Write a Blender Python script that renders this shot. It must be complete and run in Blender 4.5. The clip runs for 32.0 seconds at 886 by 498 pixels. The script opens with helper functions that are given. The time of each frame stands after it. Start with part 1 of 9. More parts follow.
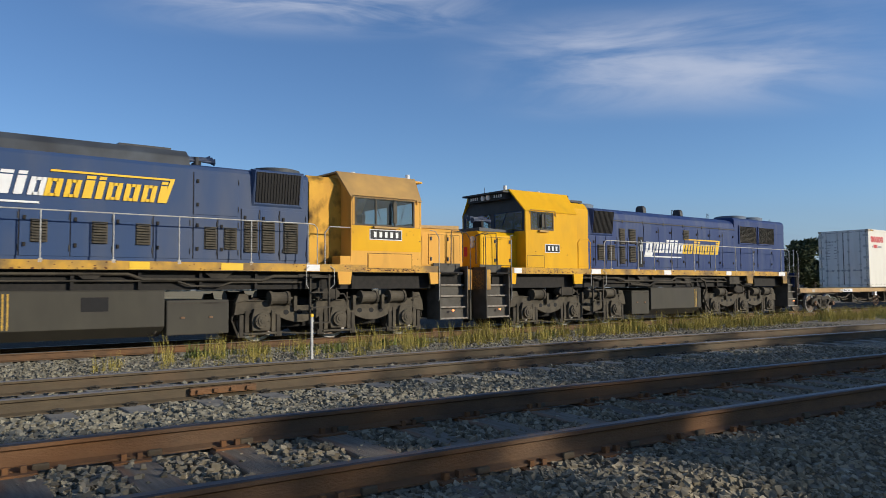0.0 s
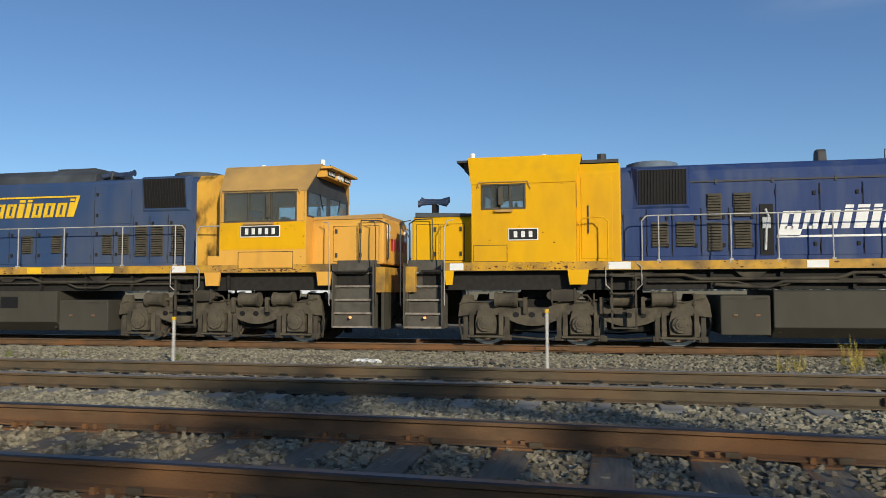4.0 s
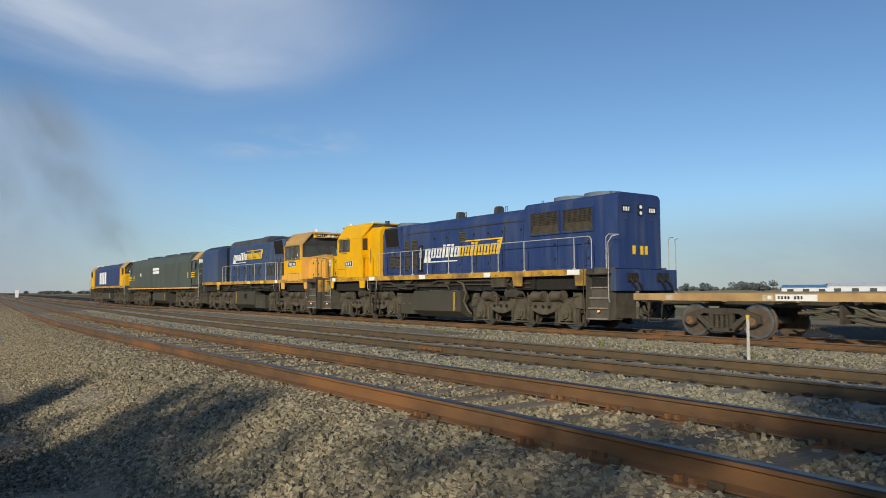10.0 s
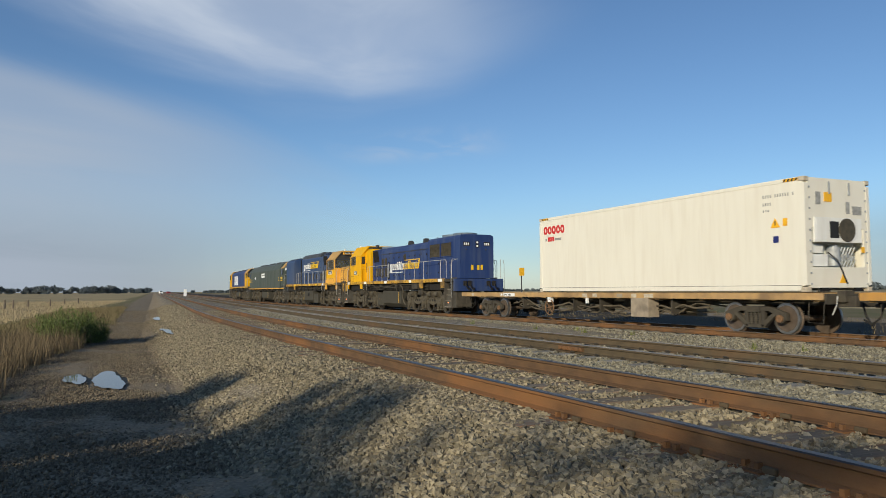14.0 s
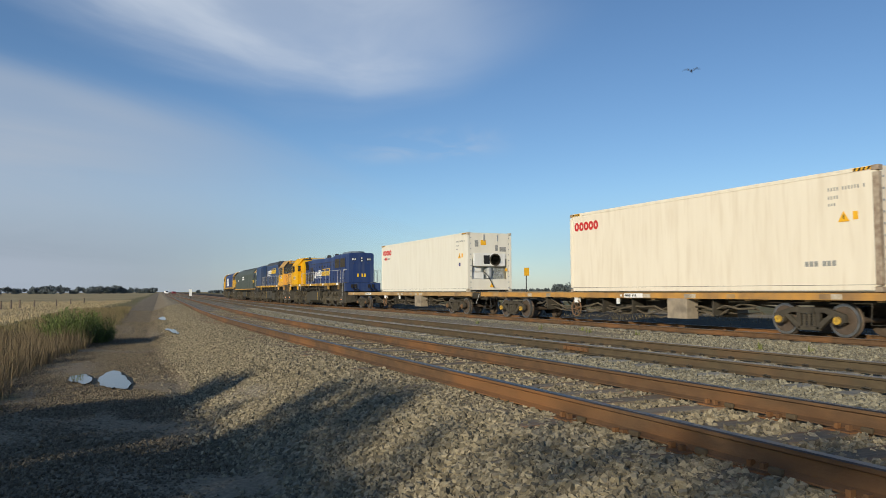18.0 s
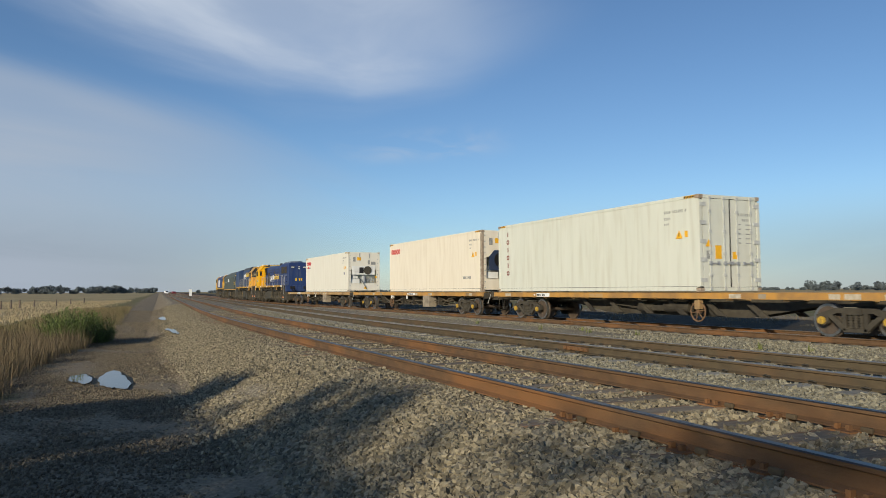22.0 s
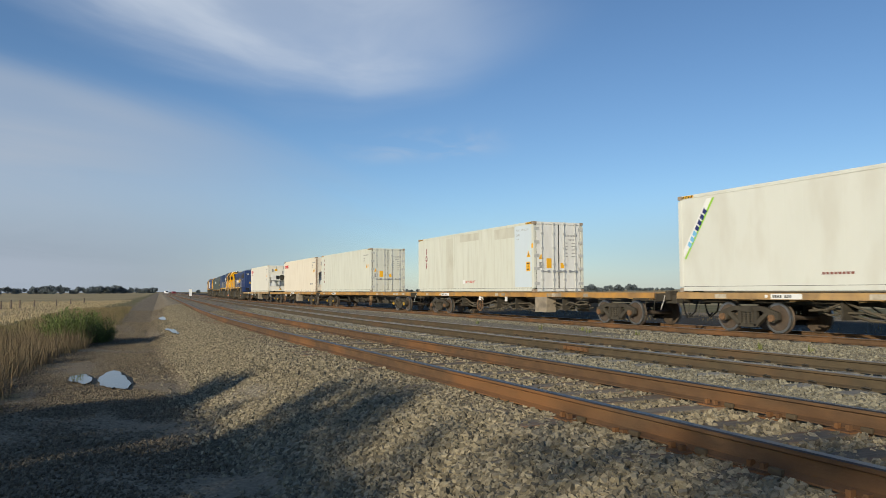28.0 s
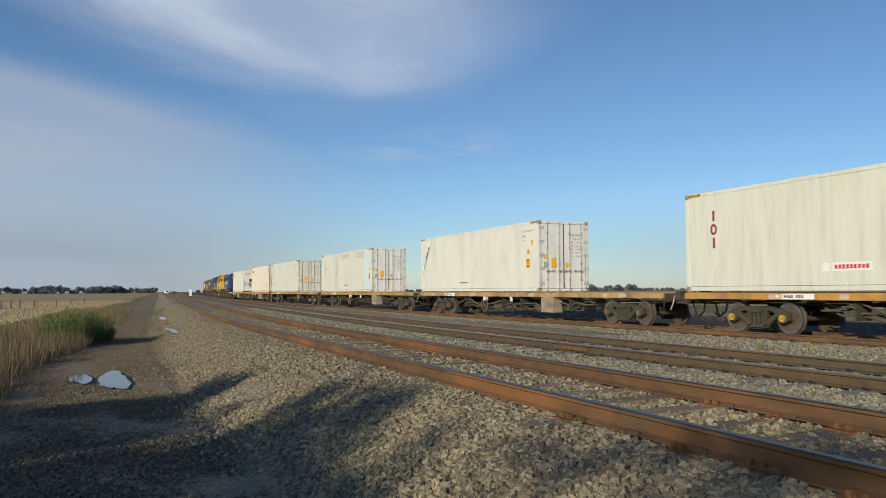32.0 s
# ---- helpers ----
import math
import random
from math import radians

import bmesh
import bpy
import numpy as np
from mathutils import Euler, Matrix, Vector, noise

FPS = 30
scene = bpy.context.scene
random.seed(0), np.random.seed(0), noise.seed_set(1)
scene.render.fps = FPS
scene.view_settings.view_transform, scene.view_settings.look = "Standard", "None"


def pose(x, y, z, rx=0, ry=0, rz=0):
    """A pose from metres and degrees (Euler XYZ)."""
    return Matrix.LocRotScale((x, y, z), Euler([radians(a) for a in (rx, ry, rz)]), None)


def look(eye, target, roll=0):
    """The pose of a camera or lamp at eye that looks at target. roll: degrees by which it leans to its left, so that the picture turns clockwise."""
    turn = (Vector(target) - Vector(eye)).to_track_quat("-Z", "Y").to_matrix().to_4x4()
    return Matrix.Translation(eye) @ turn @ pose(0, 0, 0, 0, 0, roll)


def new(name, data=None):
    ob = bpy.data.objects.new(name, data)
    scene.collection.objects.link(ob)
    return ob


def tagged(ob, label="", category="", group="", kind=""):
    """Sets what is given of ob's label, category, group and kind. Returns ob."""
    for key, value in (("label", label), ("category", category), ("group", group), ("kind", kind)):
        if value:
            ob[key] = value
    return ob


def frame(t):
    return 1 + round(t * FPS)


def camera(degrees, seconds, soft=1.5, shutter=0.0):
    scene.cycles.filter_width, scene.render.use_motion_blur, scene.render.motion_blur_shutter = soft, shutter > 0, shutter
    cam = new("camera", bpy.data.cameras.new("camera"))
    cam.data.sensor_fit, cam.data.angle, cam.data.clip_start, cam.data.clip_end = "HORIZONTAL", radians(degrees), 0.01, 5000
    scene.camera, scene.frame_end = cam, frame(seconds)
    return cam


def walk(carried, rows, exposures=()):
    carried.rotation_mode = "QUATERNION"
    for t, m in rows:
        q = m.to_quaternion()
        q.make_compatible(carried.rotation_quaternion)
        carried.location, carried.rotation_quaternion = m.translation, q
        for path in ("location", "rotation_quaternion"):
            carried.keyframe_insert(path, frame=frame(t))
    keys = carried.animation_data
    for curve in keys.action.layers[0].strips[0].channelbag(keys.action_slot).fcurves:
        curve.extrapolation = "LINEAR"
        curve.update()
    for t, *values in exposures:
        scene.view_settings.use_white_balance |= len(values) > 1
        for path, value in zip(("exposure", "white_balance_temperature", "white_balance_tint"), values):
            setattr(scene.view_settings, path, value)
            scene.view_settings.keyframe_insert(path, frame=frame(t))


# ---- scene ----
# ---------------------------------------------------------------- camera and pan
CAM_H = 1.2
PAN = ((0.0, -37.7), (0.5, -33.55), (1.0, -28.3), (1.5, -22.5), (2.0, -15.8), (2.5, -9.05), (3.0, -1.1), (3.5, 5.6),
       (5.5, 28.25), (6.0, 32.15), (6.5, 35.9), (7.0, 39.65), (7.5, 42.75), (8.0, 45.1), (8.5, 47.4), (9.0, 49.75),
       (9.5, 52.1), (10.0, 54.3), (10.5, 56.1), (11.0, 58.0), (11.5, 59.8), (12.0, 61.7), (12.5, 62.95), (13.0, 63.75),
       (13.5, 64.4), (14.0, 65.05), (14.5, 65.4), (16.5, 65.42), (25.0, 65.42), (32.0, 65.42))


def lerp(v, table):
    if v <= table[0][0]:
        return table[0][1]
    for (a, p), (b, q) in zip(table, table[1:]):
        if v <= b:
            return p + (q - p) * (v - a) / (b - a)
    return table[-1][1]


def roll_at(t):
    return lerp(t, ((0, 0.36), (2, 0.27), (3.5, 0.15), (6, 0.22), (10, 0.32), (32, 0.31)))


def tilt_at(t):
    return lerp(t, ((0, 3.05), (3, 3.2), (32, 3.2)))


cam = camera(62.1, 32.0, soft=0.75, shutter=0.3)
walk(cam, [(t, pose(0, 0, CAM_H, 90 + tilt_at(t), roll_at(t), yaw)) for t, yaw in PAN],
     exposures=((0.0, 0.05, 6000.0, 14.0), (3.0, -0.02, 6100.0, 12.0), (6.5, 0.0, 6450.0, 10.0), (32.0, 0.0, 6450.0, 10.0)))

# ---------------------------------------------------------------- daylight
SUN_ELEV, SUN_AZ = radians(17.0), math.atan2(0.575, -0.818)   # azimuth from +y towards +x
sun_dir = Vector((math.sin(SUN_AZ) * math.cos(SUN_ELEV), math.cos(SUN_AZ) * math.cos(SUN_ELEV), math.sin(SUN_ELEV)))
world = bpy.data.worlds.new("sky")
scene.world = world
world.use_nodes = True
wn, wl = world.node_tree.nodes, world.node_tree.links
sky = wn.new("ShaderNodeTexSky")
sky.sky_type = "NISHITA"
sky.sun_disc = False
sky.sun_elevation, sky.sun_rotation = radians(30), SUN_AZ
sky.altitude, sky.air_density, sky.dust_density, sky.ozone_density = 0, 1.0, 0.2, 5.0
air = wn.new("ShaderNodeMix")
air.data_type, air.blend_type = "RGBA", "MULTIPLY"
air.inputs["Factor"].default_value, air.inputs["B"].default_value = 1.0, (0.93, 1.0, 1.02, 1)
wl.new(sky.outputs["Color"], air.inputs["A"])
wl.new(air.outputs["Result"], wn["Background"].inputs["Color"])
wn["Background"].inputs["Strength"].default_value = 0.10
sun = new("sun", bpy.data.lights.new("sun", "SUN"))
sun.data.energy, sun.data.angle, sun.data.color = 4.3, radians(0.8), (1.0, 0.885, 0.66)
sun.matrix_world = look((0, 0, 50), Vector((0, 0, 50)) - sun_dir)

# ---------------------------------------------------------------- materials


def mat(name, col, rough=0.7, metal=0.0, col2=None, scale=3.0, amount=0.5, col3=None, scale3=0.4, amount3=0.5,
        bump=0.0, bump_scale=60.0, stretch=(1, 1, 1), rand=0.0, island=False, emit=0.0, spec=0.28):
    """A surface with grain at one scale (col2) and stains or wear at another (col3)."""
    m = bpy.data.materials.new(name)
    m.use_nodes = True
    n, l = m.node_tree.nodes, m.node_tree.links
    b = n["Principled BSDF"]
    b.inputs["Roughness"].default_value, b.inputs["Metallic"].default_value = rough, metal
    b.inputs["Specular IOR Level"].default_value = spec
    co = n.new("ShaderNodeTexCoord")
    mp = n.new("ShaderNodeMapping")
    mp.inputs["Scale"].default_value = stretch
    l.new(co.outputs["Object"], mp.inputs["Vector"])

    def noise_fac(sc, lo, hi, detail=5.0):
        t = n.new("ShaderNodeTexNoise")
        t.inputs["Scale"].default_value, t.inputs["Detail"].default_value = sc, detail
        l.new(mp.outputs["Vector"], t.inputs["Vector"])
        r = n.new("ShaderNodeMapRange")
        r.inputs["From Min"].default_value, r.inputs["From Max"].default_value = lo, hi
        l.new(t.outputs["Fac"], r.inputs["Value"])
        return r.outputs["Result"]

    def mix(a, c, fac, amt):
        x = n.new("ShaderNodeMix")
        x.data_type = "RGBA"
        mu = n.new("ShaderNodeMath")
        mu.operation = "MULTIPLY"
        mu.inputs[1].default_value = amt
        l.new(fac, mu.inputs[0])
        l.new(mu.outputs[0], x.inputs["Factor"])
        if a is None:
            x.inputs["A"].default_value = (*col, 1)
        else:
            l.new(a, x.inputs["A"])
        x.inputs["B"].default_value = (*c, 1)
        return x.outputs["Result"]

    out = None
    if col2:
        out = mix(out, col2, noise_fac(scale, 0.35, 0.65), amount)
    if col3:
        out = mix(out, col3, noise_fac(scale3, 0.48, 0.68, 8.0), amount3)
    if rand or island:
        if island:
            g = n.new("ShaderNodeNewGeometry").outputs["Random Per Island"]
        else:
            g = n.new("ShaderNodeObjectInfo").outputs["Random"]
        hs = n.new("ShaderNodeHueSaturation")
        r = n.new("ShaderNodeMapRange")
        r.inputs["To Min"].default_value, r.inputs["To Max"].default_value = 1 - rand, 1 + rand
        l.new(g, r.inputs["Value"])
        l.new(r.outputs["Result"], hs.inputs["Value"])
        if out is None:
            hs.inputs["Color"].default_value = (*col, 1)
        else:
            l.new(out, hs.inputs["Color"])
        out = hs.outputs["Color"]
    if out is None:
        b.inputs["Base Color"].default_value = (*col, 1)
    else:
        l.new(out, b.inputs["Base Color"])
    if bump:
        t = n.new("ShaderNodeTexNoise")
        t.inputs["Scale"].default_value, t.inputs["Detail"].default_value = bump_scale, 4.0
        l.new(mp.outputs["Vector"], t.inputs["Vector"])
        bp = n.new("ShaderNodeBump")
        bp.inputs["Strength"].default_value, bp.inputs["Distance"].default_value = bump, 0.02
        l.new(t.outputs["Fac"], bp.inputs["Height"])
        l.new(bp.outputs["Normal"], b.inputs["Normal"])
    if emit:
        b.inputs["Emission Color"].default_value = (*col, 1)
        b.inputs["Emission Strength"].default_value = emit
    return m


M = {}
M["blue"] = mat("blue_paint", (0.020, 0.041, 0.134), 0.55, col2=(0.027, 0.052, 0.146), scale=2.2, amount=0.8, spec=0.18,
                col3=(0.070, 0.090, 0.15), scale3=1.9, amount3=0.6, bump=0.04, bump_scale=6, stretch=(1.6, 1.6, 0.22))
M["blue_old"] = mat("faded_blue_paint", (0.032, 0.064, 0.150), 0.58, spec=0.18, col2=(0.04, 0.068, 0.138), scale=2, amount=0.7,
                    col3=(0.10, 0.11, 0.14), scale3=0.8, amount3=0.6, bump=0.04, bump_scale=6, stretch=(1, 1, 0.3))
M["yellow"] = mat("yellow_paint", (0.74, 0.40, 0.004), 0.55, spec=0.12, col2=(0.66, 0.34, 0.005), scale=1.5, amount=0.6,
                  col3=(0.42, 0.24, 0.03), scale3=1.6, amount3=0.35, bump=0.03, bump_scale=5, stretch=(1, 1, 0.4))
M["orange"] = mat("faded_orange_yellow_paint", (0.72, 0.385, 0.07), 0.6, spec=0.12, col2=(0.63, 0.32, 0.06), scale=1.5, amount=0.6,
                  col3=(0.36, 0.20, 0.06), scale3=1.6, amount3=0.42, bump=0.03, bump_scale=5, stretch=(1, 1, 0.4))
# black blotches hold both soot and the shade lying on the wall
M["soot_shade_orange"] = mat("soot_and_shade_orange_paint", (0.70, 0.38, 0.05), 0.65, spec=0.12, col2=(0.50, 0.26, 0.05), scale=1.8, amount=0.7,
                        col3=(0.030, 0.022, 0.012), scale3=2.6, amount3=0.97, bump=0.03, bump_scale=5, stretch=(1, 1, 0.6))
M["step_grey"] = mat("dusty_grey_stair_plate", (0.095, 0.088, 0.073), 0.75, col2=(0.065, 0.058, 0.048), scale=4, amount=0.8,
                     col3=(0.06, 0.05, 0.04), scale3=2, amount3=0.7)
M["step_edge"] = mat("worn_pale_stair_edge", (0.26, 0.235, 0.20), 0.6, col2=(0.15, 0.115, 0.08), scale=9, amount=0.8)
M["chip"] = mat("rust_chipped_paint", (0.09, 0.04, 0.02), 0.85, col2=(0.16, 0.07, 0.025), scale=14, amount=0.8)
M["rust_powder"] = mat("orange_rust_powder", (0.24, 0.105, 0.035), 0.9, col2=(0.15, 0.075, 0.032), scale=7, amount=0.8,
                       col3=(0.10, 0.06, 0.035), scale3=2.5, amount3=0.6, bump=0.2, bump_scale=50, rand=0.25)
M["soot"] = mat("oily_soot", (0.05, 0.034, 0.015), 0.8, col2=(0.11, 0.07, 0.02), scale=5, amount=0.9)
M["tan_roof"] = mat("sooty_tan_roof_paint", (0.50, 0.30, 0.09), 0.6, col2=(0.36, 0.22, 0.08), scale=2, amount=0.7,
                    col3=(0.2, 0.14, 0.07), scale3=0.8, amount3=0.5)
M["sill"] = mat("dirty_yellow_sill", (0.56, 0.31, 0.03), 0.6, col2=(0.34, 0.2, 0.05), scale=4, amount=0.8,
                col3=(0.10, 0.07, 0.04), scale3=1.6, amount3=0.8)
M["dirt"] = mat("dusty_underframe", (0.050, 0.043, 0.033), 0.85, col2=(0.082, 0.071, 0.053), scale=5, amount=0.8,
                col3=(0.020, 0.018, 0.016), scale3=1.3, amount3=0.8, bump=0.12, bump_scale=25)
M["axle_dust"] = mat("dusty_axle_box", (0.076, 0.065, 0.047), 0.85, col2=(0.112, 0.095, 0.067), scale=6, amount=0.8,
                      col3=(0.03, 0.026, 0.02), scale3=2.5, amount3=0.8, bump=0.12, bump_scale=25)
M["tank"] = mat("dusty_grey_tank", (0.050, 0.046, 0.035), 0.75, col2=(0.068, 0.062, 0.046), scale=2, amount=0.7,
                col3=(0.05, 0.046, 0.038), scale3=0.7, amount3=0.8, stretch=(1, 1, 0.4))
M["dark"] = mat("dark_grey_paint_and_shade", (0.045, 0.047, 0.05), 0.6, col2=(0.07, 0.07, 0.07), scale=3, amount=0.6,
                col3=(0.025, 0.025, 0.025), scale3=1, amount3=0.6)
# black for small fittings, and for shaded depth painted on closed surfaces
M["black"] = mat("black_trim_and_shade", (0.008, 0.008, 0.009), 0.7, col2=(0.014, 0.013, 0.012), scale=8)
M["roofgrey"] = mat("sooty_roof", (0.075, 0.085, 0.095), 0.6, col2=(0.045, 0.05, 0.055), scale=2, amount=0.8,
                    col3=(0.025, 0.025, 0.027), scale3=0.8, amount3=0.6)
M["grille"] = mat("dusty_grille", (0.09, 0.078, 0.055), 0.7, col2=(0.05, 0.045, 0.036), scale=6, amount=0.8)
M["rail_white"] = mat("worn_white_handrail", (0.46, 0.45, 0.42), 0.5, col2=(0.28, 0.27, 0.25), scale=6, amount=0.7)
M["white"] = mat("white_decal", (0.78, 0.78, 0.76), 0.5, col2=(0.6, 0.6, 0.6), scale=5, amount=0.4)
M["yellow_decal"] = mat("yellow_decal", (0.80, 0.50, 0.02), 0.5, col2=(0.65, 0.4, 0.03), scale=5, amount=0.4)
M["red_decal"] = mat("red_decal", (0.55, 0.03, 0.03), 0.5, col2=(0.42, 0.03, 0.03), scale=5, amount=0.4)
M["maroon"] = mat("maroon_decal", (0.22, 0.025, 0.035), 0.55, col2=(0.16, 0.03, 0.035), scale=5, amount=0.4)
M["brown_decal"] = mat("brown_decal", (0.20, 0.06, 0.045), 0.6, col2=(0.3, 0.15, 0.12), scale=7, amount=0.5)
M["unit_blue"] = mat("dark_blue_unit", (0.028, 0.042, 0.085), 0.5, col2=(0.04, 0.055, 0.09), scale=4, amount=0.6)
M["navy_decal"] = mat("navy_decal", (0.02, 0.03, 0.14), 0.5)
M["cyan_decal"] = mat("pale_blue_decal", (0.18, 0.45, 0.72), 0.5)
M["green_decal"] = mat("green_decal", (0.30, 0.60, 0.05), 0.5)
M["grey_decal"] = mat("faded_grey_stencil", (0.22, 0.22, 0.21), 0.6, col2=(0.4, 0.4, 0.38), scale=14, amount=0.7)
M["black_decal"] = mat("black_stencil", (0.02, 0.02, 0.02), 0.6)
M["warn"] = mat("warning_yellow_sticker", (0.80, 0.42, 0.02), 0.5, col2=(0.7, 0.38, 0.03), scale=9, amount=0.5)
M["glass"] = mat("cab_glass", (0.62, 0.70, 0.70), 0.02, spec=0.6)
M["glass"].node_tree.nodes["Principled BSDF"].inputs["Transmission Weight"].default_value = 0.92
M["glass"].node_tree.nodes["Principled BSDF"].inputs["IOR"].default_value = 1.18
M["dark_glass"] = mat("dark_glass", (0.02, 0.025, 0.03), 0.06, spec=0.8)
M["green"] = mat("weathered_dark_green", (0.055, 0.072, 0.060), 0.6, col2=(0.075, 0.088, 0.076), scale=2, amount=0.7,
                 col3=(0.10, 0.105, 0.095), scale3=1.6, amount3=0.6, stretch=(1.4, 1.4, 0.22))
M["steel"] = mat("wheel_steel", (0.16, 0.12, 0.09), 0.55, 0.4, col2=(0.09, 0.07, 0.055), scale=6, amount=0.8)
M["tread"] = mat("polished_tread", (0.45, 0.43, 0.40), 0.3, 0.9, col2=(0.3, 0.28, 0.25), scale=8)
M["cap_yellow"] = mat("yellow_axle_cap", (0.55, 0.34, 0.04), 0.6, col2=(0.2, 0.14, 0.06), scale=14, amount=0.8)
M["cap_brown"] = mat("rusty_axle_cap", (0.22, 0.12, 0.06), 0.7, col2=(0.12, 0.08, 0.05), scale=12, amount=0.8)
M["deck"] = mat("worn_orange_deck", (0.50, 0.26, 0.06), 0.65, col2=(0.36, 0.20, 0.07), scale=3, amount=0.8,
                col3=(0.16, 0.11, 0.07), scale3=1.1, amount3=0.7)
M["deck_pale"] = mat("chalky_tan_deck", (0.46, 0.29, 0.12), 0.7, col2=(0.34, 0.22, 0.11), scale=3, amount=0.8,
                     col3=(0.15, 0.1, 0.06), scale3=1.2, amount3=0.7)
M["cream"] = mat("cream_container_paint", (0.725, 0.695, 0.605), 0.5, col2=(0.685, 0.65, 0.56), scale=1.6, amount=0.7,
                 col3=(0.58, 0.52, 0.42), scale3=2.6, amount3=0.22, stretch=(2.2, 1, 0.25))
M["cream_warm"] = mat("yellowed_cream_container", (0.77, 0.70, 0.575), 0.5, col2=(0.72, 0.645, 0.52), scale=1.6, amount=0.7,
                      col3=(0.55, 0.45, 0.32), scale3=2.6, amount3=0.28, stretch=(2.2, 1, 0.25))
M["offwhite"] = mat("off_white_container_paint", (0.635, 0.64, 0.56), 0.5, col2=(0.59, 0.60, 0.52), scale=1.5, amount=0.75,
                    col3=(0.46, 0.43, 0.34), scale3=2.4, amount3=0.36, stretch=(2.2, 1, 0.22))
M["pure"] = mat("clean_white_panel", (0.735, 0.735, 0.705), 0.45, col2=(0.66, 0.655, 0.62), scale=2, amount=0.5,
                col3=(0.50, 0.46, 0.38), scale3=2.2, amount3=0.25, stretch=(1, 1.6, 0.3))
M["pipe_dust"] = mat("dusty_brown_pipe", (0.125, 0.104, 0.074), 0.85, col2=(0.085, 0.07, 0.05), scale=5, amount=0.8, col3=(0.05, 0.042, 0.032), scale3=2, amount3=0.6)
M["cabinet"] = mat("dusty_cabinet_paint", (0.33, 0.275, 0.205), 0.7, col2=(0.24, 0.20, 0.15), scale=5, amount=0.7, col3=(0.12, 0.10, 0.08), scale3=3, amount3=0.6)
M["bar_grey"] = mat("pale_galvanised_bar", (0.52, 0.53, 0.51), 0.5, col2=(0.38, 0.38, 0.36), scale=7, amount=0.7)
M["dull_patch"] = mat("dull_beige_patch", (0.56, 0.55, 0.465), 0.55, col2=(0.50, 0.49, 0.41), scale=1.5, amount=0.7, col3=(0.38, 0.34, 0.26), scale3=2.5, amount3=0.4, stretch=(1, 1, 0.4))
M["patch_white"] = mat("bluish_white_panel", (0.58, 0.655, 0.71), 0.5, col2=(0.54, 0.61, 0.66), scale=1.5, amount=0.6, stretch=(1, 1, 0.3))
M["worn_white"] = mat("worn_white_patch", (0.52, 0.47, 0.38), 0.6, col2=(0.36, 0.29, 0.2), scale=9, amount=0.8)
M["machine"] = mat("machine_grey", (0.40, 0.42, 0.43), 0.5, 0.2, col2=(0.25, 0.26, 0.27), scale=9, amount=0.7)
M["post_steel"] = mat("rusted_corner_steel", (0.40, 0.33, 0.25), 0.7, col2=(0.20, 0.14, 0.10), scale=8, amount=0.8)
M["rust"] = mat("rusty_rail", (0.135, 0.078, 0.040), 0.8, col2=(0.085, 0.052, 0.030), scale=7, amount=0.8,
                col3=(0.215, 0.100, 0.038), scale3=1.1, amount3=0.85, bump=0.25, bump_scale=55, stretch=(0.7, 1, 1.6))
M["rail_brown"] = mat("brown_rail", (0.100, 0.076, 0.045), 0.75, col2=(0.068, 0.052, 0.033), scale=6, amount=0.8,
                      col3=(0.15, 0.085, 0.042), scale3=1.3, amount3=0.5, bump=0.2, bump_scale=50, stretch=(0.7, 1, 1.6))
M["rail_top"] = mat("worn_rail_head", (0.115, 0.105, 0.10), 0.42, 0.85, col2=(0.075, 0.06, 0.05), scale=3, amount=0.7, stretch=(0.4, 1, 1))
M["rail_shine"] = mat("polished_rail_head", (0.32, 0.28, 0.24), 0.42, 0.7, col2=(0.3, 0.28, 0.26), scale=3, amount=0.6)
M["concrete"] = mat("grey_concrete_sleeper", (0.30, 0.28, 0.235), 0.85, col2=(0.21, 0.195, 0.16), scale=9, amount=0.8,
                    col3=(0.16, 0.14, 0.11), scale3=3, amount3=0.6, bump=0.15, bump_scale=60, rand=0.2)
M["timber"] = mat("weathered_timber_sleeper", (0.20, 0.165, 0.12), 0.9, col2=(0.13, 0.105, 0.075), scale=8, amount=0.8,
                  col3=(0.24, 0.11, 0.045), scale3=1.6, amount3=0.7, bump=0.3, bump_scale=30, stretch=(6, 0.6, 3), rand=0.25)
M["stone"] = mat("ballast_stone", (0.242, 0.206, 0.138), 0.9, col2=(0.148, 0.125, 0.085), scale=25, amount=0.7,
                 rand=0.5, island=True)
M["stone_grey"] = mat("grey_ballast_stone", (0.220, 0.202, 0.148), 0.9, col2=(0.152, 0.138, 0.101), scale=25, amount=0.7,
                      rand=0.42, island=True)


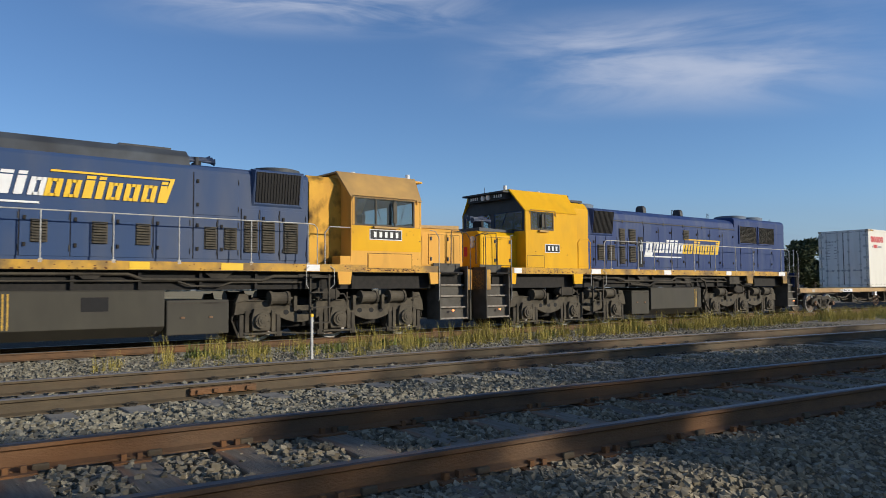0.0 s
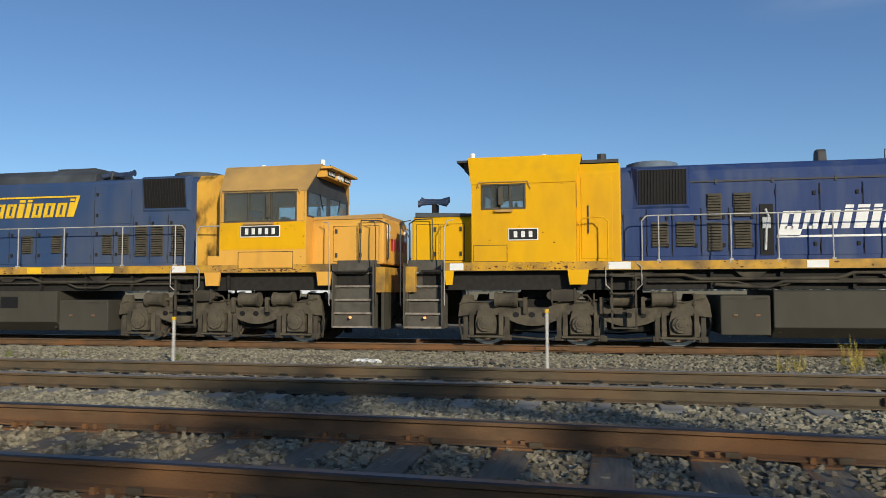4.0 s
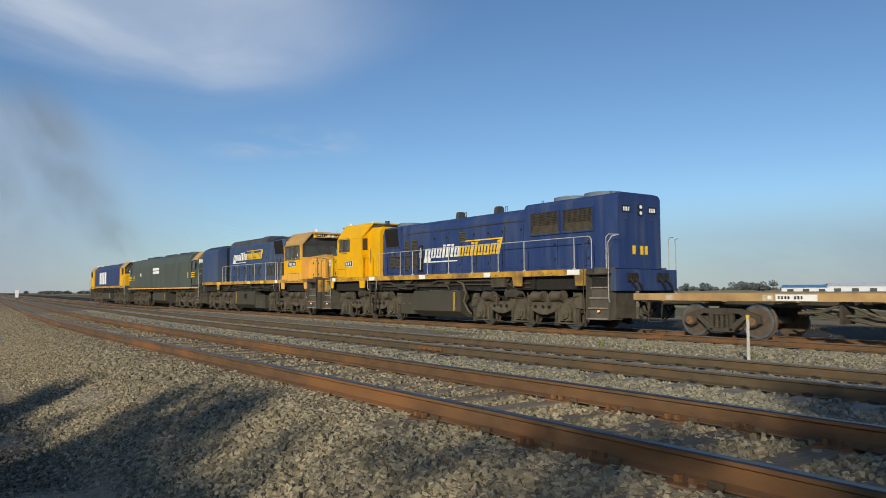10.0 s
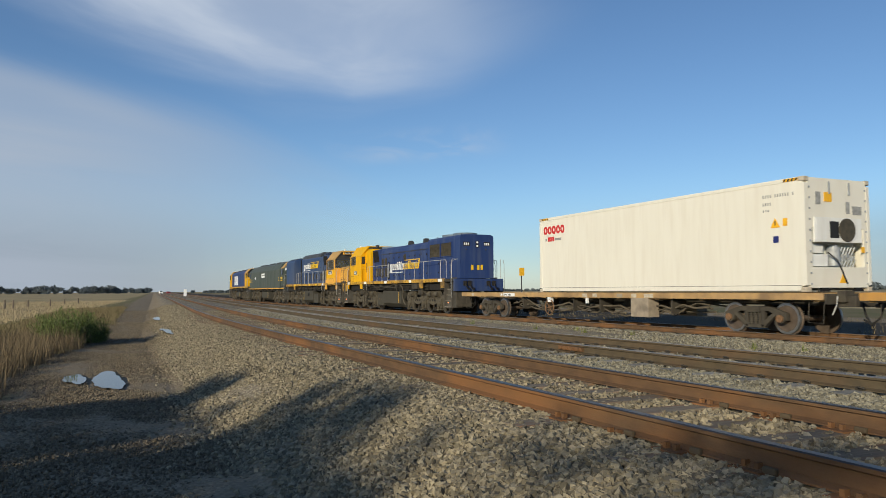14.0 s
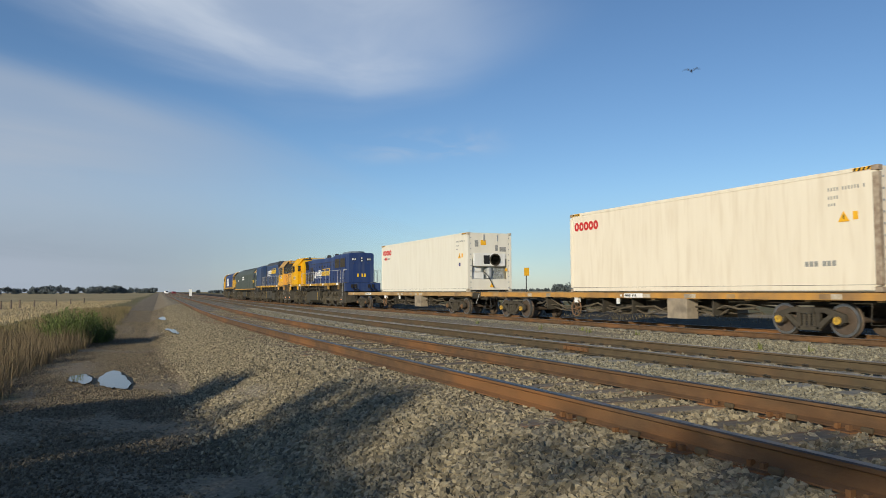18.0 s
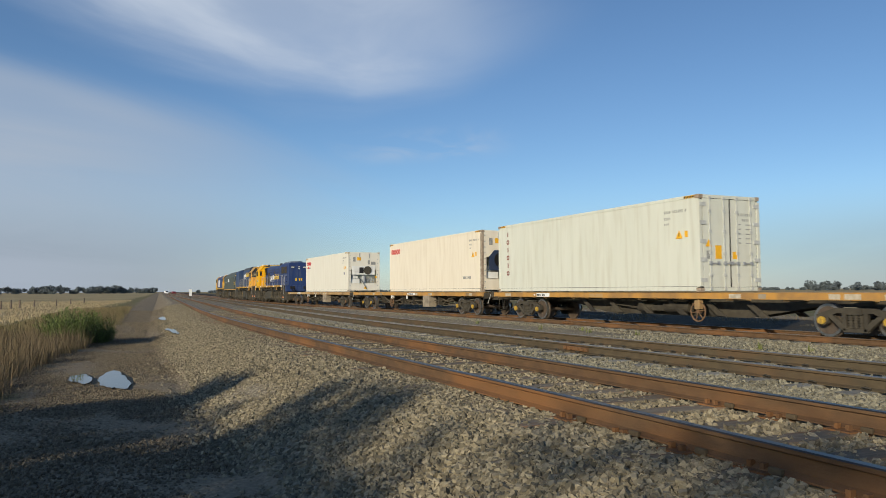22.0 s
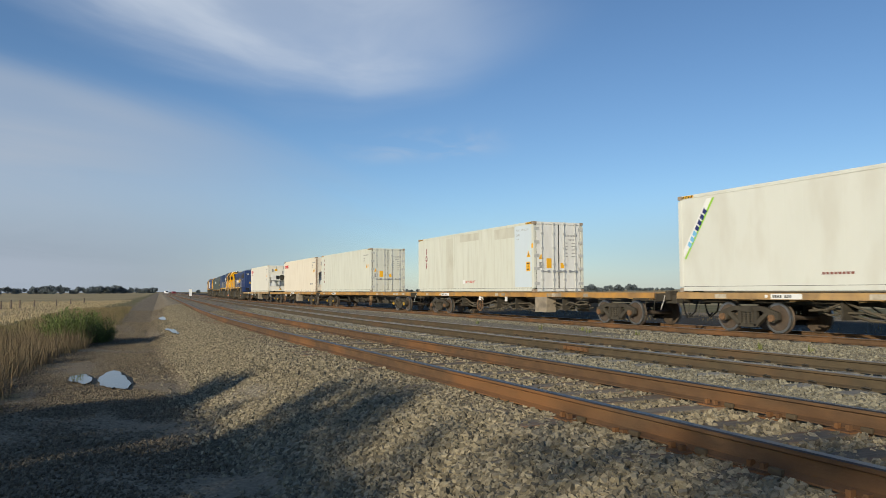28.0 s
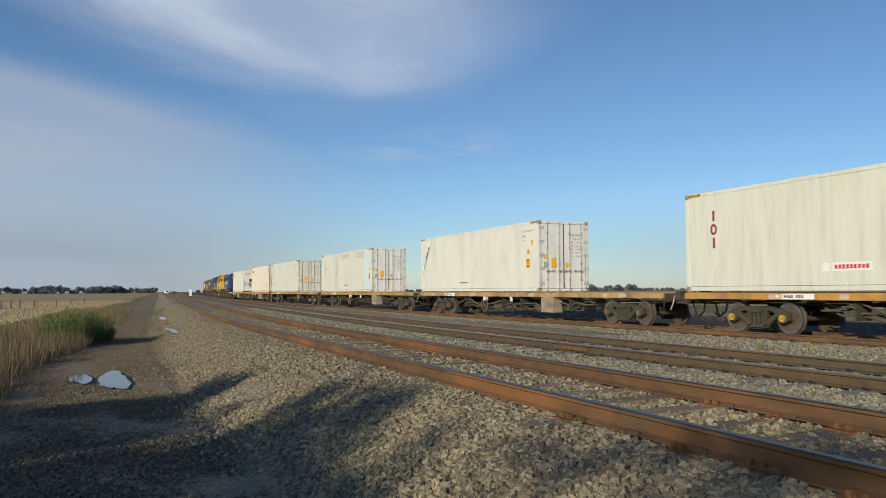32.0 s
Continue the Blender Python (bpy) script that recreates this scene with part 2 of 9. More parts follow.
def ground_material():
    """Field, verge, dirt track and ballast bed in one sheet; edges blend by the stored distances to them."""
    m = bpy.data.materials.new("ground_cover")
    m.use_nodes = True
    n, l = m.node_tree.nodes, m.node_tree.links
    b = n["Principled BSDF"]
    b.inputs["Roughness"].default_value, b.inputs["Specular IOR Level"].default_value = 0.95, 0.15
    co = n.new("ShaderNodeTexCoord").outputs["Object"]

    def tex(kind, scale, detail=4.0):
        t = n.new(kind)
        t.inputs["Scale"].default_value = scale
        t.inputs["Detail"].default_value = detail
        l.new(co, t.inputs["Vector"])
        return t

    def ramp(src, lo, hi, t0=0.0, t1=1.0):
        r = n.new("ShaderNodeMapRange")
        for k, v in (("From Min", lo), ("From Max", hi), ("To Min", t0), ("To Max", t1)):
            r.inputs[k].default_value = v
        l.new(src, r.inputs["Value"])
        return r.outputs["Result"]

    def mix(a, c, fac, mode="MIX"):
        x = n.new("ShaderNodeMix")
        x.data_type, x.blend_type = "RGBA", mode
        for key, v in (("A", a), ("B", c)):
            if isinstance(v, tuple):
                x.inputs[key].default_value = (*v, 1)
            else:
                l.new(v, x.inputs[key])
        if isinstance(fac, float):
            x.inputs["Factor"].default_value = fac
        else:
            l.new(fac, x.inputs["Factor"])
        return x.outputs["Result"]

    def edge(name, wobble, soft):
        at = n.new("ShaderNodeAttribute")
        at.attribute_name = name
        ad = n.new("ShaderNodeMath")
        l.new(at.outputs["Fac"], ad.inputs[0])
        l.new(ramp(tex("ShaderNodeTexNoise", 1.3, 6.0).outputs["Fac"], 0.2, 0.8, -wobble, wobble), ad.inputs[1])
        return ramp(ad.outputs[0], -soft, soft)

    chips = tex("ShaderNodeTexVoronoi", 19.0, 0.0)
    gap = ramp(chips.outputs["Distance"], 0.25, 0.62)
    tone = n.new("ShaderNodeSeparateColor")
    l.new(chips.outputs["Color"], tone.inputs[0])
    stone = mix((0.52, 0.448, 0.31), (0.30, 0.255, 0.175), tone.outputs[0])
    stone = mix(stone, (0.15, 0.125, 0.09), gap)
    broad = ramp(tex("ShaderNodeTexNoise", 0.7, 5.0).outputs["Fac"], 0.35, 0.7)
    stone = mix(stone, (0.30, 0.25, 0.18), mix((0, 0, 0), (0.35, 0.35, 0.35), broad))
    grit = tex("ShaderNodeTexVoronoi", 26.0, 0.0)
    gtone = n.new("ShaderNodeSeparateColor")
    l.new(grit.outputs["Color"], gtone.inputs[0])
    soil = mix((0.31, 0.25, 0.168), (0.20, 0.158, 0.105), gtone.outputs[1])
    soil = mix(soil, (0.13, 0.102, 0.068), ramp(grit.outputs["Distance"], 0.3, 0.75, 0.0, 0.75))
    soil = mix(soil, (0.265, 0.212, 0.142), mix((0, 0, 0), (0.6, 0.6, 0.6), broad))
    grass = mix((0.19, 0.148, 0.080), (0.125, 0.125, 0.050), ramp(tex("ShaderNodeTexNoise", 0.35, 7.0).outputs["Fac"], 0.4, 0.62))
    straw = mix((0.40, 0.31, 0.17), (0.30, 0.24, 0.125), ramp(tex("ShaderNodeTexNoise", 0.09, 7.0).outputs["Fac"], 0.35, 0.65))
    straw = mix(straw, (0.20, 0.185, 0.09), mix((0, 0, 0), (0.5, 0.5, 0.5), ramp(tex("ShaderNodeTexNoise", 0.02, 6.0).outputs["Fac"], 0.5, 0.65)))
    out = mix(stone, soil, edge("past_toe", 0.35, 0.25))
    # near-black band: the train's shade beyond the far rail, deepened in the ground colour
    train_shade = mix((0.060, 0.050, 0.037), (0.034, 0.029, 0.022), gtone.outputs[1])
    out = mix(out, train_shade, edge("train_shade_strip", 0.6, 0.5))
    out = mix(out, grass, edge("past_verge", 0.7, 0.3))
    out = mix(out, straw, edge("past_field", 2.5, 1.2))
    l.new(out, b.inputs["Base Color"])
    bp = n.new("ShaderNodeBump")
    bp.inputs["Strength"].default_value, bp.inputs["Distance"].default_value = 0.7, 0.02
    bp.invert = True
    l.new(chips.outputs["Distance"], bp.inputs["Height"])
    l.new(bp.outputs["Normal"], b.inputs["Normal"])
    return m


M["ground"] = ground_material()
M["grit"] = mat("track_grit_stone", (0.170, 0.138, 0.094), 0.92, col2=(0.11, 0.09, 0.062), scale=25, amount=0.7, rand=0.45, island=True)
M["tussock"] = mat("brown_tussock", (0.175, 0.138, 0.072), 0.9, rand=0.35, island=True)
M["straw"] = mat("pale_straw", (0.35, 0.28, 0.165), 0.9, rand=0.25, island=True)
M["water"] = mat("puddle_water", (0.05, 0.045, 0.04), 0.03)
M["bark"] = mat("gum_bark", (0.17, 0.13, 0.10), 0.9, col2=(0.1, 0.08, 0.06), scale=6, amount=0.8, bump=0.4, bump_scale=15)
M["leaf"] = mat("gum_leaves", (0.050, 0.062, 0.026), 0.8, rand=0.4, island=True)
M["bushleaf"] = mat("bush_leaves", (0.110, 0.142, 0.040), 0.75, rand=0.5, island=True)
M["weed"] = mat("yellow_green_weeds", (0.30, 0.245, 0.055), 0.85, rand=0.4, island=True)
M["weed_green"] = mat("green_weeds", (0.13, 0.15, 0.035), 0.85, rand=0.4, island=True)
M["weed_dull"] = mat("olive_verge_grass", (0.135, 0.125, 0.050), 0.88, rand=0.4, island=True)
M["reed"] = mat("dry_reeds", (0.148, 0.112, 0.066), 0.9, rand=0.45, island=True)
M["farwood"] = mat("far_trees", (0.105, 0.125, 0.135), 0.95, rand=0.3, island=True)
M["postwhite"] = mat("white_marker_post", (0.50, 0.49, 0.46), 0.6, col2=(0.36, 0.35, 0.32), scale=10, amount=0.6)
M["shed"] = mat("white_shed_cladding", (0.50, 0.53, 0.57), 0.6, col2=(0.6, 0.62, 0.65), scale=0.3, amount=0.5)
M["shed_blue"] = mat("blue_shed_cladding", (0.09, 0.22, 0.42), 0.6, col2=(0.12, 0.25, 0.42), scale=0.3, amount=0.5)
M["lamp_red"] = mat("lit_marker_lamp", (1.0, 0.32, 0.10), 0.3, emit=1.3)
M["lens"] = mat("lamp_lens", (0.75, 0.76, 0.74), 0.1)
M["fan"] = mat("pale_blue_grey_fan_housing", (0.13, 0.17, 0.22), 0.6, col2=(0.09, 0.12, 0.16), scale=5, amount=0.7)
M["interior"] = mat("cab_interior", (0.16, 0.16, 0.15), 0.8, col2=(0.08, 0.08, 0.08), scale=5)
# black rubber; also paints the deep shade on inner underframe parts
M["rubber_shade"] = mat("rubber_and_underframe_shade", (0.016, 0.015, 0.014), 0.8, col2=(0.034, 0.030, 0.025), scale=9)

# ---------------------------------------------------------------- mesh tools


class Shape:
    """Collects solids into one mesh. flip=-1 mirrors all along x; shift moves along x."""

    def __init__(self, flip=1, shift=0.0):
        self.v, self.f, self.mi, self.flip, self.shift, self.slot = [], [], [], flip, shift, 0

    def add(self, verts, faces):
        o = len(self.v)
        self.v += [(self.flip * x + self.shift, y, z) for x, y, z in verts]
        self.f += [tuple(o + i for i in f) for f in faces]
        self.mi += [self.slot] * len(faces)
        return self

    def box(self, x0, x1, y0, y1, z0, z1):
        return self.add([(x, y, z) for z in (z0, z1) for y in (y0, y1) for x in (x0, x1)],
                        [(0, 2, 3, 1), (4, 5, 7, 6), (0, 1, 5, 4), (2, 6, 7, 3), (0, 4, 6, 2), (1, 3, 7, 5)])

    def loft(self, a, b):
        n = len(a)
        return self.add(list(a) + list(b), [tuple(range(n))[::-1], tuple(range(n, 2 * n))] +
                        [(i, (i + 1) % n, n + (i + 1) % n, n + i) for i in range(n)])

    def prism_x(self, prof, x0, x1):
        return self.loft([(x0, y, z) for y, z in prof], [(x1, y, z) for y, z in prof])

    def prism_y(self, prof, y0, y1):
        return self.loft([(x, y0, z) for x, z in prof], [(x, y1, z) for x, z in prof])

    def prism_z(self, prof, z0, z1):
        return self.loft([(x, y, z0) for x, y in prof], [(x, y, z1) for x, y in prof])

    def cyl(self, p, q, r, n=12, r2=None):
        p, q = Vector([float(k) for k in p]), Vector([float(k) for k in q])
        w = (q - p).normalized()
        u = w.orthogonal().normalized()
        s = w.cross(u)
        r, r2 = float(r), float(r if r2 is None else r2)
        ring = [(math.cos(2 * math.pi * i / n), math.sin(2 * math.pi * i / n)) for i in range(n)]
        return self.loft([tuple(p + r * (c * u + d * s)) for c, d in ring], [tuple(q + r2 * (c * u + d * s)) for c, d in ring])

    def tube(self, pts, r, n=6):
        """One connected bent tube through the points."""
        P = [Vector([float(k) for k in q]) for q in pts]
        dirs = [(b - a).normalized() for a, b in zip(P, P[1:])]
        u = dirs[0].orthogonal().normalized()
        verts, faces = [], []
        for i, q in enumerate(P):
            w = (dirs[max(0, i - 1)] + dirs[min(len(dirs) - 1, i)])
            w = w.normalized() if w.length > 1e-6 else dirs[min(len(dirs) - 1, i)]
            u = (u - w * u.dot(w))
            u = u.normalized() if u.length > 1e-6 else w.orthogonal().normalized()
            v = w.cross(u)
            verts += [tuple(q + r * (math.cos(2 * math.pi * k / n) * u + math.sin(2 * math.pi * k / n) * v)) for k in range(n)]
        for i in range(len(P) - 1):
            faces += [(i * n + k, i * n + (k + 1) % n, (i + 1) * n + (k + 1) % n, (i + 1) * n + k) for k in range(n)]
        faces += [tuple(range(n))[::-1], tuple(range((len(P) - 1) * n, len(P) * n))]
        return self.add(verts, faces)

    def mesh(self, name, mats, bevel=0.0, smooth=False):
        me = bpy.data.meshes.new(name)
        me.from_pydata(self.v, [], self.f)
        for m in (mats if isinstance(mats, (list, tuple)) else [mats]):
            me.materials.append(m)
        for p, i in zip(me.polygons, self.mi):
            p.material_index = i
        bm = bmesh.new()
        bm.from_mesh(me)
        bmesh.ops.recalc_face_normals(bm, faces=bm.faces)
        if bevel:
            es = [e for e in bm.edges if len(e.link_faces) == 2 and e.calc_face_angle(0) > 0.6]
            bmesh.ops.bevel(bm, geom=es, offset=bevel, segments=2, affect="EDGES", profile=0.6, clamp_overlap=True)
        bm.to_mesh(me)
        bm.free()
        if smooth:
            for p in me.polygons:
                p.use_smooth = True
            me.set_sharp_from_angle(angle=radians(40))
        return me


def part(name, sh, mats, parent, label="", bevel=0.0, smooth=False, at=None):
    """One mesh object under a thing or a part. sh: a Shape, or a mesh to share."""
    me = sh if isinstance(sh, bpy.types.Mesh) else sh.mesh(name, mats, bevel, smooth)
    ob = new(name, me)
    ob.parent = parent
    if at is not None:
        ob.matrix_basis = at
    if label:
        ob["label"] = label
    return ob


def thing(name, label, category, group="", kind="", at=None):
    ob = new(name)
    ob.empty_display_size = 0.2
    if at is not None:
        ob.matrix_basis = at
    return tagged(ob, label, category, group, kind)


def solo(name, sh, mats, label, category, group="", kind="", bevel=0.0, smooth=False, at=None):
    me = sh if isinstance(sh, bpy.types.Mesh) else sh.mesh(name, mats, bevel, smooth)
    ob = new(name, me)
    if at is not None:
        ob.matrix_basis = at
    return tagged(ob, label, category, group, kind)


# ---------------------------------------------------------------- plan of the tracks
TRAIN_Y = 17.07


def bend(x):
    """All tracks swing away from the camera's side far down the line."""
    d = -62.0 - x
    return 0.0 if d <= 0 else 0.00055 * d * d if d < 60 else 1.98 + 0.066 * (d - 60)


def bend_slope(x):
    d = -62.0 - x
    return 0.0 if d <= 0 else -0.0011 * d if d < 60 else -0.066


def side_bend(x):
    """The two nearer tracks and the dirt track start to swing away earlier than the main track."""
    d = -14.0 - x
    return 0.0 if d <= 0 else 0.00141 * d * d if d < 22 else 0.68 + 0.062 * (d - 22)


def near_turn(x):
    return 0.0 if x < -4 else -0.0055 * (x + 4) ** 2 if x < 5 else -0.4455 - 0.099 * (x - 5)


def mid_turn(x):
    return 0.0 if x < 4 else -0.0045 * (x - 4) ** 2 if x < 16 else -0.648 - 0.108 * (x - 16)


def near_off(x):
    return near_turn(x) + side_bend(x) - bend(x)


def mid_off(x):
    return mid_turn(x) + side_bend(x) - bend(x)


def warp(x, y):
    return y + lerp(y, ((10.5, side_bend(x)), (16.0, bend(x)))) + lerp(y, ((0.0, 0.0), (2.2, near_turn(x)), (5.8, near_turn(x)), (7.0, mid_turn(x)),
                                                                         (9.8, mid_turn(x)), (14.0, 0.0)))


PROFILE = ((-2500, -0.9), (-60, -0.7), (-8, -0.5), (-2.6, -0.40), (-1.5, -0.33), (-0.4, -0.31), (0.5, -0.33), (0.95, -0.325), (1.1, -0.345), (1.25, -0.285),
           (1.5, -0.22), (2.35, 0.10), (2.75, 0.165), (5.7, 0.165), (6.2, 0.10), (6.7, 0.06), (9.9, 0.06), (10.5, 0.0),
           (11.6, -0.02), (13.6, -0.08), (14.9, -0.2), (15.5, -0.2), (18.6, -0.2), (19.2, -0.22), (21.0, -0.26), (30, -0.32),
           (60, -0.6), (2500, -0.9))


def ground_z(y):
    return lerp(y, PROFILE)


# ---------------------------------------------------------------- ground sheet


def toe_edge(x):
    """Where the ballast shoulder meets the dirt track."""
    return lerp(x, ((-300, 2.3), (-49, 2.2), (-29, 2.0), (-20.5, 1.74), (-15.2, 1.5), (-11.4, 1.27), (0, 1.2)))


def verge_edge(x):
    return lerp(x, ((-300, -1.6), (-138, -1.5), (-67, -0.9), (-38, -0.35), (-27, -0.2), (-22, -0.65), (-19.3, -1.15), (-13.4, -1.5),
                    (-10, -1.3), (-7, -1.9), (-3, -3.0)))


def field_edge(x):
    return lerp(x, ((-300, -3.5), (-110, -4.5), (-60, -5.5), (-35, -7.0), (-10, -9.0)))


def build_ground():
    xs = [-3000, -2000, -1400, -1000, -700, -500, -400, -330, -270, -230, -200, -180, -160, -140, -125, -110, -100, -90, -80,
          -72, -66, -60, -54, -48, -43, -38, -34, -30] + [-27 + 0.75 * i for i in range(60)] + [20, 24, 30, 38, 50, 70, 100, 160, 260, 450, 800, 1500, 3000]
    ys = [-2500, -1200, -600, -300, -150, -80, -50, -30, -20, -14, -10, -7, -5, -4, -3.2, -2.6, -2, -1.5, -1, -0.4, 0, 0.5, 0.9, 1.0, 1.1, 1.25,
          1.5, 1.8, 2.1, 2.35, 2.75, 3.4, 4.1, 4.9, 5.7, 6.2, 6.7, 7.5, 8.3, 9, 9.9, 10.5, 11.6, 12.6, 13.6, 14.3, 14.9, 15.5, 16.3,
          17.07, 17.8, 18.6, 19.2, 20.6, 24, 29, 33, 40, 60, 100, 180, 320, 600, 1200, 2500]
    verts, faces, rims = [], [], []
    for x in xs:
        for y in ys:
            w = warp(x, y)
            near = max(0.0, 1 - abs(x) / 60) * (1 if -14 < y < 2.4 or 10 < y < 15 else 0.25)
            z = ground_z(y) + 0.05 * near * noise.noise((x * 0.6, y * 0.9, 3.1)) + 0.03 * near * noise.noise((x * 1.7, y * 2.3, 7.7))
            verts.append((x, w, z))
            # the last distance bounds the strip whose colour carries the train's shade
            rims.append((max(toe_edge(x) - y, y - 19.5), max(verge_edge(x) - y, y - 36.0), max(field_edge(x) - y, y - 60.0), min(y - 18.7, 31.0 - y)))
    n = len(ys)
    for i in range(len(xs) - 1):
        for j in range(n - 1):
            faces.append((i * n + j, i * n + n + j, i * n + n + j + 1, i * n + j + 1))
    me = bpy.data.meshes.new("ground")
    me.from_pydata(verts, [], faces)
    me.materials.append(M["ground"])
    for i, key in enumerate(("past_toe", "past_verge", "past_field", "train_shade_strip")):
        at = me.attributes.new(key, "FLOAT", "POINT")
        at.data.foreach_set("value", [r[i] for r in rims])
    me.polygons.foreach_set("use_smooth", [True] * len(me.polygons))
    ob = new("ground", me)
    tagged(ob, "flat ground with dirt track, gravel beds and dry fields", "ground", kind="structure")


build_ground()


def rail_path(y, off, x0, x1):
    xs = [x0]
    while xs[-1] < x1:
        step = 2.0 if -30 < xs[-1] < 30 else 8.0
        xs.append(min(x1, xs[-1] + step))
    return [(x, y + off(x) + bend(x)) for x in xs]


RAIL_PROFILE = ((-0.064, -0.155), (0.064, -0.155), (0.064, -0.144), (0.012, -0.125), (0.010, -0.042), (0.035, -0.03),
                (0.036, -0.008), (0.028, 0.0), (-0.028, 0.0), (-0.036, -0.008), (-0.035, -0.03), (-0.010, -0.042), (-0.012, -0.125), (-0.064, -0.144))


def build_rail(parent, y, off, top, side, head, x0=-900.0, x1=70.0):
    pts = rail_path(y, off, x0, x1)
    n = len(RAIL_PROFILE)
    verts = [(x, py + dy, top + dz) for x, py in pts for dy, dz in RAIL_PROFILE]
    faces, mi = [], []
    for i in range(len(pts) - 1):
        for j in range(n):
            k = (j + 1) % n
            faces.append((i * n + j, i * n + k, i * n + n + k, i * n + n + j))
            mi.append(1 if j in (6, 7, 8) else 0)
    me = bpy.data.meshes.new("rail")
    me.from_pydata(verts, [], faces)
    me.materials.append(M[side])
    me.materials.append(M[head])
    for p, i in zip(me.polygons, mi):
        p.material_index = i
    bm = bmesh.new()
    bm.from_mesh(me)
    bmesh.ops.recalc_face_normals(bm, faces=bm.faces)
    bm.to_mesh(me)
    bm.free()
    return part("rail", me, None, parent)


def no_off(x):
    return 0.0


def slope_of(fn, x):
    return math.atan2(fn(x + 0.3) + bend(x + 0.3) - fn(x - 0.3) - bend(x - 0.3), 0.6)


HALF = 0.7525
NEAR_C, MID_C = 4.13, 8.27
NEAR_TOP, MID_TOP = 0.35, 0.25

track_near = thing("track_near", "rusty siding track on weathered timber sleepers in ballast", "railway track", kind="structure")
track_middle = thing("track_middle", "brown-railed track on grey concrete sleepers", "railway track", kind="structure")
track_train = thing("track_far", "brown-railed main track under the passing train", "railway track", kind="structure")
for y in (NEAR_C - HALF, NEAR_C + HALF):
    build_rail(track_near, y, near_off, NEAR_TOP, "rust", "rail_top")
for y in (MID_C - HALF, MID_C + HALF):
    build_rail(track_middle, y, mid_off, MID_TOP, "rail_brown", "rail_shine")
for y in (TRAIN_Y - HALF, TRAIN_Y + HALF):
    build_rail(track_train, y, no_off, 0.0, "rust", "rail_shine")


def split_stone(rng):
    """A broken stone: a skewed block with its corners knocked about."""
    v = np.array([(x, y, z) for z in (-1, 1) for y in (-1, 1) for x in (-1, 1)], float) * (0.85, 0.72, 0.62)
    v[4:] *= (rng.uniform(0.5, 0.95), rng.uniform(0.5, 0.95), 1)
    return v + rng.uniform(-0.24, 0.24, (8, 3))


BLOCK_F = np.array([(0, 2, 3, 1), (4, 5, 7, 6), (0, 1, 5, 4), (2, 6, 7, 3), (0, 4, 6, 2), (1, 3, 7, 5)])


def raw_mesh(name, verts, faces, material):
    """A mesh of many small islands from arrays of triangles."""
    me = bpy.data.meshes.new(name)
    me.vertices.add(len(verts))
    me.vertices.foreach_set("co", np.asarray(verts, np.float32).ravel())
    k = faces.shape[1]
    me.loops.add(faces.size)
    me.loops.foreach_set("vertex_index", faces.astype(np.int32).ravel())
    me.polygons.add(len(faces))
    me.polygons.foreach_set("loop_start", np.arange(0, faces.size, k, dtype=np.int32))
    me.polygons.foreach_set("use_smooth", np.zeros(len(faces), bool))
    me.update(calc_edges=True)
    me.materials.append(material)
    return me


def scatter_stones(name, label, spots, size, material, seed, flat=1.0):
    """spots: array of x, y (plan before warping) ; stones lie half sunk on the bed."""
    rng = np.random.default_rng(seed)
    kinds = [split_stone(rng) for _ in range(24)]
    V = np.empty((len(spots), 8, 3))
    for i, (x, y) in enumerate(spots):
        s = size * rng.uniform(0.6, 1.35)
        a, b = rng.uniform(0, 6.28, 2)
        q = Euler((a * flat, b * 0.5 * flat, b)).to_matrix()
        k = kinds[i % 24] * (s * rng.uniform(0.8, 1.35), s, s * rng.uniform(0.7, 1.1))
        V[i] = k @ np.array(q).T + (x, warp(x, y), ground_z(y) + s * rng.uniform(0.0, 0.55))
    F = (np.arange(len(spots))[:, None, None] * 8 + BLOCK_F[None]).reshape(-1, 4)
    ob = new(name, raw_mesh(name, V.reshape(-1, 3), F, material))
    tagged(ob, label, "ballast", kind="stuff")

# ---------------------------------------------------------------- running gear


def bar_text(sh, widths, x, z, h, gap, y, lean=0.0, deep=0.006, tall=()):
    """A row of plain leaning blocks in place of lettering, on the near side at y. tall: blocks that rise higher."""
    for i, w in enumerate(widths):
        up = h * (1.28 if i in tall else 1.0)

        def stroke(a, b, c, d):
            sh.prism_y([(x + a * w + lean * c * up, z + c * up), (x + b * w + lean * c * up, z + c * up),
                        (x + b * w + lean * d * up, z + d * up), (x + a * w + lean * d * up, z + d * up)], y - deep, y)
        if w < 0.75 * max(widths) or i in tall:
            stroke(0, 1, 0, 0.8)
            stroke(0, 1, 0.86, 1)
        else:
            stroke(0, 0.37, 0, 1)
            stroke(0.63, 1, 0, 1)
            stroke(0.3, 0.7, 0.83, 1)
            stroke(0.3, 0.7, 0, 0.17)
        x += w + gap
    return x


MESH = {}


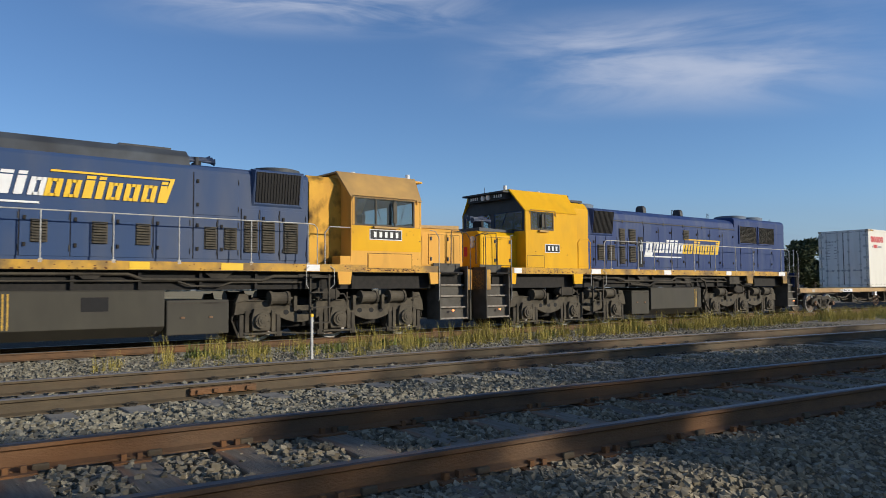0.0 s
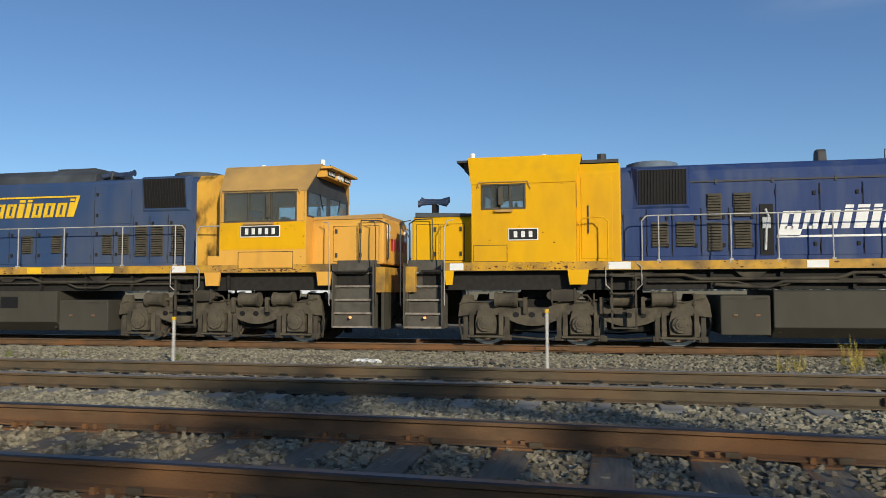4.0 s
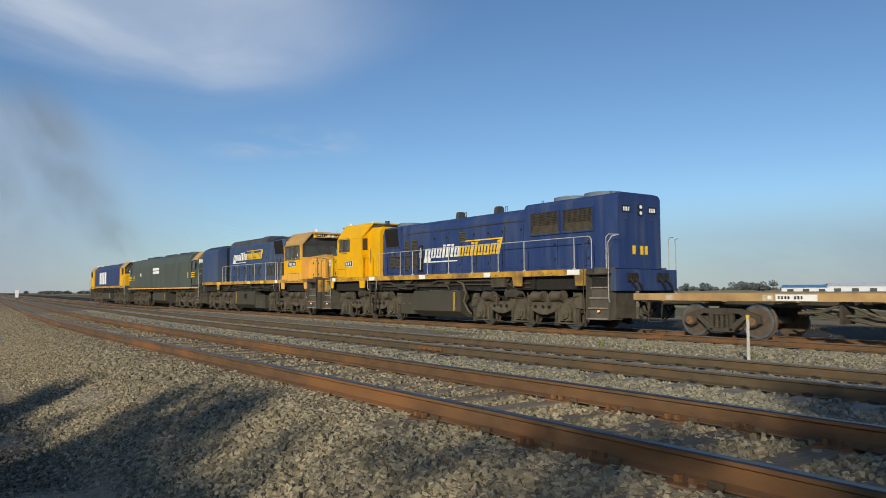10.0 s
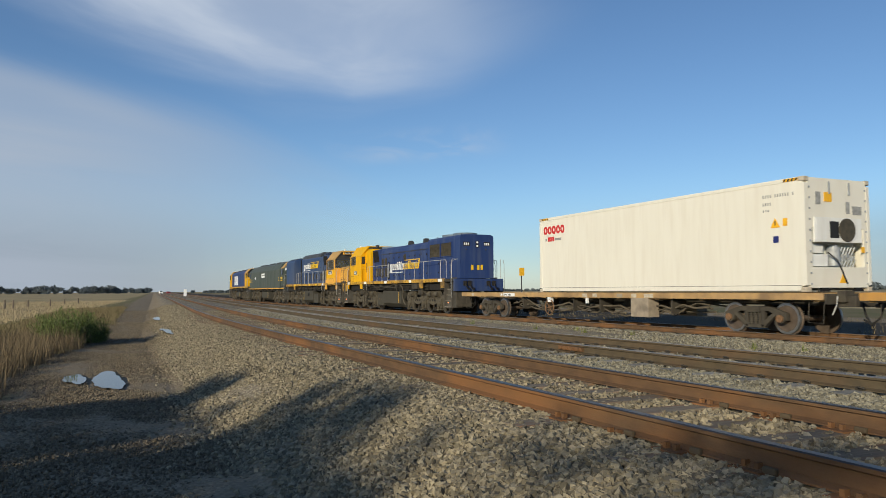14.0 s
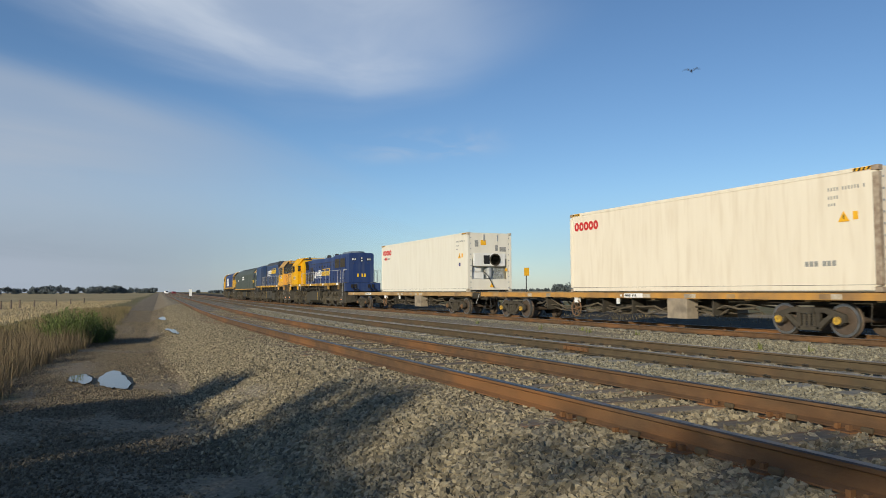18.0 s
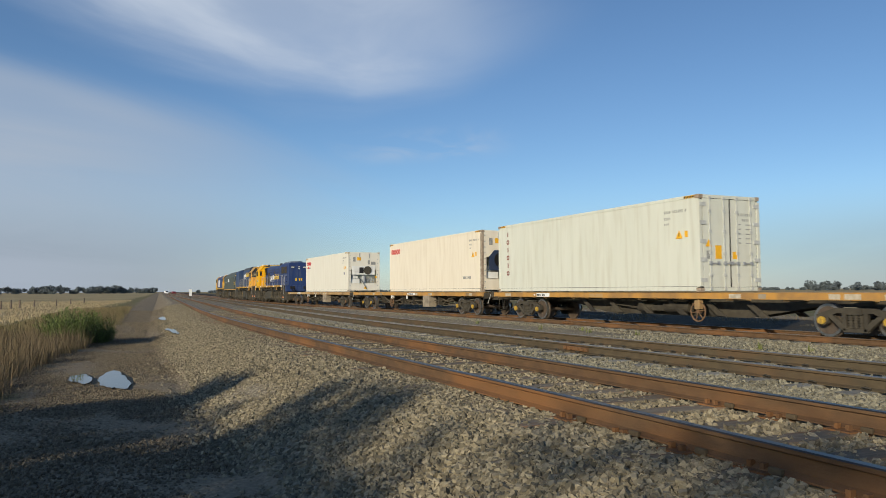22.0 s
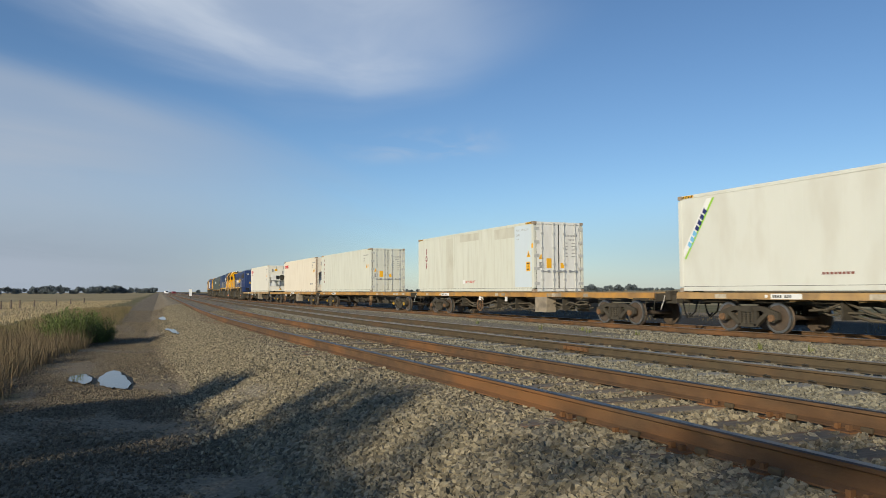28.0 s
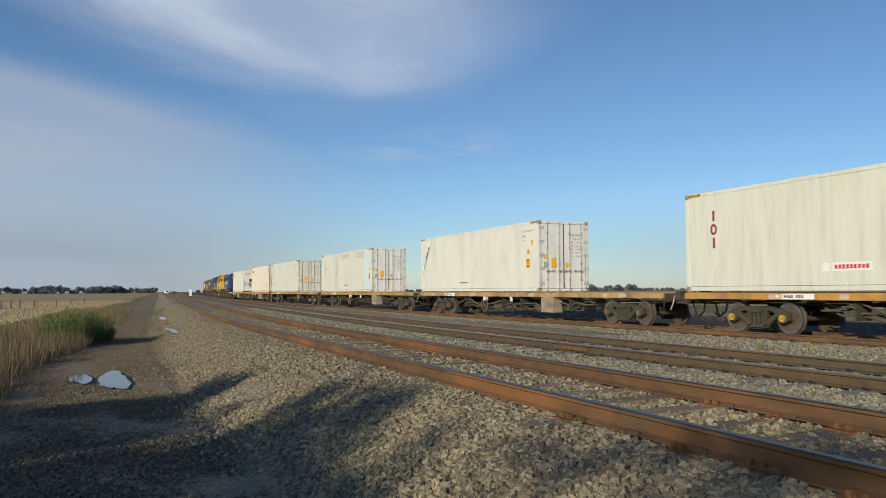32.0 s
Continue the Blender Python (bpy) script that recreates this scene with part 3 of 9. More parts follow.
def wheel_mesh(r, gauge=1.435):
    key = ("wheel", r)
    if key not in MESH:
        sh = Shape()
        for s in (-1, 1):
            a = s * gauge / 2
            sh.slot = 0
            sh.cyl((0, a - s * 0.035, 0), (0, a, 0), r + 0.028, 28)
            sh.slot = 1
            sh.cyl((0, a, 0), (0, a + s * 0.10, 0), r, 28)
            sh.slot = 0
            sh.cyl((0, a + s * 0.10, 0), (0, a + s * 0.104, 0), r * 0.84, 24)
            sh.cyl((0, a + s * 0.10, 0), (0, a + s * 0.14, 0), r * 0.30, 16)
        sh.cyl((0, -0.98, 0), (0, 0.98, 0), 0.075, 12)
        MESH[key] = sh.mesh("wheelset", [M["steel"], M["tread"]], smooth=True)
    return MESH[key]


def cap_mesh(kind):
    key = ("cap", kind)
    if key not in MESH:
        sh = Shape()
        sh.cyl((0, -0.03, 0), (0, 0.03, 0), 0.10, 14)
        for i in range(3):
            a = 2.094 * i
            sh.cyl((0.06 * math.cos(a), -0.05, 0.06 * math.sin(a)), (0.06 * math.cos(a), -0.02, 0.06 * math.sin(a)), 0.022, 6)
            sh.cyl((0.06 * math.cos(a), 0.05, 0.06 * math.sin(a)), (0.06 * math.cos(a), 0.02, 0.06 * math.sin(a)), 0.022, 6)
        MESH[key] = sh.mesh("end_cap", M[kind])
    return MESH[key]


ROLLING = []   # (wheelset, x on its vehicle, radius)


def wheelset(parent, x, r, cap="cap_brown", reach=1.02):
    w = part("wheelset", wheel_mesh(r), None, parent, at=pose(x, 0, r))
    for s in (-1, 1):
        part("end_cap", cap_mesh(cap), None, w, at=pose(0, s * reach, 0))
    ROLLING.append((w, x, r))
    return w


def freight_bogie(parent, xc, cap):
    """Three-piece bogie: cast side frames with triangular openings, bolster, springs."""
    if "sideframe" not in MESH:
        sh = Shape()
        out = [(-1.12, 0.40), (-1.10, 0.62), (-0.86, 0.70), (-0.55, 0.80), (0.55, 0.80), (0.86, 0.70), (1.10, 0.62), (1.12, 0.40),
               (0.76, 0.40), (0.70, 0.50), (0.40, 0.26), (0.28, 0.20), (-0.28, 0.20), (-0.40, 0.26), (-0.70, 0.50), (-0.76, 0.40)]
        # solid members round the two triangular windows and the spring opening
        sh.prism_y([(-1.12, 0.40), (-1.10, 0.62), (-0.86, 0.70), (-0.55, 0.80), (0.55, 0.80), (0.86, 0.70), (1.10, 0.62), (1.12, 0.40),
                    (0.78, 0.40), (0.74, 0.56), (0.50, 0.66), (-0.50, 0.66), (-0.74, 0.56), (-0.78, 0.40)], -0.06, 0.06)
        for s in (-1, 1):
            sh.prism_y([(s * 0.80, 0.60), (s * 0.62, 0.60), (s * 0.24, 0.30), (s * 0.24, 0.18), (s * 0.36, 0.20)], -0.06, 0.06)
            sh.prism_y([(s * 0.36, 0.70), (s * 0.24, 0.70), (s * 0.24, 0.20), (s * 0.33, 0.22)], -0.055, 0.055)
            sh.cyl((s * 0.914, -0.08, 0.46), (s * 0.914, 0.08, 0.46), 0.15, 14)
        sh.box(-0.34, 0.34, -0.06, 0.06, 0.16, 0.27)
        MESH["sideframe"] = sh.mesh("side_frame", M["dirt"], bevel=0.012)
        sp = Shape()
        for k in (-0.15, 0.0, 0.15):
            for i in range(5):
                sp.cyl((k, 0, 0.28 + i * 0.07), (k, 0, 0.315 + i * 0.07), 0.068, 10)
            sp.cyl((k, 0, 0.27), (k, 0, 0.66), 0.045, 8)
        MESH["springs"] = sp.mesh("spring_nest", M["dirt"])
        bo = Shape()
        bo.box(-0.2, 0.2, -1.05, 1.05, 0.56, 0.72)
        bo.cyl((0, 0, 0.72), (0, 0, 0.84), 0.2, 14)
        for s in (-1, 1):
            bo.box(s * 0.42 - 0.06, s * 0.42 + 0.06, -0.95, 0.95, 0.34, 0.46)
            bo.box(s * 0.50 - 0.05, s * 0.50 + 0.05, -0.78, -0.62, 0.25, 0.62)
            bo.box(s * 0.50 - 0.05, s * 0.50 + 0.05, 0.62, 0.78, 0.25, 0.62)
        MESH["bolster"] = bo.mesh("bolster", M["dirt"], bevel=0.01)
    for s in (-1, 1):
        part("side_frame", MESH["sideframe"], None, parent, at=pose(xc, s * 0.97, 0.005) @ Matrix.Diagonal((0.93, 1, 0.89, 1)))
        part("spring_nest", MESH["springs"], None, parent, at=pose(xc, s * 0.97, 0) @ Matrix.Diagonal((0.93, 1, 0.89, 1)))
    part("bolster", MESH["bolster"], None, parent, at=pose(xc, 0, 0))
    for s in (-1, 1):
        wheelset(parent, xc + s * 0.85, 0.41, cap, 1.07)


def loco_bogie(parent, xs):
    """Three-axle locomotive bogie on axles at xs, with side frames, axle boxes, springs, cylinders and sand pipes."""
    xc = xs[1]
    if "lframe" not in MESH:
        sh = Shape()
        def belly(t):
            return 0.66 - 0.24 * math.sin(math.pi * t) ** 0.8
        low = [(-2.0 + 0.32 + 1.36 * i / 8, belly(i / 8)) for i in range(9)] + [(0.32 + 1.36 * i / 8, belly(i / 8)) for i in range(9)]
        sh.prism_y([(-2.62, 0.62), (-2.58, 0.90), (-2.3, 0.96), (-1.55, 0.93), (-1.3, 0.82), (-0.7, 0.82), (-0.45, 0.93), (0.45, 0.93), (0.7, 0.82),
                    (1.3, 0.82), (1.55, 0.93), (2.3, 0.96), (2.58, 0.90), (2.62, 0.62), (2.3, 0.66)] + low[::-1] + [(-2.3, 0.66)], -0.08, 0.08)
        for s in (-1, 1):
            sh.prism_y([(s * 2.24, 0.86), (s * 2.6, 0.86), (s * 2.5, 1.1), (s * 2.3, 1.1)], -0.06, 0.06)
        for k in (-2.0, 0.0, 2.0):
            for s in (-1, 1):
                sh.box(k + s * 0.32 - 0.05, k + s * 0.32 + 0.05, -0.10, 0.06, 0.22, 0.72)
            sh.box(k - 0.40, k + 0.40, -0.12, -0.07, 0.17, 0.215)
        MESH["lframe"] = sh.mesh("bogie_side", M["axle_dust"], bevel=0.012)
        # black discs on the solid frame paint the shade of its holes
        ho = Shape()
        ho.prism_y([(0.075 * math.cos(j * 0.785), 0.062 * math.sin(j * 0.785)) for j in range(8)], -0.0835, -0.078)
        MESH["hole"] = ho.mesh("frame_hole", M["black"])
        ab = Shape()
        ab.prism_y([(-0.21, 0.26), (0.21, 0.26), (0.23, 0.52), (0.17, 0.76), (-0.17, 0.76), (-0.23, 0.52)], -0.13, 0.10)
        ab.cyl((0, -0.20, 0.48), (0, 0.1, 0.48), 0.175, 16)
        ab.cyl((0, -0.225, 0.48), (0, -0.20, 0.48), 0.115, 14)
        ab.cyl((0, -0.24, 0.48), (0, -0.225, 0.48), 0.06, 10)
        for i in range(6):
            a = i * 1.047
            ab.cyl((0.14 * math.cos(a), -0.215, 0.48 + 0.14 * math.sin(a)), (0.14 * math.cos(a), -0.19, 0.48 + 0.14 * math.sin(a)), 0.018, 6)
        MESH["axlebox"] = ab.mesh("axle_box", M["axle_dust"], bevel=0.012)
        bc = Shape()
        bc.cyl((-0.28, 0, 0), (0.14, 0, 0), 0.145, 16)
        bc.cyl((-0.32, 0, 0), (-0.26, 0, 0), 0.168, 16)
        bc.cyl((0.10, 0, 0), (0.17, 0, 0), 0.165, 16)
        bc.cyl((0.15, 0, 0), (0.38, 0, 0), 0.03, 8)
        bc.box(0.30, 0.38, -0.05, 0.05, -0.3, 0.05)
        MESH["brake"] = bc.mesh("brake_cylinder", M["axle_dust"])
        hb = Shape()
        hb.prism_y([(0.36 * math.copysign(abs(math.cos(j * 0.524)) ** 0.55, math.cos(j * 0.524)), 0.02 + 0.13 * math.sin(j * 0.524)) for j in range(12)], -0.15, 0.10)
        hb.box(-0.26, -0.22, -0.165, 0.0, -0.14, 0.17)
        hb.box(0.22, 0.26, -0.165, 0.0, -0.14, 0.17)
        hb.tube([(0.36, -0.06, 0.02), (0.5, -0.06, 0.02), (0.58, -0.06, -0.1)], 0.025, 6)
        MESH["motorcase"] = hb.mesh("air_box", M["dirt"], bevel=0.02)
        tr = Shape()
        tr.box(-0.06, 0.06, -1.0, 1.0, 0.5, 0.95)
        MESH["transom"] = tr.mesh("end_transom", M["dirt"])
        # added filler blocks, near-black so their colour gives the shade between the axles
        tr = Shape()
        tr.box(-0.45, 0.45, -0.85, 0.85, 0.30, 1.0)
        tr.box(-0.3, 0.3, -0.7, 0.7, 1.0, 1.22)
        MESH["bolster_block"] = tr.mesh("bolster_block", M["rubber_shade"], bevel=0.04)
        # motors coloured near-black as shaded backing behind the side frames
        tr = Shape()
        tr.cyl((-0.1, -0.6, 0.45), (-0.1, 0.6, 0.45), 0.36, 14)
        MESH["motor"] = tr.mesh("traction_motor", M["rubber_shade"])
        rod = Shape()
        rod.tube([(-2.3, 0, 0.17), (-1.5, 0, 0.2), (-0.9, 0, 0.15), (0.2, 0, 0.17), (0.9, 0, 0.15), (1.6, 0, 0.2), (2.4, 0, 0.17)], 0.022)
        MESH["rigging"] = rod.mesh("brake_rod", M["dirt"])
        rod = Shape()
        rod.tube([(-0.6, -0.05, 0.89), (-0.35, -0.07, 0.95), (0.1, -0.07, 0.93), (0.5, -0.05, 1.02)], 0.016)
        MESH["bogiehose"] = rod.mesh("brake_hose", M["axle_dust"])
        rod = Shape()
        rod.cyl((0.28, -0.04, 0.8), (0.28, -0.04, 1.12), 0.022, 6)
        rod.cyl((0.28, -0.04, 0.88), (0.28, -0.04, 0.93), 0.05, 8)
        MESH["damper"] = rod.mesh("damper", M["axle_dust"])
        rod = Shape()
        rod.box(-0.05, 0.05, -0.06, 0.02, 0.12, 0.62)
        rod.box(-0.09, 0.09, -0.05, 0.04, 0.11, 0.23)
        MESH["hanger"] = rod.mesh("brake_hanger", M["dirt"], bevel=0.01)
        rod = Shape()
        rod.tube([(-0.08, 0, 0.85), (0, 0.03, 0.5), (-0.1, 0.18, 0.12)], 0.025)
        MESH["sandpipe"] = rod.mesh("sand_pipe", M["dirt"])
    pitch = (xs[2] - xs[0]) / 4.0
    scale = Matrix.Diagonal((pitch, 1, 1, 1))
    for s in (-1, 1):
        base = pose(xc, s * 1.07, 0) @ (pose(0, 0, 0) if s < 0 else pose(0, 0, 0, 0, 0, 180))
        part("bogie_side", MESH["lframe"], None, parent, at=base @ scale)
        for k in (-1.0, 1.0):
            for e in (-0.36, -0.02, 0.26):
                part("frame_hole", MESH["hole"], None, parent, at=base @ pose((k + e) * pitch, 0, 0.665))
        part("brake_rod", MESH["rigging"], None, parent, at=base @ pose(0, -0.03, 0) @ scale)
        for k in (-2.45, -1.55, -0.45, 0.45, 1.55, 2.45):
            part("brake_hanger", MESH["hanger"], None, parent, at=base @ pose(k * pitch, -0.03, 0))
        part("sand_pipe", MESH["sandpipe"], None, parent, at=base @ pose(2.62 * pitch, 0, 0))
        part("sand_pipe", MESH["sandpipe"], None, parent, at=base @ pose(-2.62 * pitch, 0, 0) @ pose(0, 0, 0, 0, 0, 180) @ pose(0, -0.1, 0))
        for k in (-1, 0, 1):
            part("axle_box", MESH["axlebox"], None, parent, at=base @ pose(k * 2.0 * pitch, -0.02, 0))
            part("brake_hose", MESH["bogiehose"], None, parent, at=base @ pose(k * 2.0 * pitch, -0.03, 0))
            part("damper", MESH["damper"], None, parent, at=base @ pose(k * 2.0 * pitch, -0.03, 0))
        for k, z in ((-1.5, 0.99), (0.78, 0.99), (1.62, 1.0)):
            part("brake_cylinder", MESH["brake"], None, parent, at=base @ pose(k, -0.12, z, 0, 0, 0 if k < 0 else 180))
        for k in (-0.35,):
            part("air_box", MESH["motorcase"], None, parent, at=base @ pose(k, -0.07, 1.06))
    for k in (-2.44, 2.44):
        part("end_transom", MESH["transom"], None, parent, at=pose(xc + k * pitch, 0, 0))
    for k in (-1.0, 1.0):
        part("bolster_block", MESH["bolster_block"], None, parent, at=pose(xc + k * pitch, 0, 0))
    for k in (-2.0, 0.0, 2.0):
        part("traction_motor", MESH["motor"], None, parent, at=pose(xc + k * pitch, 0, 0))
    for x in xs:
        wheelset(parent, x, 0.48, "cap_brown", 1.0)


def louvre(parent, x0, x1, z0, z1, y, flip=1, shift=0.0, material="grille"):
    """A louvred panel on the near or far side."""
    s = 1 if y > 0 else -1
    sh = Shape(flip, shift)
    sh.box(x0, x1, min(y, y + s * 0.012), max(y, y + s * 0.012), z0, z1)
    n = max(4, int((z1 - z0) / 0.055))
    d = (z1 - z0) / n
    for i in range(n):
        z = z0 + i * d
        sh.prism_x([(y + s * 0.012, z + 0.1 * d), (y + s * 0.05, z + 0.1 * d), (y + s * 0.012, z + 0.85 * d)], x0 + 0.02, x1 - 0.02)
    return part("louvre_panel", sh, M[material], parent)


def handrail(parent, pts, r=0.013, material="rail_white", flip=1, shift=0.0, name="handrail"):
    return part(name, Shape(flip, shift).tube(pts, r, 8), M[material], parent, smooth=True)


def ladder(parent, x0, x1, z0, z1, y, flip, shift, rungs=4):
    s = 1 if y > 0 else -1
    sh = Shape(flip, shift)
    for x in (x0, x1):
        sh.box(x - 0.02, x + 0.02, y - 0.03, y + 0.03, z0, z1)
    for i in range(rungs):
        z = z0 + 0.03 + (z1 - z0 - 0.1) * i / (rungs - 1)
        sh.box(x0, x1, y - 0.08, y + 0.08, z - 0.015, z + 0.015)
    part("ladder", sh, M["dirt"], parent)
    for x in (x0 - 0.12, x1 + 0.12):
        handrail(parent, [(x + (0.1 if x < x0 else -0.1), y, z1 + 0.2), (x, y + s * 0.05, z1 + 0.12), (x, y + s * 0.05, z1 - 0.25), (x + (0.1 if x < x0 else -0.1), y, z1 - 0.35)],
                 0.011, "rail_white", flip, shift, "grab_rail")


def coupler(parent, x, flip, shift):
    s = Shape(flip, shift)
    s.box(x - 0.45, x, -0.09, 0.09, 0.78, 0.96)
    s.box(x - 0.75, x - 0.45, -0.14, 0.14, 0.72, 1.02)
    part("coupler", s, M["dirt"], parent, bevel=0.02)
    for y in (-0.62, -0.42, 0.42, 0.62):
        h = Shape(flip, shift)
        h.tube([(x - 0.02, y, 0.92), (x - 0.2, y, 0.86), (x - 0.32, y, 0.6), (x - 0.42, y * 0.9, 0.52), (x - 0.55, y * 0.8, 0.66)], 0.025, 7)
        part("air_hose", h, M["rubber_shade"], parent)

# ---------------------------------------------------------------- locomotives


def walled_cab(p, fl, sh0, q0, q1, z0, ze, paint, roof, win, wide=1.47, top=4.15, topw=0.95):
    """Full-width cab: side walls with window openings, front wall with two windscreens, back wall and sloped roof."""
    wq0, wq1, wz0, wz1 = win
    t = 0.05
    for s in (-1, 1):
        w = Shape(fl, sh0)
        a, b = sorted((s * wide, s * (wide - t)))
        w.box(q0, q1, a, b, z0, wz0)
        w.box(q0, q1, a, b, wz1, ze)
        w.box(q0, wq0, a, b, wz0, wz1)
        w.box(wq1, q1, a, b, wz0, wz1)
        part("cab_side", w, M[paint], p)
        fr = Shape(fl, sh0)
        a, b = sorted((s * (wide + 0.012), s * (wide - 0.03)))
        for x0, x1, c0, c1 in ((wq0 - 0.04, wq1 + 0.04, wz0 - 0.04, wz0), (wq0 - 0.04, wq1 + 0.04, wz1, wz1 + 0.04),
                               (wq0 - 0.04, wq0, wz0, wz1), (wq1, wq1 + 0.04, wz0, wz1)):
            fr.box(x0, x1, a, b, c0, c1)
        for k in (1, 2):
            x = wq0 + (wq1 - wq0) * k / 3
            fr.box(x - 0.018, x + 0.018, a, b, wz0, wz1)
        wf = part("window_frame", fr, M["grille"], p)
        gl = Shape(fl, sh0)
        y = s * (wide - 0.02)
        gl.box(wq0, wq1, y - 0.004, y + 0.004, wz0, wz1)
        part("pane", gl, M["glass"], wf)
        gt = Shape(fl, sh0)
        gt.tube([(wq0 - 0.12, s * (wide + 0.02), wz1 - 0.05), (wq0 - 0.08, s * (wide + 0.03), wz1 + 0.07), (wq1 + 0.08, s * (wide + 0.03), wz1 + 0.07),
                 (wq1 + 0.14, s * (wide + 0.02), wz1 - 0.08)], 0.014)
        part("rain_gutter", gt, M["tan_roof"], p)
        mr = Shape(fl, sh0)
        x = wq0 + (wq1 - wq0) * (0.36 if fl < 0 else 0.45)
        mr.box(x - 0.05, x + 0.05, s * (wide + 0.06) - 0.03, s * (wide + 0.06) + 0.03, wz0 + 0.05, wz1 - 0.05)
        mr.tube([(x, s * wide, wz1 + 0.03), (x, s * (wide + 0.06), wz1), (x, s * (wide + 0.06), wz0 - 0.02), (x, s * wide, wz0 - 0.06)], 0.01)
        part("mirror", mr, M["grille"], p)
        ar = Shape(fl, sh0)
        ar.box(wq0 + 0.3 * (wq1 - wq0), wq0 + 0.72 * (wq1 - wq0), min(s * wide, s * (wide + 0.08)), max(s * wide, s * (wide + 0.08)), wz0 - 0.10, wz0 - 0.05)
        part("arm_rest", ar, M["tan_roof"], p)
    # front wall with two windscreens between z 2.95 and the roof slope
    f = Shape(fl, sh0)
    f.box(q0, q0 + t, -wide + t, wide - t, z0, 2.88)
    part("cab_front", f, M[paint], p)
    # upper front in dark grey: shade of the recessed windscreens put into the colour
    f = Shape(fl, sh0)
    f.box(q0, q0 + t, -wide + t, wide - t, 2.88, 2.92)
    f.box(q0, q0 + t, -wide + t, -1.32, 2.92, ze)
    f.box(q0, q0 + t, 1.32, wide - t, 2.92, ze)
    f.box(q0, q0 + t, -0.09, 0.09, 2.92, ze)
    f.prism_x([(-wide + t, ze), (-topw, top - 0.03), (topw, top - 0.03), (wide - t, ze), (1.32, ze - 0.02), (-1.32, ze - 0.02)], q0, q0 + t)
    part("windscreen_surround", f, M["dark"], p)
    for s in (-1, 1):
        g = Shape(fl, sh0)
        a, b = sorted((s * 0.09, s * 1.32))
        g.box(q0 + 0.015, q0 + 0.03, a, b, 2.92, ze - 0.02)
        part("windscreen", g, M["glass"], p)
        wp = Shape(fl, sh0)
        wp.tube([(q0 - 0.03, s * 0.7, ze), (q0 - 0.04, s * 0.5, 3.1)], 0.012)
        part("wiper", wp, M["black"], p)
    bk = Shape(fl, sh0)
    bk.box(q1 - t, q1, -wide + t, wide - t, z0, ze)
    bk.prism_x([(-wide + t, ze), (-topw, top - 0.03), (topw, top - 0.03), (wide - t, ze)], q1 - t, q1)
    part("cab_back", bk, M[paint], p)
    fo = Shape(fl, sh0)
    fo.box(q0 + t, q1 - t, -wide + t, wide - t, z0, z0 + 0.05)
    fo.box(q0 + 0.3, q0 + 0.8, -1.2, 1.2, z0 + 0.05, 2.6)
    for s in (-1, 1):
        fo.box(q1 - 1.0, q1 - 0.6, s * 0.85 - 0.24, s * 0.85 + 0.24, 2.2, 2.35)
        fo.box(q1 - 0.66, q1 - 0.56, s * 0.85 - 0.22, s * 0.85 + 0.22, 2.35, 3.1)
    part("cab_interior", fo, M["interior"], p)
    rf = Shape(fl, sh0)
    prof_o = [(-wide - 0.02, ze - 0.02), (-topw, top), (topw, top), (wide + 0.02, ze - 0.02)]
    prof_i = [(wide - 0.03, ze - 0.02), (topw - 0.02, top - 0.045), (-topw + 0.02, top - 0.045), (-wide + 0.03, ze - 0.02)]
    n = len(prof_o)
    ring = prof_o + prof_i
    # roof skin flares forward towards the top
    fwd = {ze - 0.02: q0 - 0.01, top: q0 - 0.17, top - 0.045: q0 - 0.17}
    rf.loft([(fwd[z], y, z) for y, z in ring], [(q1 + (0.12 if z > ze else 0.0), y, z) for y, z in ring])
    part("cab_roof", rf, M[roof], p)
    vz = Shape(fl, sh0)
    vz.prism_x([(-0.85, top - 0.28), (-0.85, top - 0.05), (0.85, top - 0.05), (0.85, top - 0.28)], q0 - 0.26, q0 - 0.02)
    vz.box(q0 - 0.42, q0 - 0.1, -0.95, 0.95, top - 0.10, top - 0.05)
    part("visor_box", vz, M["orange" if paint == "orange" else "dark"], p)
    for s in (-1, 1):
        nb = Shape(fl, sh0)
        nb.box(q0 - 0.272, q0 - 0.262, s * 0.55 - 0.22, s * 0.55 + 0.22, top - 0.25, top - 0.1)
        nbo = part("number_board", nb, M["black_decal"], p)
        for k in range(4):
            tx = Shape(fl, sh0)
            y = s * 0.55 - 0.16 + k * 0.1
            tx.box(q0 - 0.278, q0 - 0.272, y - 0.03, y + 0.03, top - 0.22, top - 0.13)
            part("number_bar", tx, M["white"], nbo)
    for s in (-0.12, 0.12):
        hl = Shape(fl, sh0)
        hl.cyl((q0 - 0.30, s, top - 0.18), (q0 - 0.2, s, top - 0.18), 0.085, 14)
        part("headlight", hl, M["lens"], p)
    for q, y, z in ((q0 - 0.1, -0.7, 0.14), (q0 + 1.5, -0.5, 0.1)):
        be = Shape(fl, sh0)
        be.cyl((q, y, top), (q, y, top + z), 0.06, 10)
        part("roof_beacon", be, M["lens"], p)
    an = Shape(fl, sh0)
    an.cyl((q0 + 0.2, 0.6, top), (q0 + 0.2, 0.6, top + 0.25), 0.01, 6)
    part("aerial", an, M["black"], p)


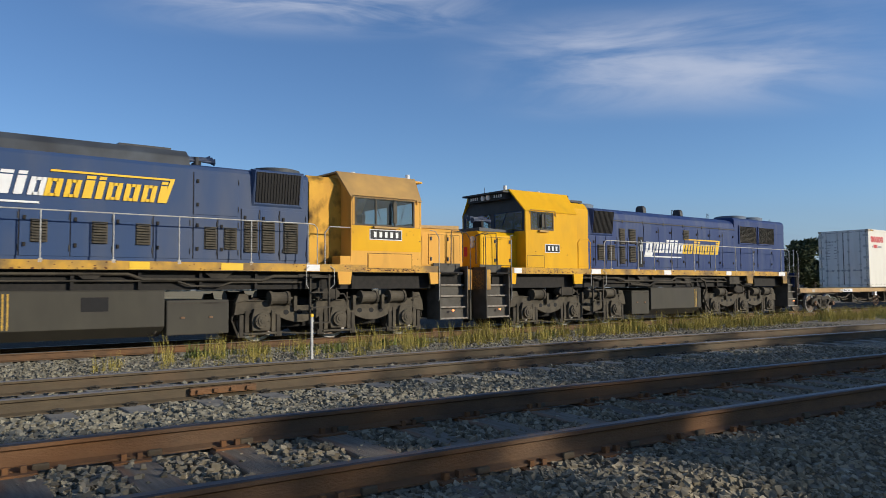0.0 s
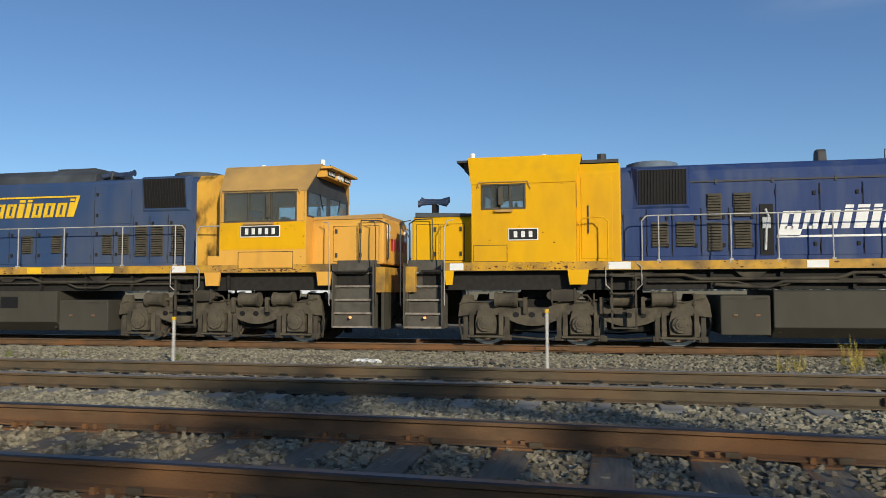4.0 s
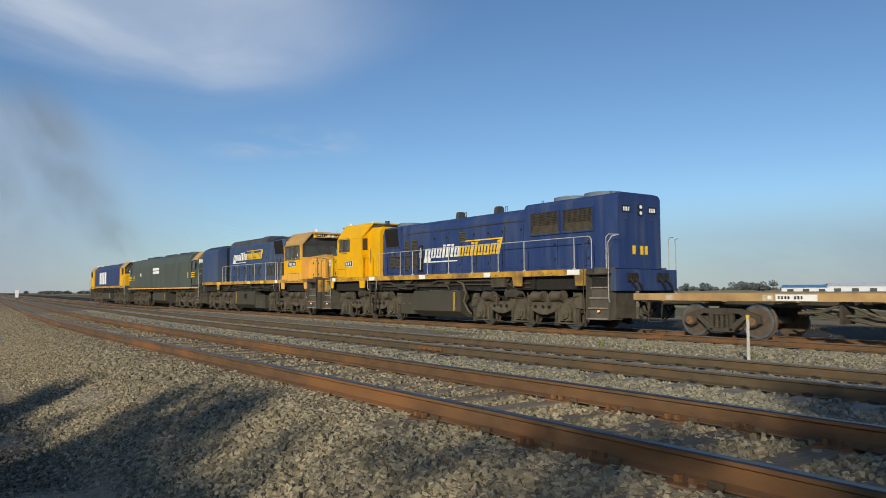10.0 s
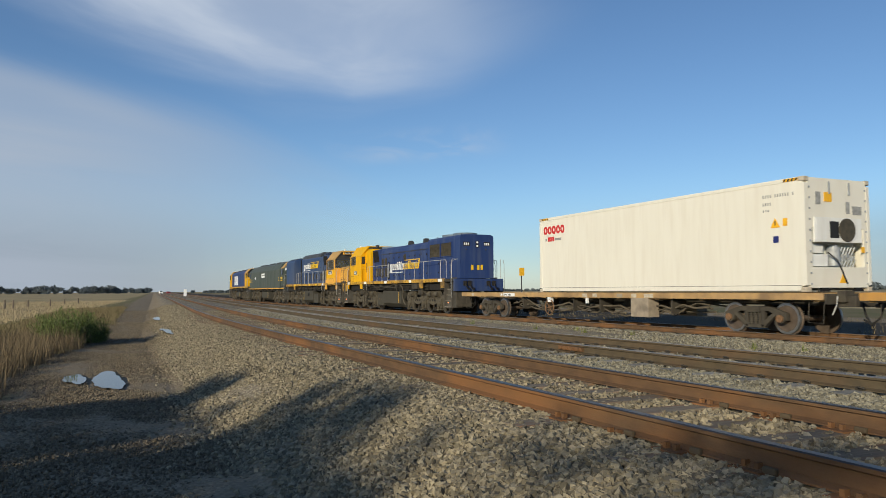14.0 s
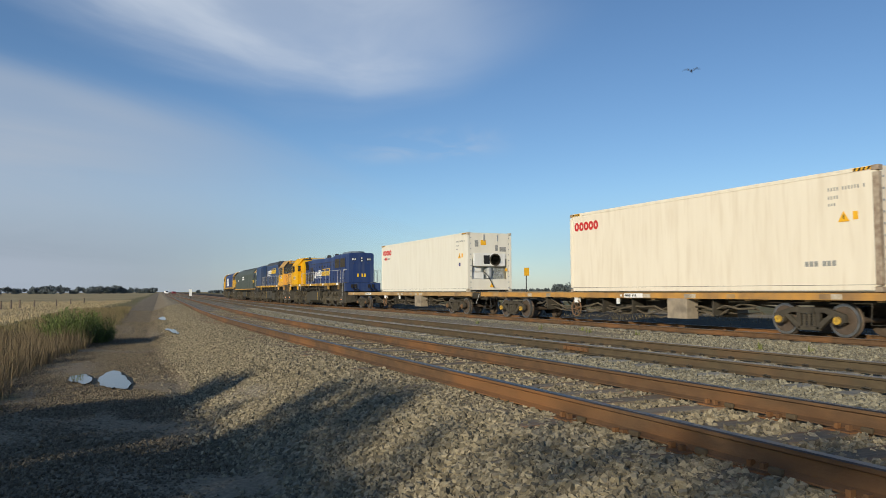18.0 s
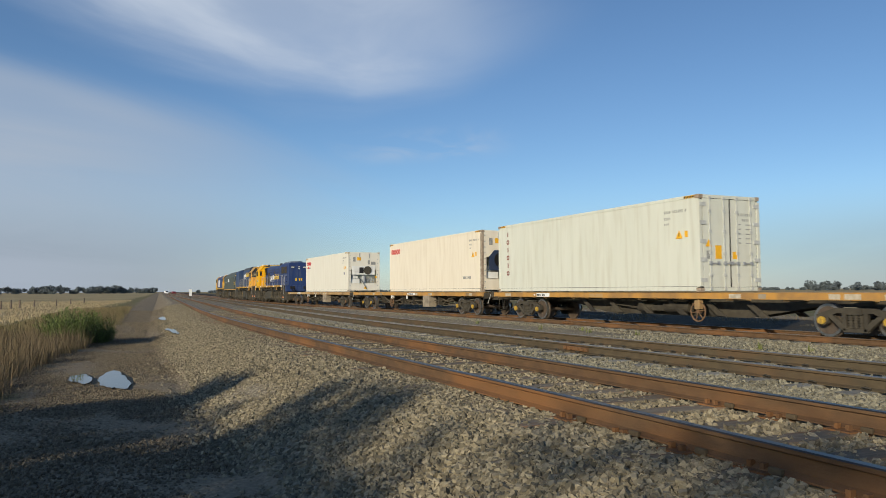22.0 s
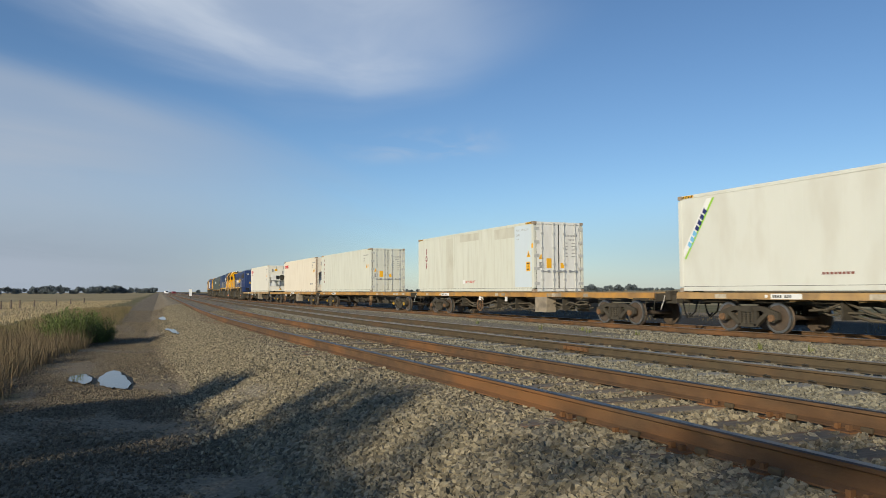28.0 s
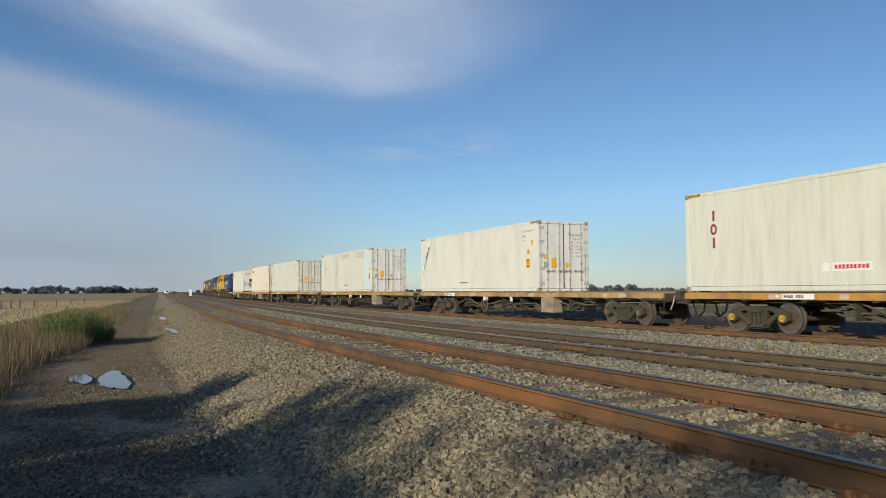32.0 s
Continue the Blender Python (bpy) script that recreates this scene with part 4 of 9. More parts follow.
def worn_edges(p, fl, sh0, q0, q1, z0, z1, y, seed, count=46):
    """Rust chips along a panel's lower and upper edges, and a few dark specks between."""
    rng = random.Random(seed)
    s = 1 if y > 0 else -1
    sh = Shape(fl, sh0)
    a, b = sorted((y, y + s * 0.003))
    for i in range(count):
        low = rng.random()
        q = rng.uniform(q0, q1)
        z = z0 + abs(rng.gauss(0, 0.035)) if low < 0.6 else z1 - abs(rng.gauss(0, 0.03)) if low < 0.75 else rng.uniform(z0, z1)
        r = rng.uniform(0.006, 0.022) * (1.0 if low < 0.75 else 0.6)
        k = rng.uniform(1.0, 2.6)
        sh.prism_y([(q + r * k * rng.uniform(0.7, 1.2) * math.cos(j * 1.047), z + r * rng.uniform(0.6, 1.2) * math.sin(j * 1.047)) for j in range(6)], a, b)
    tagged(part("paint_chips", sh, M["chip"], p), kind="stuff")


def seam_frame(p, fl, sh0, q0, q1, z0, z1, y, w=0.012, name="panel_seam"):
    """The thin dark joint round a flush panel."""
    s = 1 if y > 0 else -1
    a, b = sorted((y, y + s * 0.0022))
    sh = Shape(fl, sh0)
    for r in ((q0, q1, z0, z0 + w), (q0, q1, z1 - w, z1), (q0, q0 + w, z0 + w, z1 - w), (q1 - w, q1, z0 + w, z1 - w)):
        sh.box(r[0], r[1], a, b, r[2], r[3])
    part(name, sh, M["soot"], p)


def plate(p, fl, sh0, q0, q1, z0, z1, y, bars, name="number_plate"):
    s = 1 if y > 0 else -1
    b = Shape(fl, sh0)
    b.box(q0, q1, min(y, y + s * 0.014), max(y, y + s * 0.014), z0, z1)
    pl = part(name, b, M["white"], p, "black number plate with a white border", bevel=0.02)
    k = Shape(fl, sh0)
    e = 0.022
    k.box(q0 + e, q1 - e, min(y + s * 0.014, y + s * 0.018), max(y + s * 0.014, y + s * 0.018), z0 + e, z1 - e)
    part("plate_field", k, M["black_decal"], pl)
    w = (q1 - q0 - 0.16) / bars
    for i in range(bars):
        t = Shape(fl, sh0)
        x = q0 + 0.08 + i * w
        t.box(x + 0.26 * w, x + 0.74 * w, min(y + s * 0.018, y + s * 0.022), max(y + s * 0.018, y + s * 0.022), z0 + 0.065, z1 - 0.065)
        part("plate_bar", t, M["white"], pl)


def operator_mark(p, fl, sh0, u0, um, u1, z0, h, y):
    """The operator's mark as plain shapes: white leaning blocks underlined, then yellow blocks under a yellow frame line.
    Always reads the same way along x, so it is given in vehicle coordinates."""
    lean = 0.22
    w = Shape()
    W = um - u0
    wd = [0.16, 0.13, 0.13, 0.07, 0.10, 0.07, 0.13]
    k = (W - 0.05) / (sum(wd) + 0.035 * 6)
    bar_text(w, [a * k for a in wd], u0 + 0.06, z0 + 0.14 * h, 0.62 * h, 0.035 * k, y, lean, tall=(3, 4, 5))
    w.prism_y([(u0, z0 - 0.10 * h), (u0 + 0.2 * k, z0 - 0.10 * h), (u0 + 0.2 * k + 0.05, z0 + 0.14 * h), (u0 + 0.05, z0 + 0.14 * h)], y - 0.006, y)
    w.box(u0, um - 0.06, y - 0.006, y, z0 - 0.14 * h, z0 - 0.07 * h)
    part("white_mark", w, M["white"], p, "white operator mark of plain leaning blocks")
    g = Shape()
    wd = [0.15, 0.14, 0.09, 0.07, 0.14, 0.15, 0.14, 0.07]
    k = (u1 - um - 0.22) / (sum(wd) + 0.035 * 7)
    bar_text(g, [a * k for a in wd], um, z0 + 0.14 * h, 0.62 * h, 0.035 * k, y, lean, tall=(2, 3, 7))
    zt = z0 + 1.06 * h
    g.prism_y([(um + 0.22 * h, zt - 0.07 * h), (u1, zt - 0.07 * h), (u1 + 0.02, zt), (um + 0.24 * h, zt)], y - 0.006, y)
    g.prism_y([(u1 - 0.07, zt), (u1 + 0.02, zt), (u1 - 0.16, z0 + 0.14 * h), (u1 - 0.25, z0 + 0.14 * h)], y - 0.0075, y)
    part("yellow_mark", g, M["yellow_decal"], p, "yellow operator mark of plain leaning blocks with a frame line")


def stairwell(p, fl, sh0, q0, q1, z0, z1, wide, lamp=True):
    for s in (-1, 1):
        y0, y1 = s * wide, s * (wide - 0.55)
        w = Shape(fl, sh0)
        w.box(q0, q1, min(y1, y1 - s * 0.03), max(y1, y1 - s * 0.03), z0, z1)
        w.box(q0, q0 + 0.03, min(y0, y1), max(y0, y1), z0, z1)
        w.box(q1 - 0.03, q1, min(y0, y1), max(y0, y1), z0, z1)
        st = part("stair_well", w, M["step_grey"], p)
        for i in range(5):
            t = Shape(fl, sh0)
            z = z0 + 0.02 + (z1 - z0 - 0.06) * i / 4.6
            d = 0.05 * i
            ya, yb = s * (wide - d), s * (wide - d - 0.22)
            t.box(q0 + 0.03, q1 - 0.03, min(ya - s * 0.022, yb), max(ya - s * 0.022, yb), z, z + 0.024)
            part("step", t, M["axle_dust"], st)
            t = Shape(fl, sh0)
            t.box(q0 + 0.03, q1 - 0.03, min(ya, ya - s * 0.022), max(ya, ya - s * 0.022), z - 0.012, z + 0.030)
            part("step_nosing", t, M["step_edge"], st, "worn pale step edge")
            r = Shape(fl, sh0)
            yr = s * (wide - d - 0.11)
            r.box(q0 + 0.03, q1 - 0.03, min(yr, yr - s * 0.02), max(yr, yr - s * 0.02), z + 0.024, z + (z1 - z0 - 0.06) / 4.6)
            part("riser", r, M["step_grey"], st)
        if lamp:
            l = Shape(fl, sh0)
            l.cyl(((q0 + q1) / 2 + 0.05, s * (wide - 0.02), z0 + 0.24), ((q0 + q1) / 2 + 0.05, s * (wide + 0.03), z0 + 0.24), 0.028, 10)
            part("marker_lamp", l, M["lamp_red"], st, "small lit amber marker lamp")
        for q in (q0 - 0.05, q1 + 0.05):
            handrail(p, [(q, s * wide, z0 + 0.5), (q, s * (wide + 0.04), z0 + 0.55), (q, s * (wide + 0.04), z1 + 0.75), (q + 0.05, s * (wide - 0.05), z1 + 0.92),
                         (q + 0.2, s * (wide - 0.1), z1 + 0.95)], 0.012, "rail_white" if q > q0 else "dark", fl, sh0)


def hood_rails(p, fl, sh0, qs, z0, zt, wide, q_end0, q_end1):
    for s in (-1, 1):
        y = s * (wide - 0.03)
        for q in qs:
            sh = Shape(fl, sh0)
            sh.cyl((q, y, z0), (q, y, zt), 0.014, 8)
            sh.box(q - 0.035, q + 0.035, y - 0.03, y + 0.03, z0 - 0.05, z0 + 0.03)
            part("stanchion", sh, M["rail_white"], p)
        handrail(p, [(q_end0, y, z0), (q_end0, y, zt - 0.1), (q_end0 + 0.08, y, zt - 0.01), (q_end0 + 0.2, y, zt), (q_end1 - 0.2, y, zt), (q_end1 - 0.08, y, zt - 0.01), (q_end1, y, zt - 0.1), (q_end1, y, z0)],
                 0.013, "rail_white", fl, sh0)


def fan(p, fl, sh0, q, y, z, r, material="roofgrey"):
    sh = Shape(fl, sh0)
    sh.cyl((q, y, z - 0.05), (q, y, z + 0.14), r * 1.02, 28)
    sh.cyl((q, y, z + 0.14), (q, y, z + 0.16), r * 0.9, 28)
    for i in range(3):
        sh.cyl((q, y, z + 0.16), (q, y, z + 0.165 + 0.003 * i), r * (0.75 - 0.2 * i), 24)
    part("roof_fan", sh, M[material], p, smooth=True)


def horns(p, fl, sh0, q, y, z):
    for i, dy in enumerate((-0.16, 0.0, 0.16)):
        sh = Shape(fl, sh0)
        sh.cyl((q + 0.1, y + dy, z + 0.1 + 0.06 * i), (q - 0.28, y + dy, z + 0.1 + 0.06 * i), 0.022, 10, 0.04)
        sh.cyl((q - 0.28, y + dy, z + 0.1 + 0.06 * i), (q - 0.36, y + dy, z + 0.1 + 0.06 * i), 0.04, 12, 0.085)
        sh.cyl((q + 0.1, y + dy, z + 0.1 + 0.06 * i), (q + 0.3, y + dy, z + 0.1 + 0.06 * i), 0.025, 10, 0.08)
        part("air_horn", sh, M["unit_blue"], p)
    sh = Shape(fl, sh0)
    sh.box(q - 0.04, q + 0.04, y - 0.2, y + 0.2, z - 0.2, z + 0.1)
    part("horn_bracket", sh, M["black"], p)


def radiator_intake(p, fl, sh0, q0, q1, z0, z1, hood, paint, bars):
    for s in (-1, 1):
        sh = Shape(fl, sh0)
        y0, y1 = s * (hood - 0.01), s * (hood + 0.13)
        sh.loft([(q0 - 0.12, y0, z0 - 0.06), (q1 + 0.05, y0, z0 - 0.06), (q1 + 0.05, y0, z1 + 0.08), (q0 - 0.12, y0, z1 + 0.08)],
                [(q0, y1 - s * 0.1, z0 + 0.0), (q1, y1 - s * 0.1, z0 + 0.0), (q1, y1, z1 + 0.03), (q0, y1, z1 + 0.03)])
        b = part("intake_box", sh, M[paint], p)
        y1 += s * 0.004
        # black sheet on the closed box paints the shaded depth of the intake
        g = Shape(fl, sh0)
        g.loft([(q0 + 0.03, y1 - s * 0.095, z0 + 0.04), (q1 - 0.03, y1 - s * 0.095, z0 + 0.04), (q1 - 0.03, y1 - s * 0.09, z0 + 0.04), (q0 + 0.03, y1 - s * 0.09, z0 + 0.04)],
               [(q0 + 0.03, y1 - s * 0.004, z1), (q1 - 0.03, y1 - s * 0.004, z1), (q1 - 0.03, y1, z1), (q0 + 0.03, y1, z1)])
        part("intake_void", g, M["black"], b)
        n = 16
        ya, yb = sorted((y1 + s * 0.006, y1 + s * 0.03))
        for i in range(n):
            k = Shape(fl, sh0)
            x = q0 + 0.04 + (q1 - q0 - 0.08) * i / (n - 1)
            k.loft([(x - 0.009, y1 - s * 0.09, z0 + 0.04), (x + 0.009, y1 - s * 0.09, z0 + 0.04), (x + 0.009, y1 - s * 0.075, z0 + 0.04), (x - 0.009, y1 - s * 0.075, z0 + 0.04)],
                   [(x - 0.009, y1, z1), (x + 0.009, y1, z1), (x + 0.009, y1 + s * 0.015, z1), (x - 0.009, y1 + s * 0.015, z1)])
            part("intake_bar", k, M[bars], b)


def door_panels(p, fl, sh0, spans, z0, z1, hood, paint):
    for s in (-1, 1):
        for a, b in spans:
            sh = Shape(fl, sh0)
            y0, y1 = sorted((s * hood, s * (hood + 0.014)))
            sh.box(a + 0.015, b - 0.015, y0, y1, z0, z1)
            d = part("hood_door", sh, M[paint], p, bevel=0.006)
            y0, y1 = sorted((s * (hood + 0.014), s * (hood + 0.04)))
            for z in (z0 + 0.22, z1 - 0.2):
                h = Shape(fl, sh0)
                h.box(b - 0.12, b - 0.07, y0, y1, z - 0.04, z + 0.04)
                part("latch", h, M["rubber_shade"], d)
            for z in (z0 + 0.1, z1 - 0.22):
                h = Shape(fl, sh0)
                h.cyl((a + 0.015, s * (hood + 0.02), z), (a + 0.015, s * (hood + 0.02), z + 0.12), 0.012, 6)
                part("hinge", h, M["dark"], d)
            y0, y1 = sorted((s * hood, s * (hood + 0.003)))
            h = Shape(fl, sh0)
            h.box(b - 0.012, b + 0.004, y0, y1, z0, z1)
            part("door_seam", h, M["rubber_shade"], d)


def underframe(p, fl, sh0, q0, q1, wide):
    # frame coloured near-black to carry the shade under the walkway
    sh = Shape(fl, sh0)
    sh.box(q0, q1, -wide + 0.25, wide - 0.25, 1.2, 1.6)
    sh.box(q0, q1, -wide + 0.02, wide - 0.02, 1.60, 1.64)
    part("main_frame", sh, M["rubber_shade"], p)
    for s in (-1, 1):
        y = s * (wide - 0.16)
        for k, (z, r) in enumerate(((1.50, 0.035), (1.36, 0.022))):
            pp = Shape(fl, sh0)
            pp.tube([(q0 + 3.6 + 1.2 * k, y, z), (q0 + 5.5 + k, y, z), (q0 + 5.8 + k, y + s * 0.03, z - 0.09), (q0 + 8.4 - k, y + s * 0.02, z - 0.08), (q0 + 8.7 - k, y, z + 0.03),
                     (q1 - 5.4 + k, y, z + 0.02), (q1 - 5.1 + k, y - s * 0.04, z - 0.12), (q1 - 3.4, y - s * 0.05, z - 0.1)], r, 7)
            part("air_pipe", pp, M["dirt"], p)
        for i in range(9):
            q = q0 + 3.4 + i * (q1 - q0 - 6.6) / 8
            pp = Shape(fl, sh0)
            pp.box(q - 0.03, q + 0.03, min(y, y - s * 0.1), max(y, y - s * 0.1), 1.22, 1.6)
            part("pipe_hanger", pp, M["rubber_shade"], p)
        for q in (q0 + 4.6, q0 + 6.8, q0 + 9.4, q1 - 4.6):
            pp = Shape(fl, sh0)
            pp.prism_y([(q - 0.35, 1.60), (q + 0.35, 1.60), (q + 0.12, 1.42), (q - 0.12, 1.42)], y - 0.01, y + 0.01)
            part("frame_gusset", pp, M["dirt"], p)


def sill_strip(p, fl, sh0, q0, q1, wide, patches=()):
    for s in (-1, 1):
        sh = Shape(fl, sh0)
        a, b = sorted((s * wide, s * (wide - 0.08)))
        sh.box(q0, q1, a, b, 1.61, 1.79)
        st = part("side_sill", sh, M["sill"], p)
        for a0, a1, m in patches:
            k = Shape(fl, sh0)
            a, b = sorted((s * wide, s * (wide + 0.006)))
            k.box(a0, a1, a, b, 1.625, 1.775)
            part("sill_patch", k, M[m], st)
    d = Shape(fl, sh0)
    d.box(q0, q1, -wide + 0.085, wide - 0.085, 1.70, 1.775)
    part("walkway", d, M["dark"], p)


def skirt(p, fl, sh0, q0, q1, wide, paint, z0=1.31, z1=1.62):
    for s in (-1, 1):
        sh = Shape(fl, sh0)
        a, b = sorted((s * (wide + 0.004), s * (wide - 0.05)))
        sh.prism_y([(q0 - 0.04, z1), (q1 + 0.04, z1), (q1, z0), (q0, z0)], a, b)
        part("side_skirt", sh, M[paint], p)


def fuel_tank(p, fl, sh0, q0, q1, z0, z1, hatch=False):
    sh = Shape(fl, sh0)
    w = 1.34
    sh.prism_x([(-w, z0 + 0.22), (-w, z1 - 0.03), (-w + 0.05, z1), (w - 0.05, z1), (w, z1 - 0.03), (w, z0 + 0.22), (w - 0.35, z0), (-w + 0.35, z0)], q0, q1)
    t = part("fuel_tank", sh, M["tank"], p, bevel=0.02)
    for s in (-1, 1):
        a, b = sorted((s * w, s * (w + 0.006)))
        if hatch:
            g = Shape(fl, sh0)
            g.box(q0 + 1.1, q0 + 1.6, a, b, z1 - 0.42, z1 - 0.14)
            part("tank_hatch", g, M["black"], t)
        for x in (q1 - 0.42, q1 - 0.34):
            g = Shape(fl, sh0)
            g.box(x, x + 0.035, a, b, z0 + 0.24, z1 - 0.06)
            part("sight_gauge", g, M["cap_yellow"], t)
        g = Shape(fl, sh0)
        g.box(q1 - 0.26, q1 - 0.2, a, b, z0 + 0.24, z1 - 0.02)
        part("tank_strap", g, M["dirt"], t)
    return t


def equipment_box(p, fl, sh0, q0, q1, z0, z1, w=1.30):
    sh = Shape(fl, sh0)
    sh.box(q0, q1, -w, w, z0, z1)
    b = part("equipment_box", sh, M["tank"], p, bevel=0.025)
    for s in (-1, 1):
        k = Shape(fl, sh0)
        k.box(q0 + 0.05, q1 - 0.05, s * w - 0.01, s * w + 0.01, z1 - 0.08, z1 - 0.05)
        part("lid_strip", k, M["dirt"], b)
        for x in (q0 + 0.3 * (q1 - q0), q0 + 0.75 * (q1 - q0)):
            k = Shape(fl, sh0)
            k.box(x - 0.04, x + 0.04, s * w - 0.02, s * w + 0.02, (z0 + z1) / 2 - 0.02, (z0 + z1) / 2 + 0.02)
            part("latch", k, M["cap_brown"], b)
    for s in (-1, 1):
        h = Shape(fl, sh0)
        h.tube([(q1 + 0.05, s * 1.2, z1 + 0.2), (q1 + 0.18, s * 1.22, z1 - 0.1), (q1 + 0.08, s * 1.2, z0 + 0.35), (q1 + 0.2, s * 1.15, z0 + 0.05)], 0.03, 7)
        part("drain_pipe", h, M["dirt"], p)
        h = Shape(fl, sh0)
        h.tube([(q1 + 0.2, s * 1.2, z1 + 0.25), (q1 + 0.32, s * 1.2, z1 - 0.05), (q1 + 0.25, s * 1.2, z0 + 0.3)], 0.022, 7)
        part("drain_pipe", h, M["dirt"], p)


def nose_unit(p, fl, sh0, q1, paint, mark):
    w = 1.08
    sh = Shape(fl, sh0)
    sh.prism_x([(-w, 1.79), (-w, 2.72), (-w + 0.16, 2.86), (w - 0.16, 2.86), (w, 2.72), (w, 1.79)], 0.0, q1)
    n = part("nose", sh, M[paint], p, bevel=0.05)
    t = Shape(fl, sh0)
    t.loft([(0.06, -w + 0.1, 2.84), (0.06, w - 0.1, 2.84), (0.06, w - 0.1, 2.95), (0.06, -w + 0.1, 2.95)],
           [(q1, -w + 0.1, 2.84), (q1, w - 0.1, 2.84), (q1, w - 0.1, 2.90), (q1, -w + 0.1, 2.90)])
    part("nose_top", t, M["roofgrey" if paint == "yellow" else "tan_roof"], n, "dark anti-glare nose top" if paint == "yellow" else "sooty tan nose top")
    for s in (-1, 1):
        for a, b in ((0.12, 0.62), (0.66, min(1.2, q1 - 0.05))):
            d = Shape(fl, sh0)
            y0, y1 = sorted((s * w, s * (w + 0.012)))
            d.box(a, b, y0, y1, 1.86, 2.66)
            dd = part("nose_door", d, M[paint], n, bevel=0.006)
            seam_frame(n, fl, sh0, a - 0.012, b + 0.012, 1.848, 2.672, s * w, 0.014)
            y0, y1 = sorted((s * (w + 0.012), s * (w + 0.035)))
            for z in (1.95, 2.5):
                h = Shape(fl, sh0)
                h.box(b - 0.1, b - 0.05, y0, y1, z, z + 0.1)
                part("latch", h, M["dark"], dd)
    for s in (-1, 1):
        for z in (2.45, 2.62):
            l = Shape(fl, sh0)
            l.cyl((0.03, s * 0.75, z), (-0.04, s * 0.75, z), 0.085, 14)
            part("nose_lamp", l, M["lens"], n)
    for x in (-0.5, -0.28, 0.08, 0.32, 0.56):
        b = Shape(fl, sh0)
        b.box(-0.012, -0.004, x, x + 0.14, 2.12, 2.40)
        part("front_bar", b, M[mark], n)
    for s in (-1, 1):
        handrail(p, [(-0.05, s * 0.95, 1.9), (-0.08, s * 0.98, 1.95), (-0.08, s * 0.98, 2.7), (0.1, s * 1.12, 2.78), (0.5, s * 1.2, 2.78), (0.52, s * 1.2, 1.85)], 0.016, "dark", fl, sh0)


def headstock(p, fl, sh0, q, paint, depth=0.25):
    """End beam and pilot plate with coupler and hoses; faces towards lower q."""
    sh = Shape(fl, sh0)
    sh.box(q, q + depth, -1.35, 1.35, 1.15, 1.72)
    part("headstock", sh, M["sill" if paint != "dark" else paint], p, bevel=0.015)
    for y in (-1.35, 0.35):
        sh = Shape(fl, sh0)
        sh.box(q + 0.02, q + 0.08, y, y + 1.0, 0.32, 1.15)
        part("pilot_plate", sh, M["tank"], p, bevel=0.015)
    coupler(p, q, fl, sh0)


def headstock_rear(p, fl, sh0, q, paint):
    sh = Shape(fl, sh0)
    sh.box(q - 0.25, q, -1.35, 1.35, 1.15, 1.76)
    part("headstock", sh, M[paint], p, bevel=0.015)
    for y in (-1.2, 0.35):
        sh = Shape(fl, sh0)
        sh.box(q - 0.2, q - 0.14, y, y + 0.85, 0.38, 1.15)
        part("pilot_plate", sh, M["dirt"], p, bevel=0.015)
    coupler(p, -q, -fl, sh0)
    for y in (-0.8, -0.55, 0.5, 0.8):
        j = Shape(fl, sh0)
        j.box(q, q + 0.06, y - 0.09, y + 0.09, 1.42, 1.66)
        j.tube([(q + 0.05, y, 1.5), (q + 0.16, y, 1.38), (q + 0.14, y + 0.15, 1.2), (q + 0.04, y + 0.25, 1.3)], 0.03, 7)
        part("jumper_cable", j, M["rubber_shade"], p)
    for s in (-1, 1):
        handrail(p, [(q - 0.3, s * 1.38, 1.78), (q - 0.3, s * 1.38, 2.66), (q - 0.22, s * 1.36, 2.74), (q + 0.02, s * 1.2, 2.72)], 0.013, "rail_white", fl, sh0)


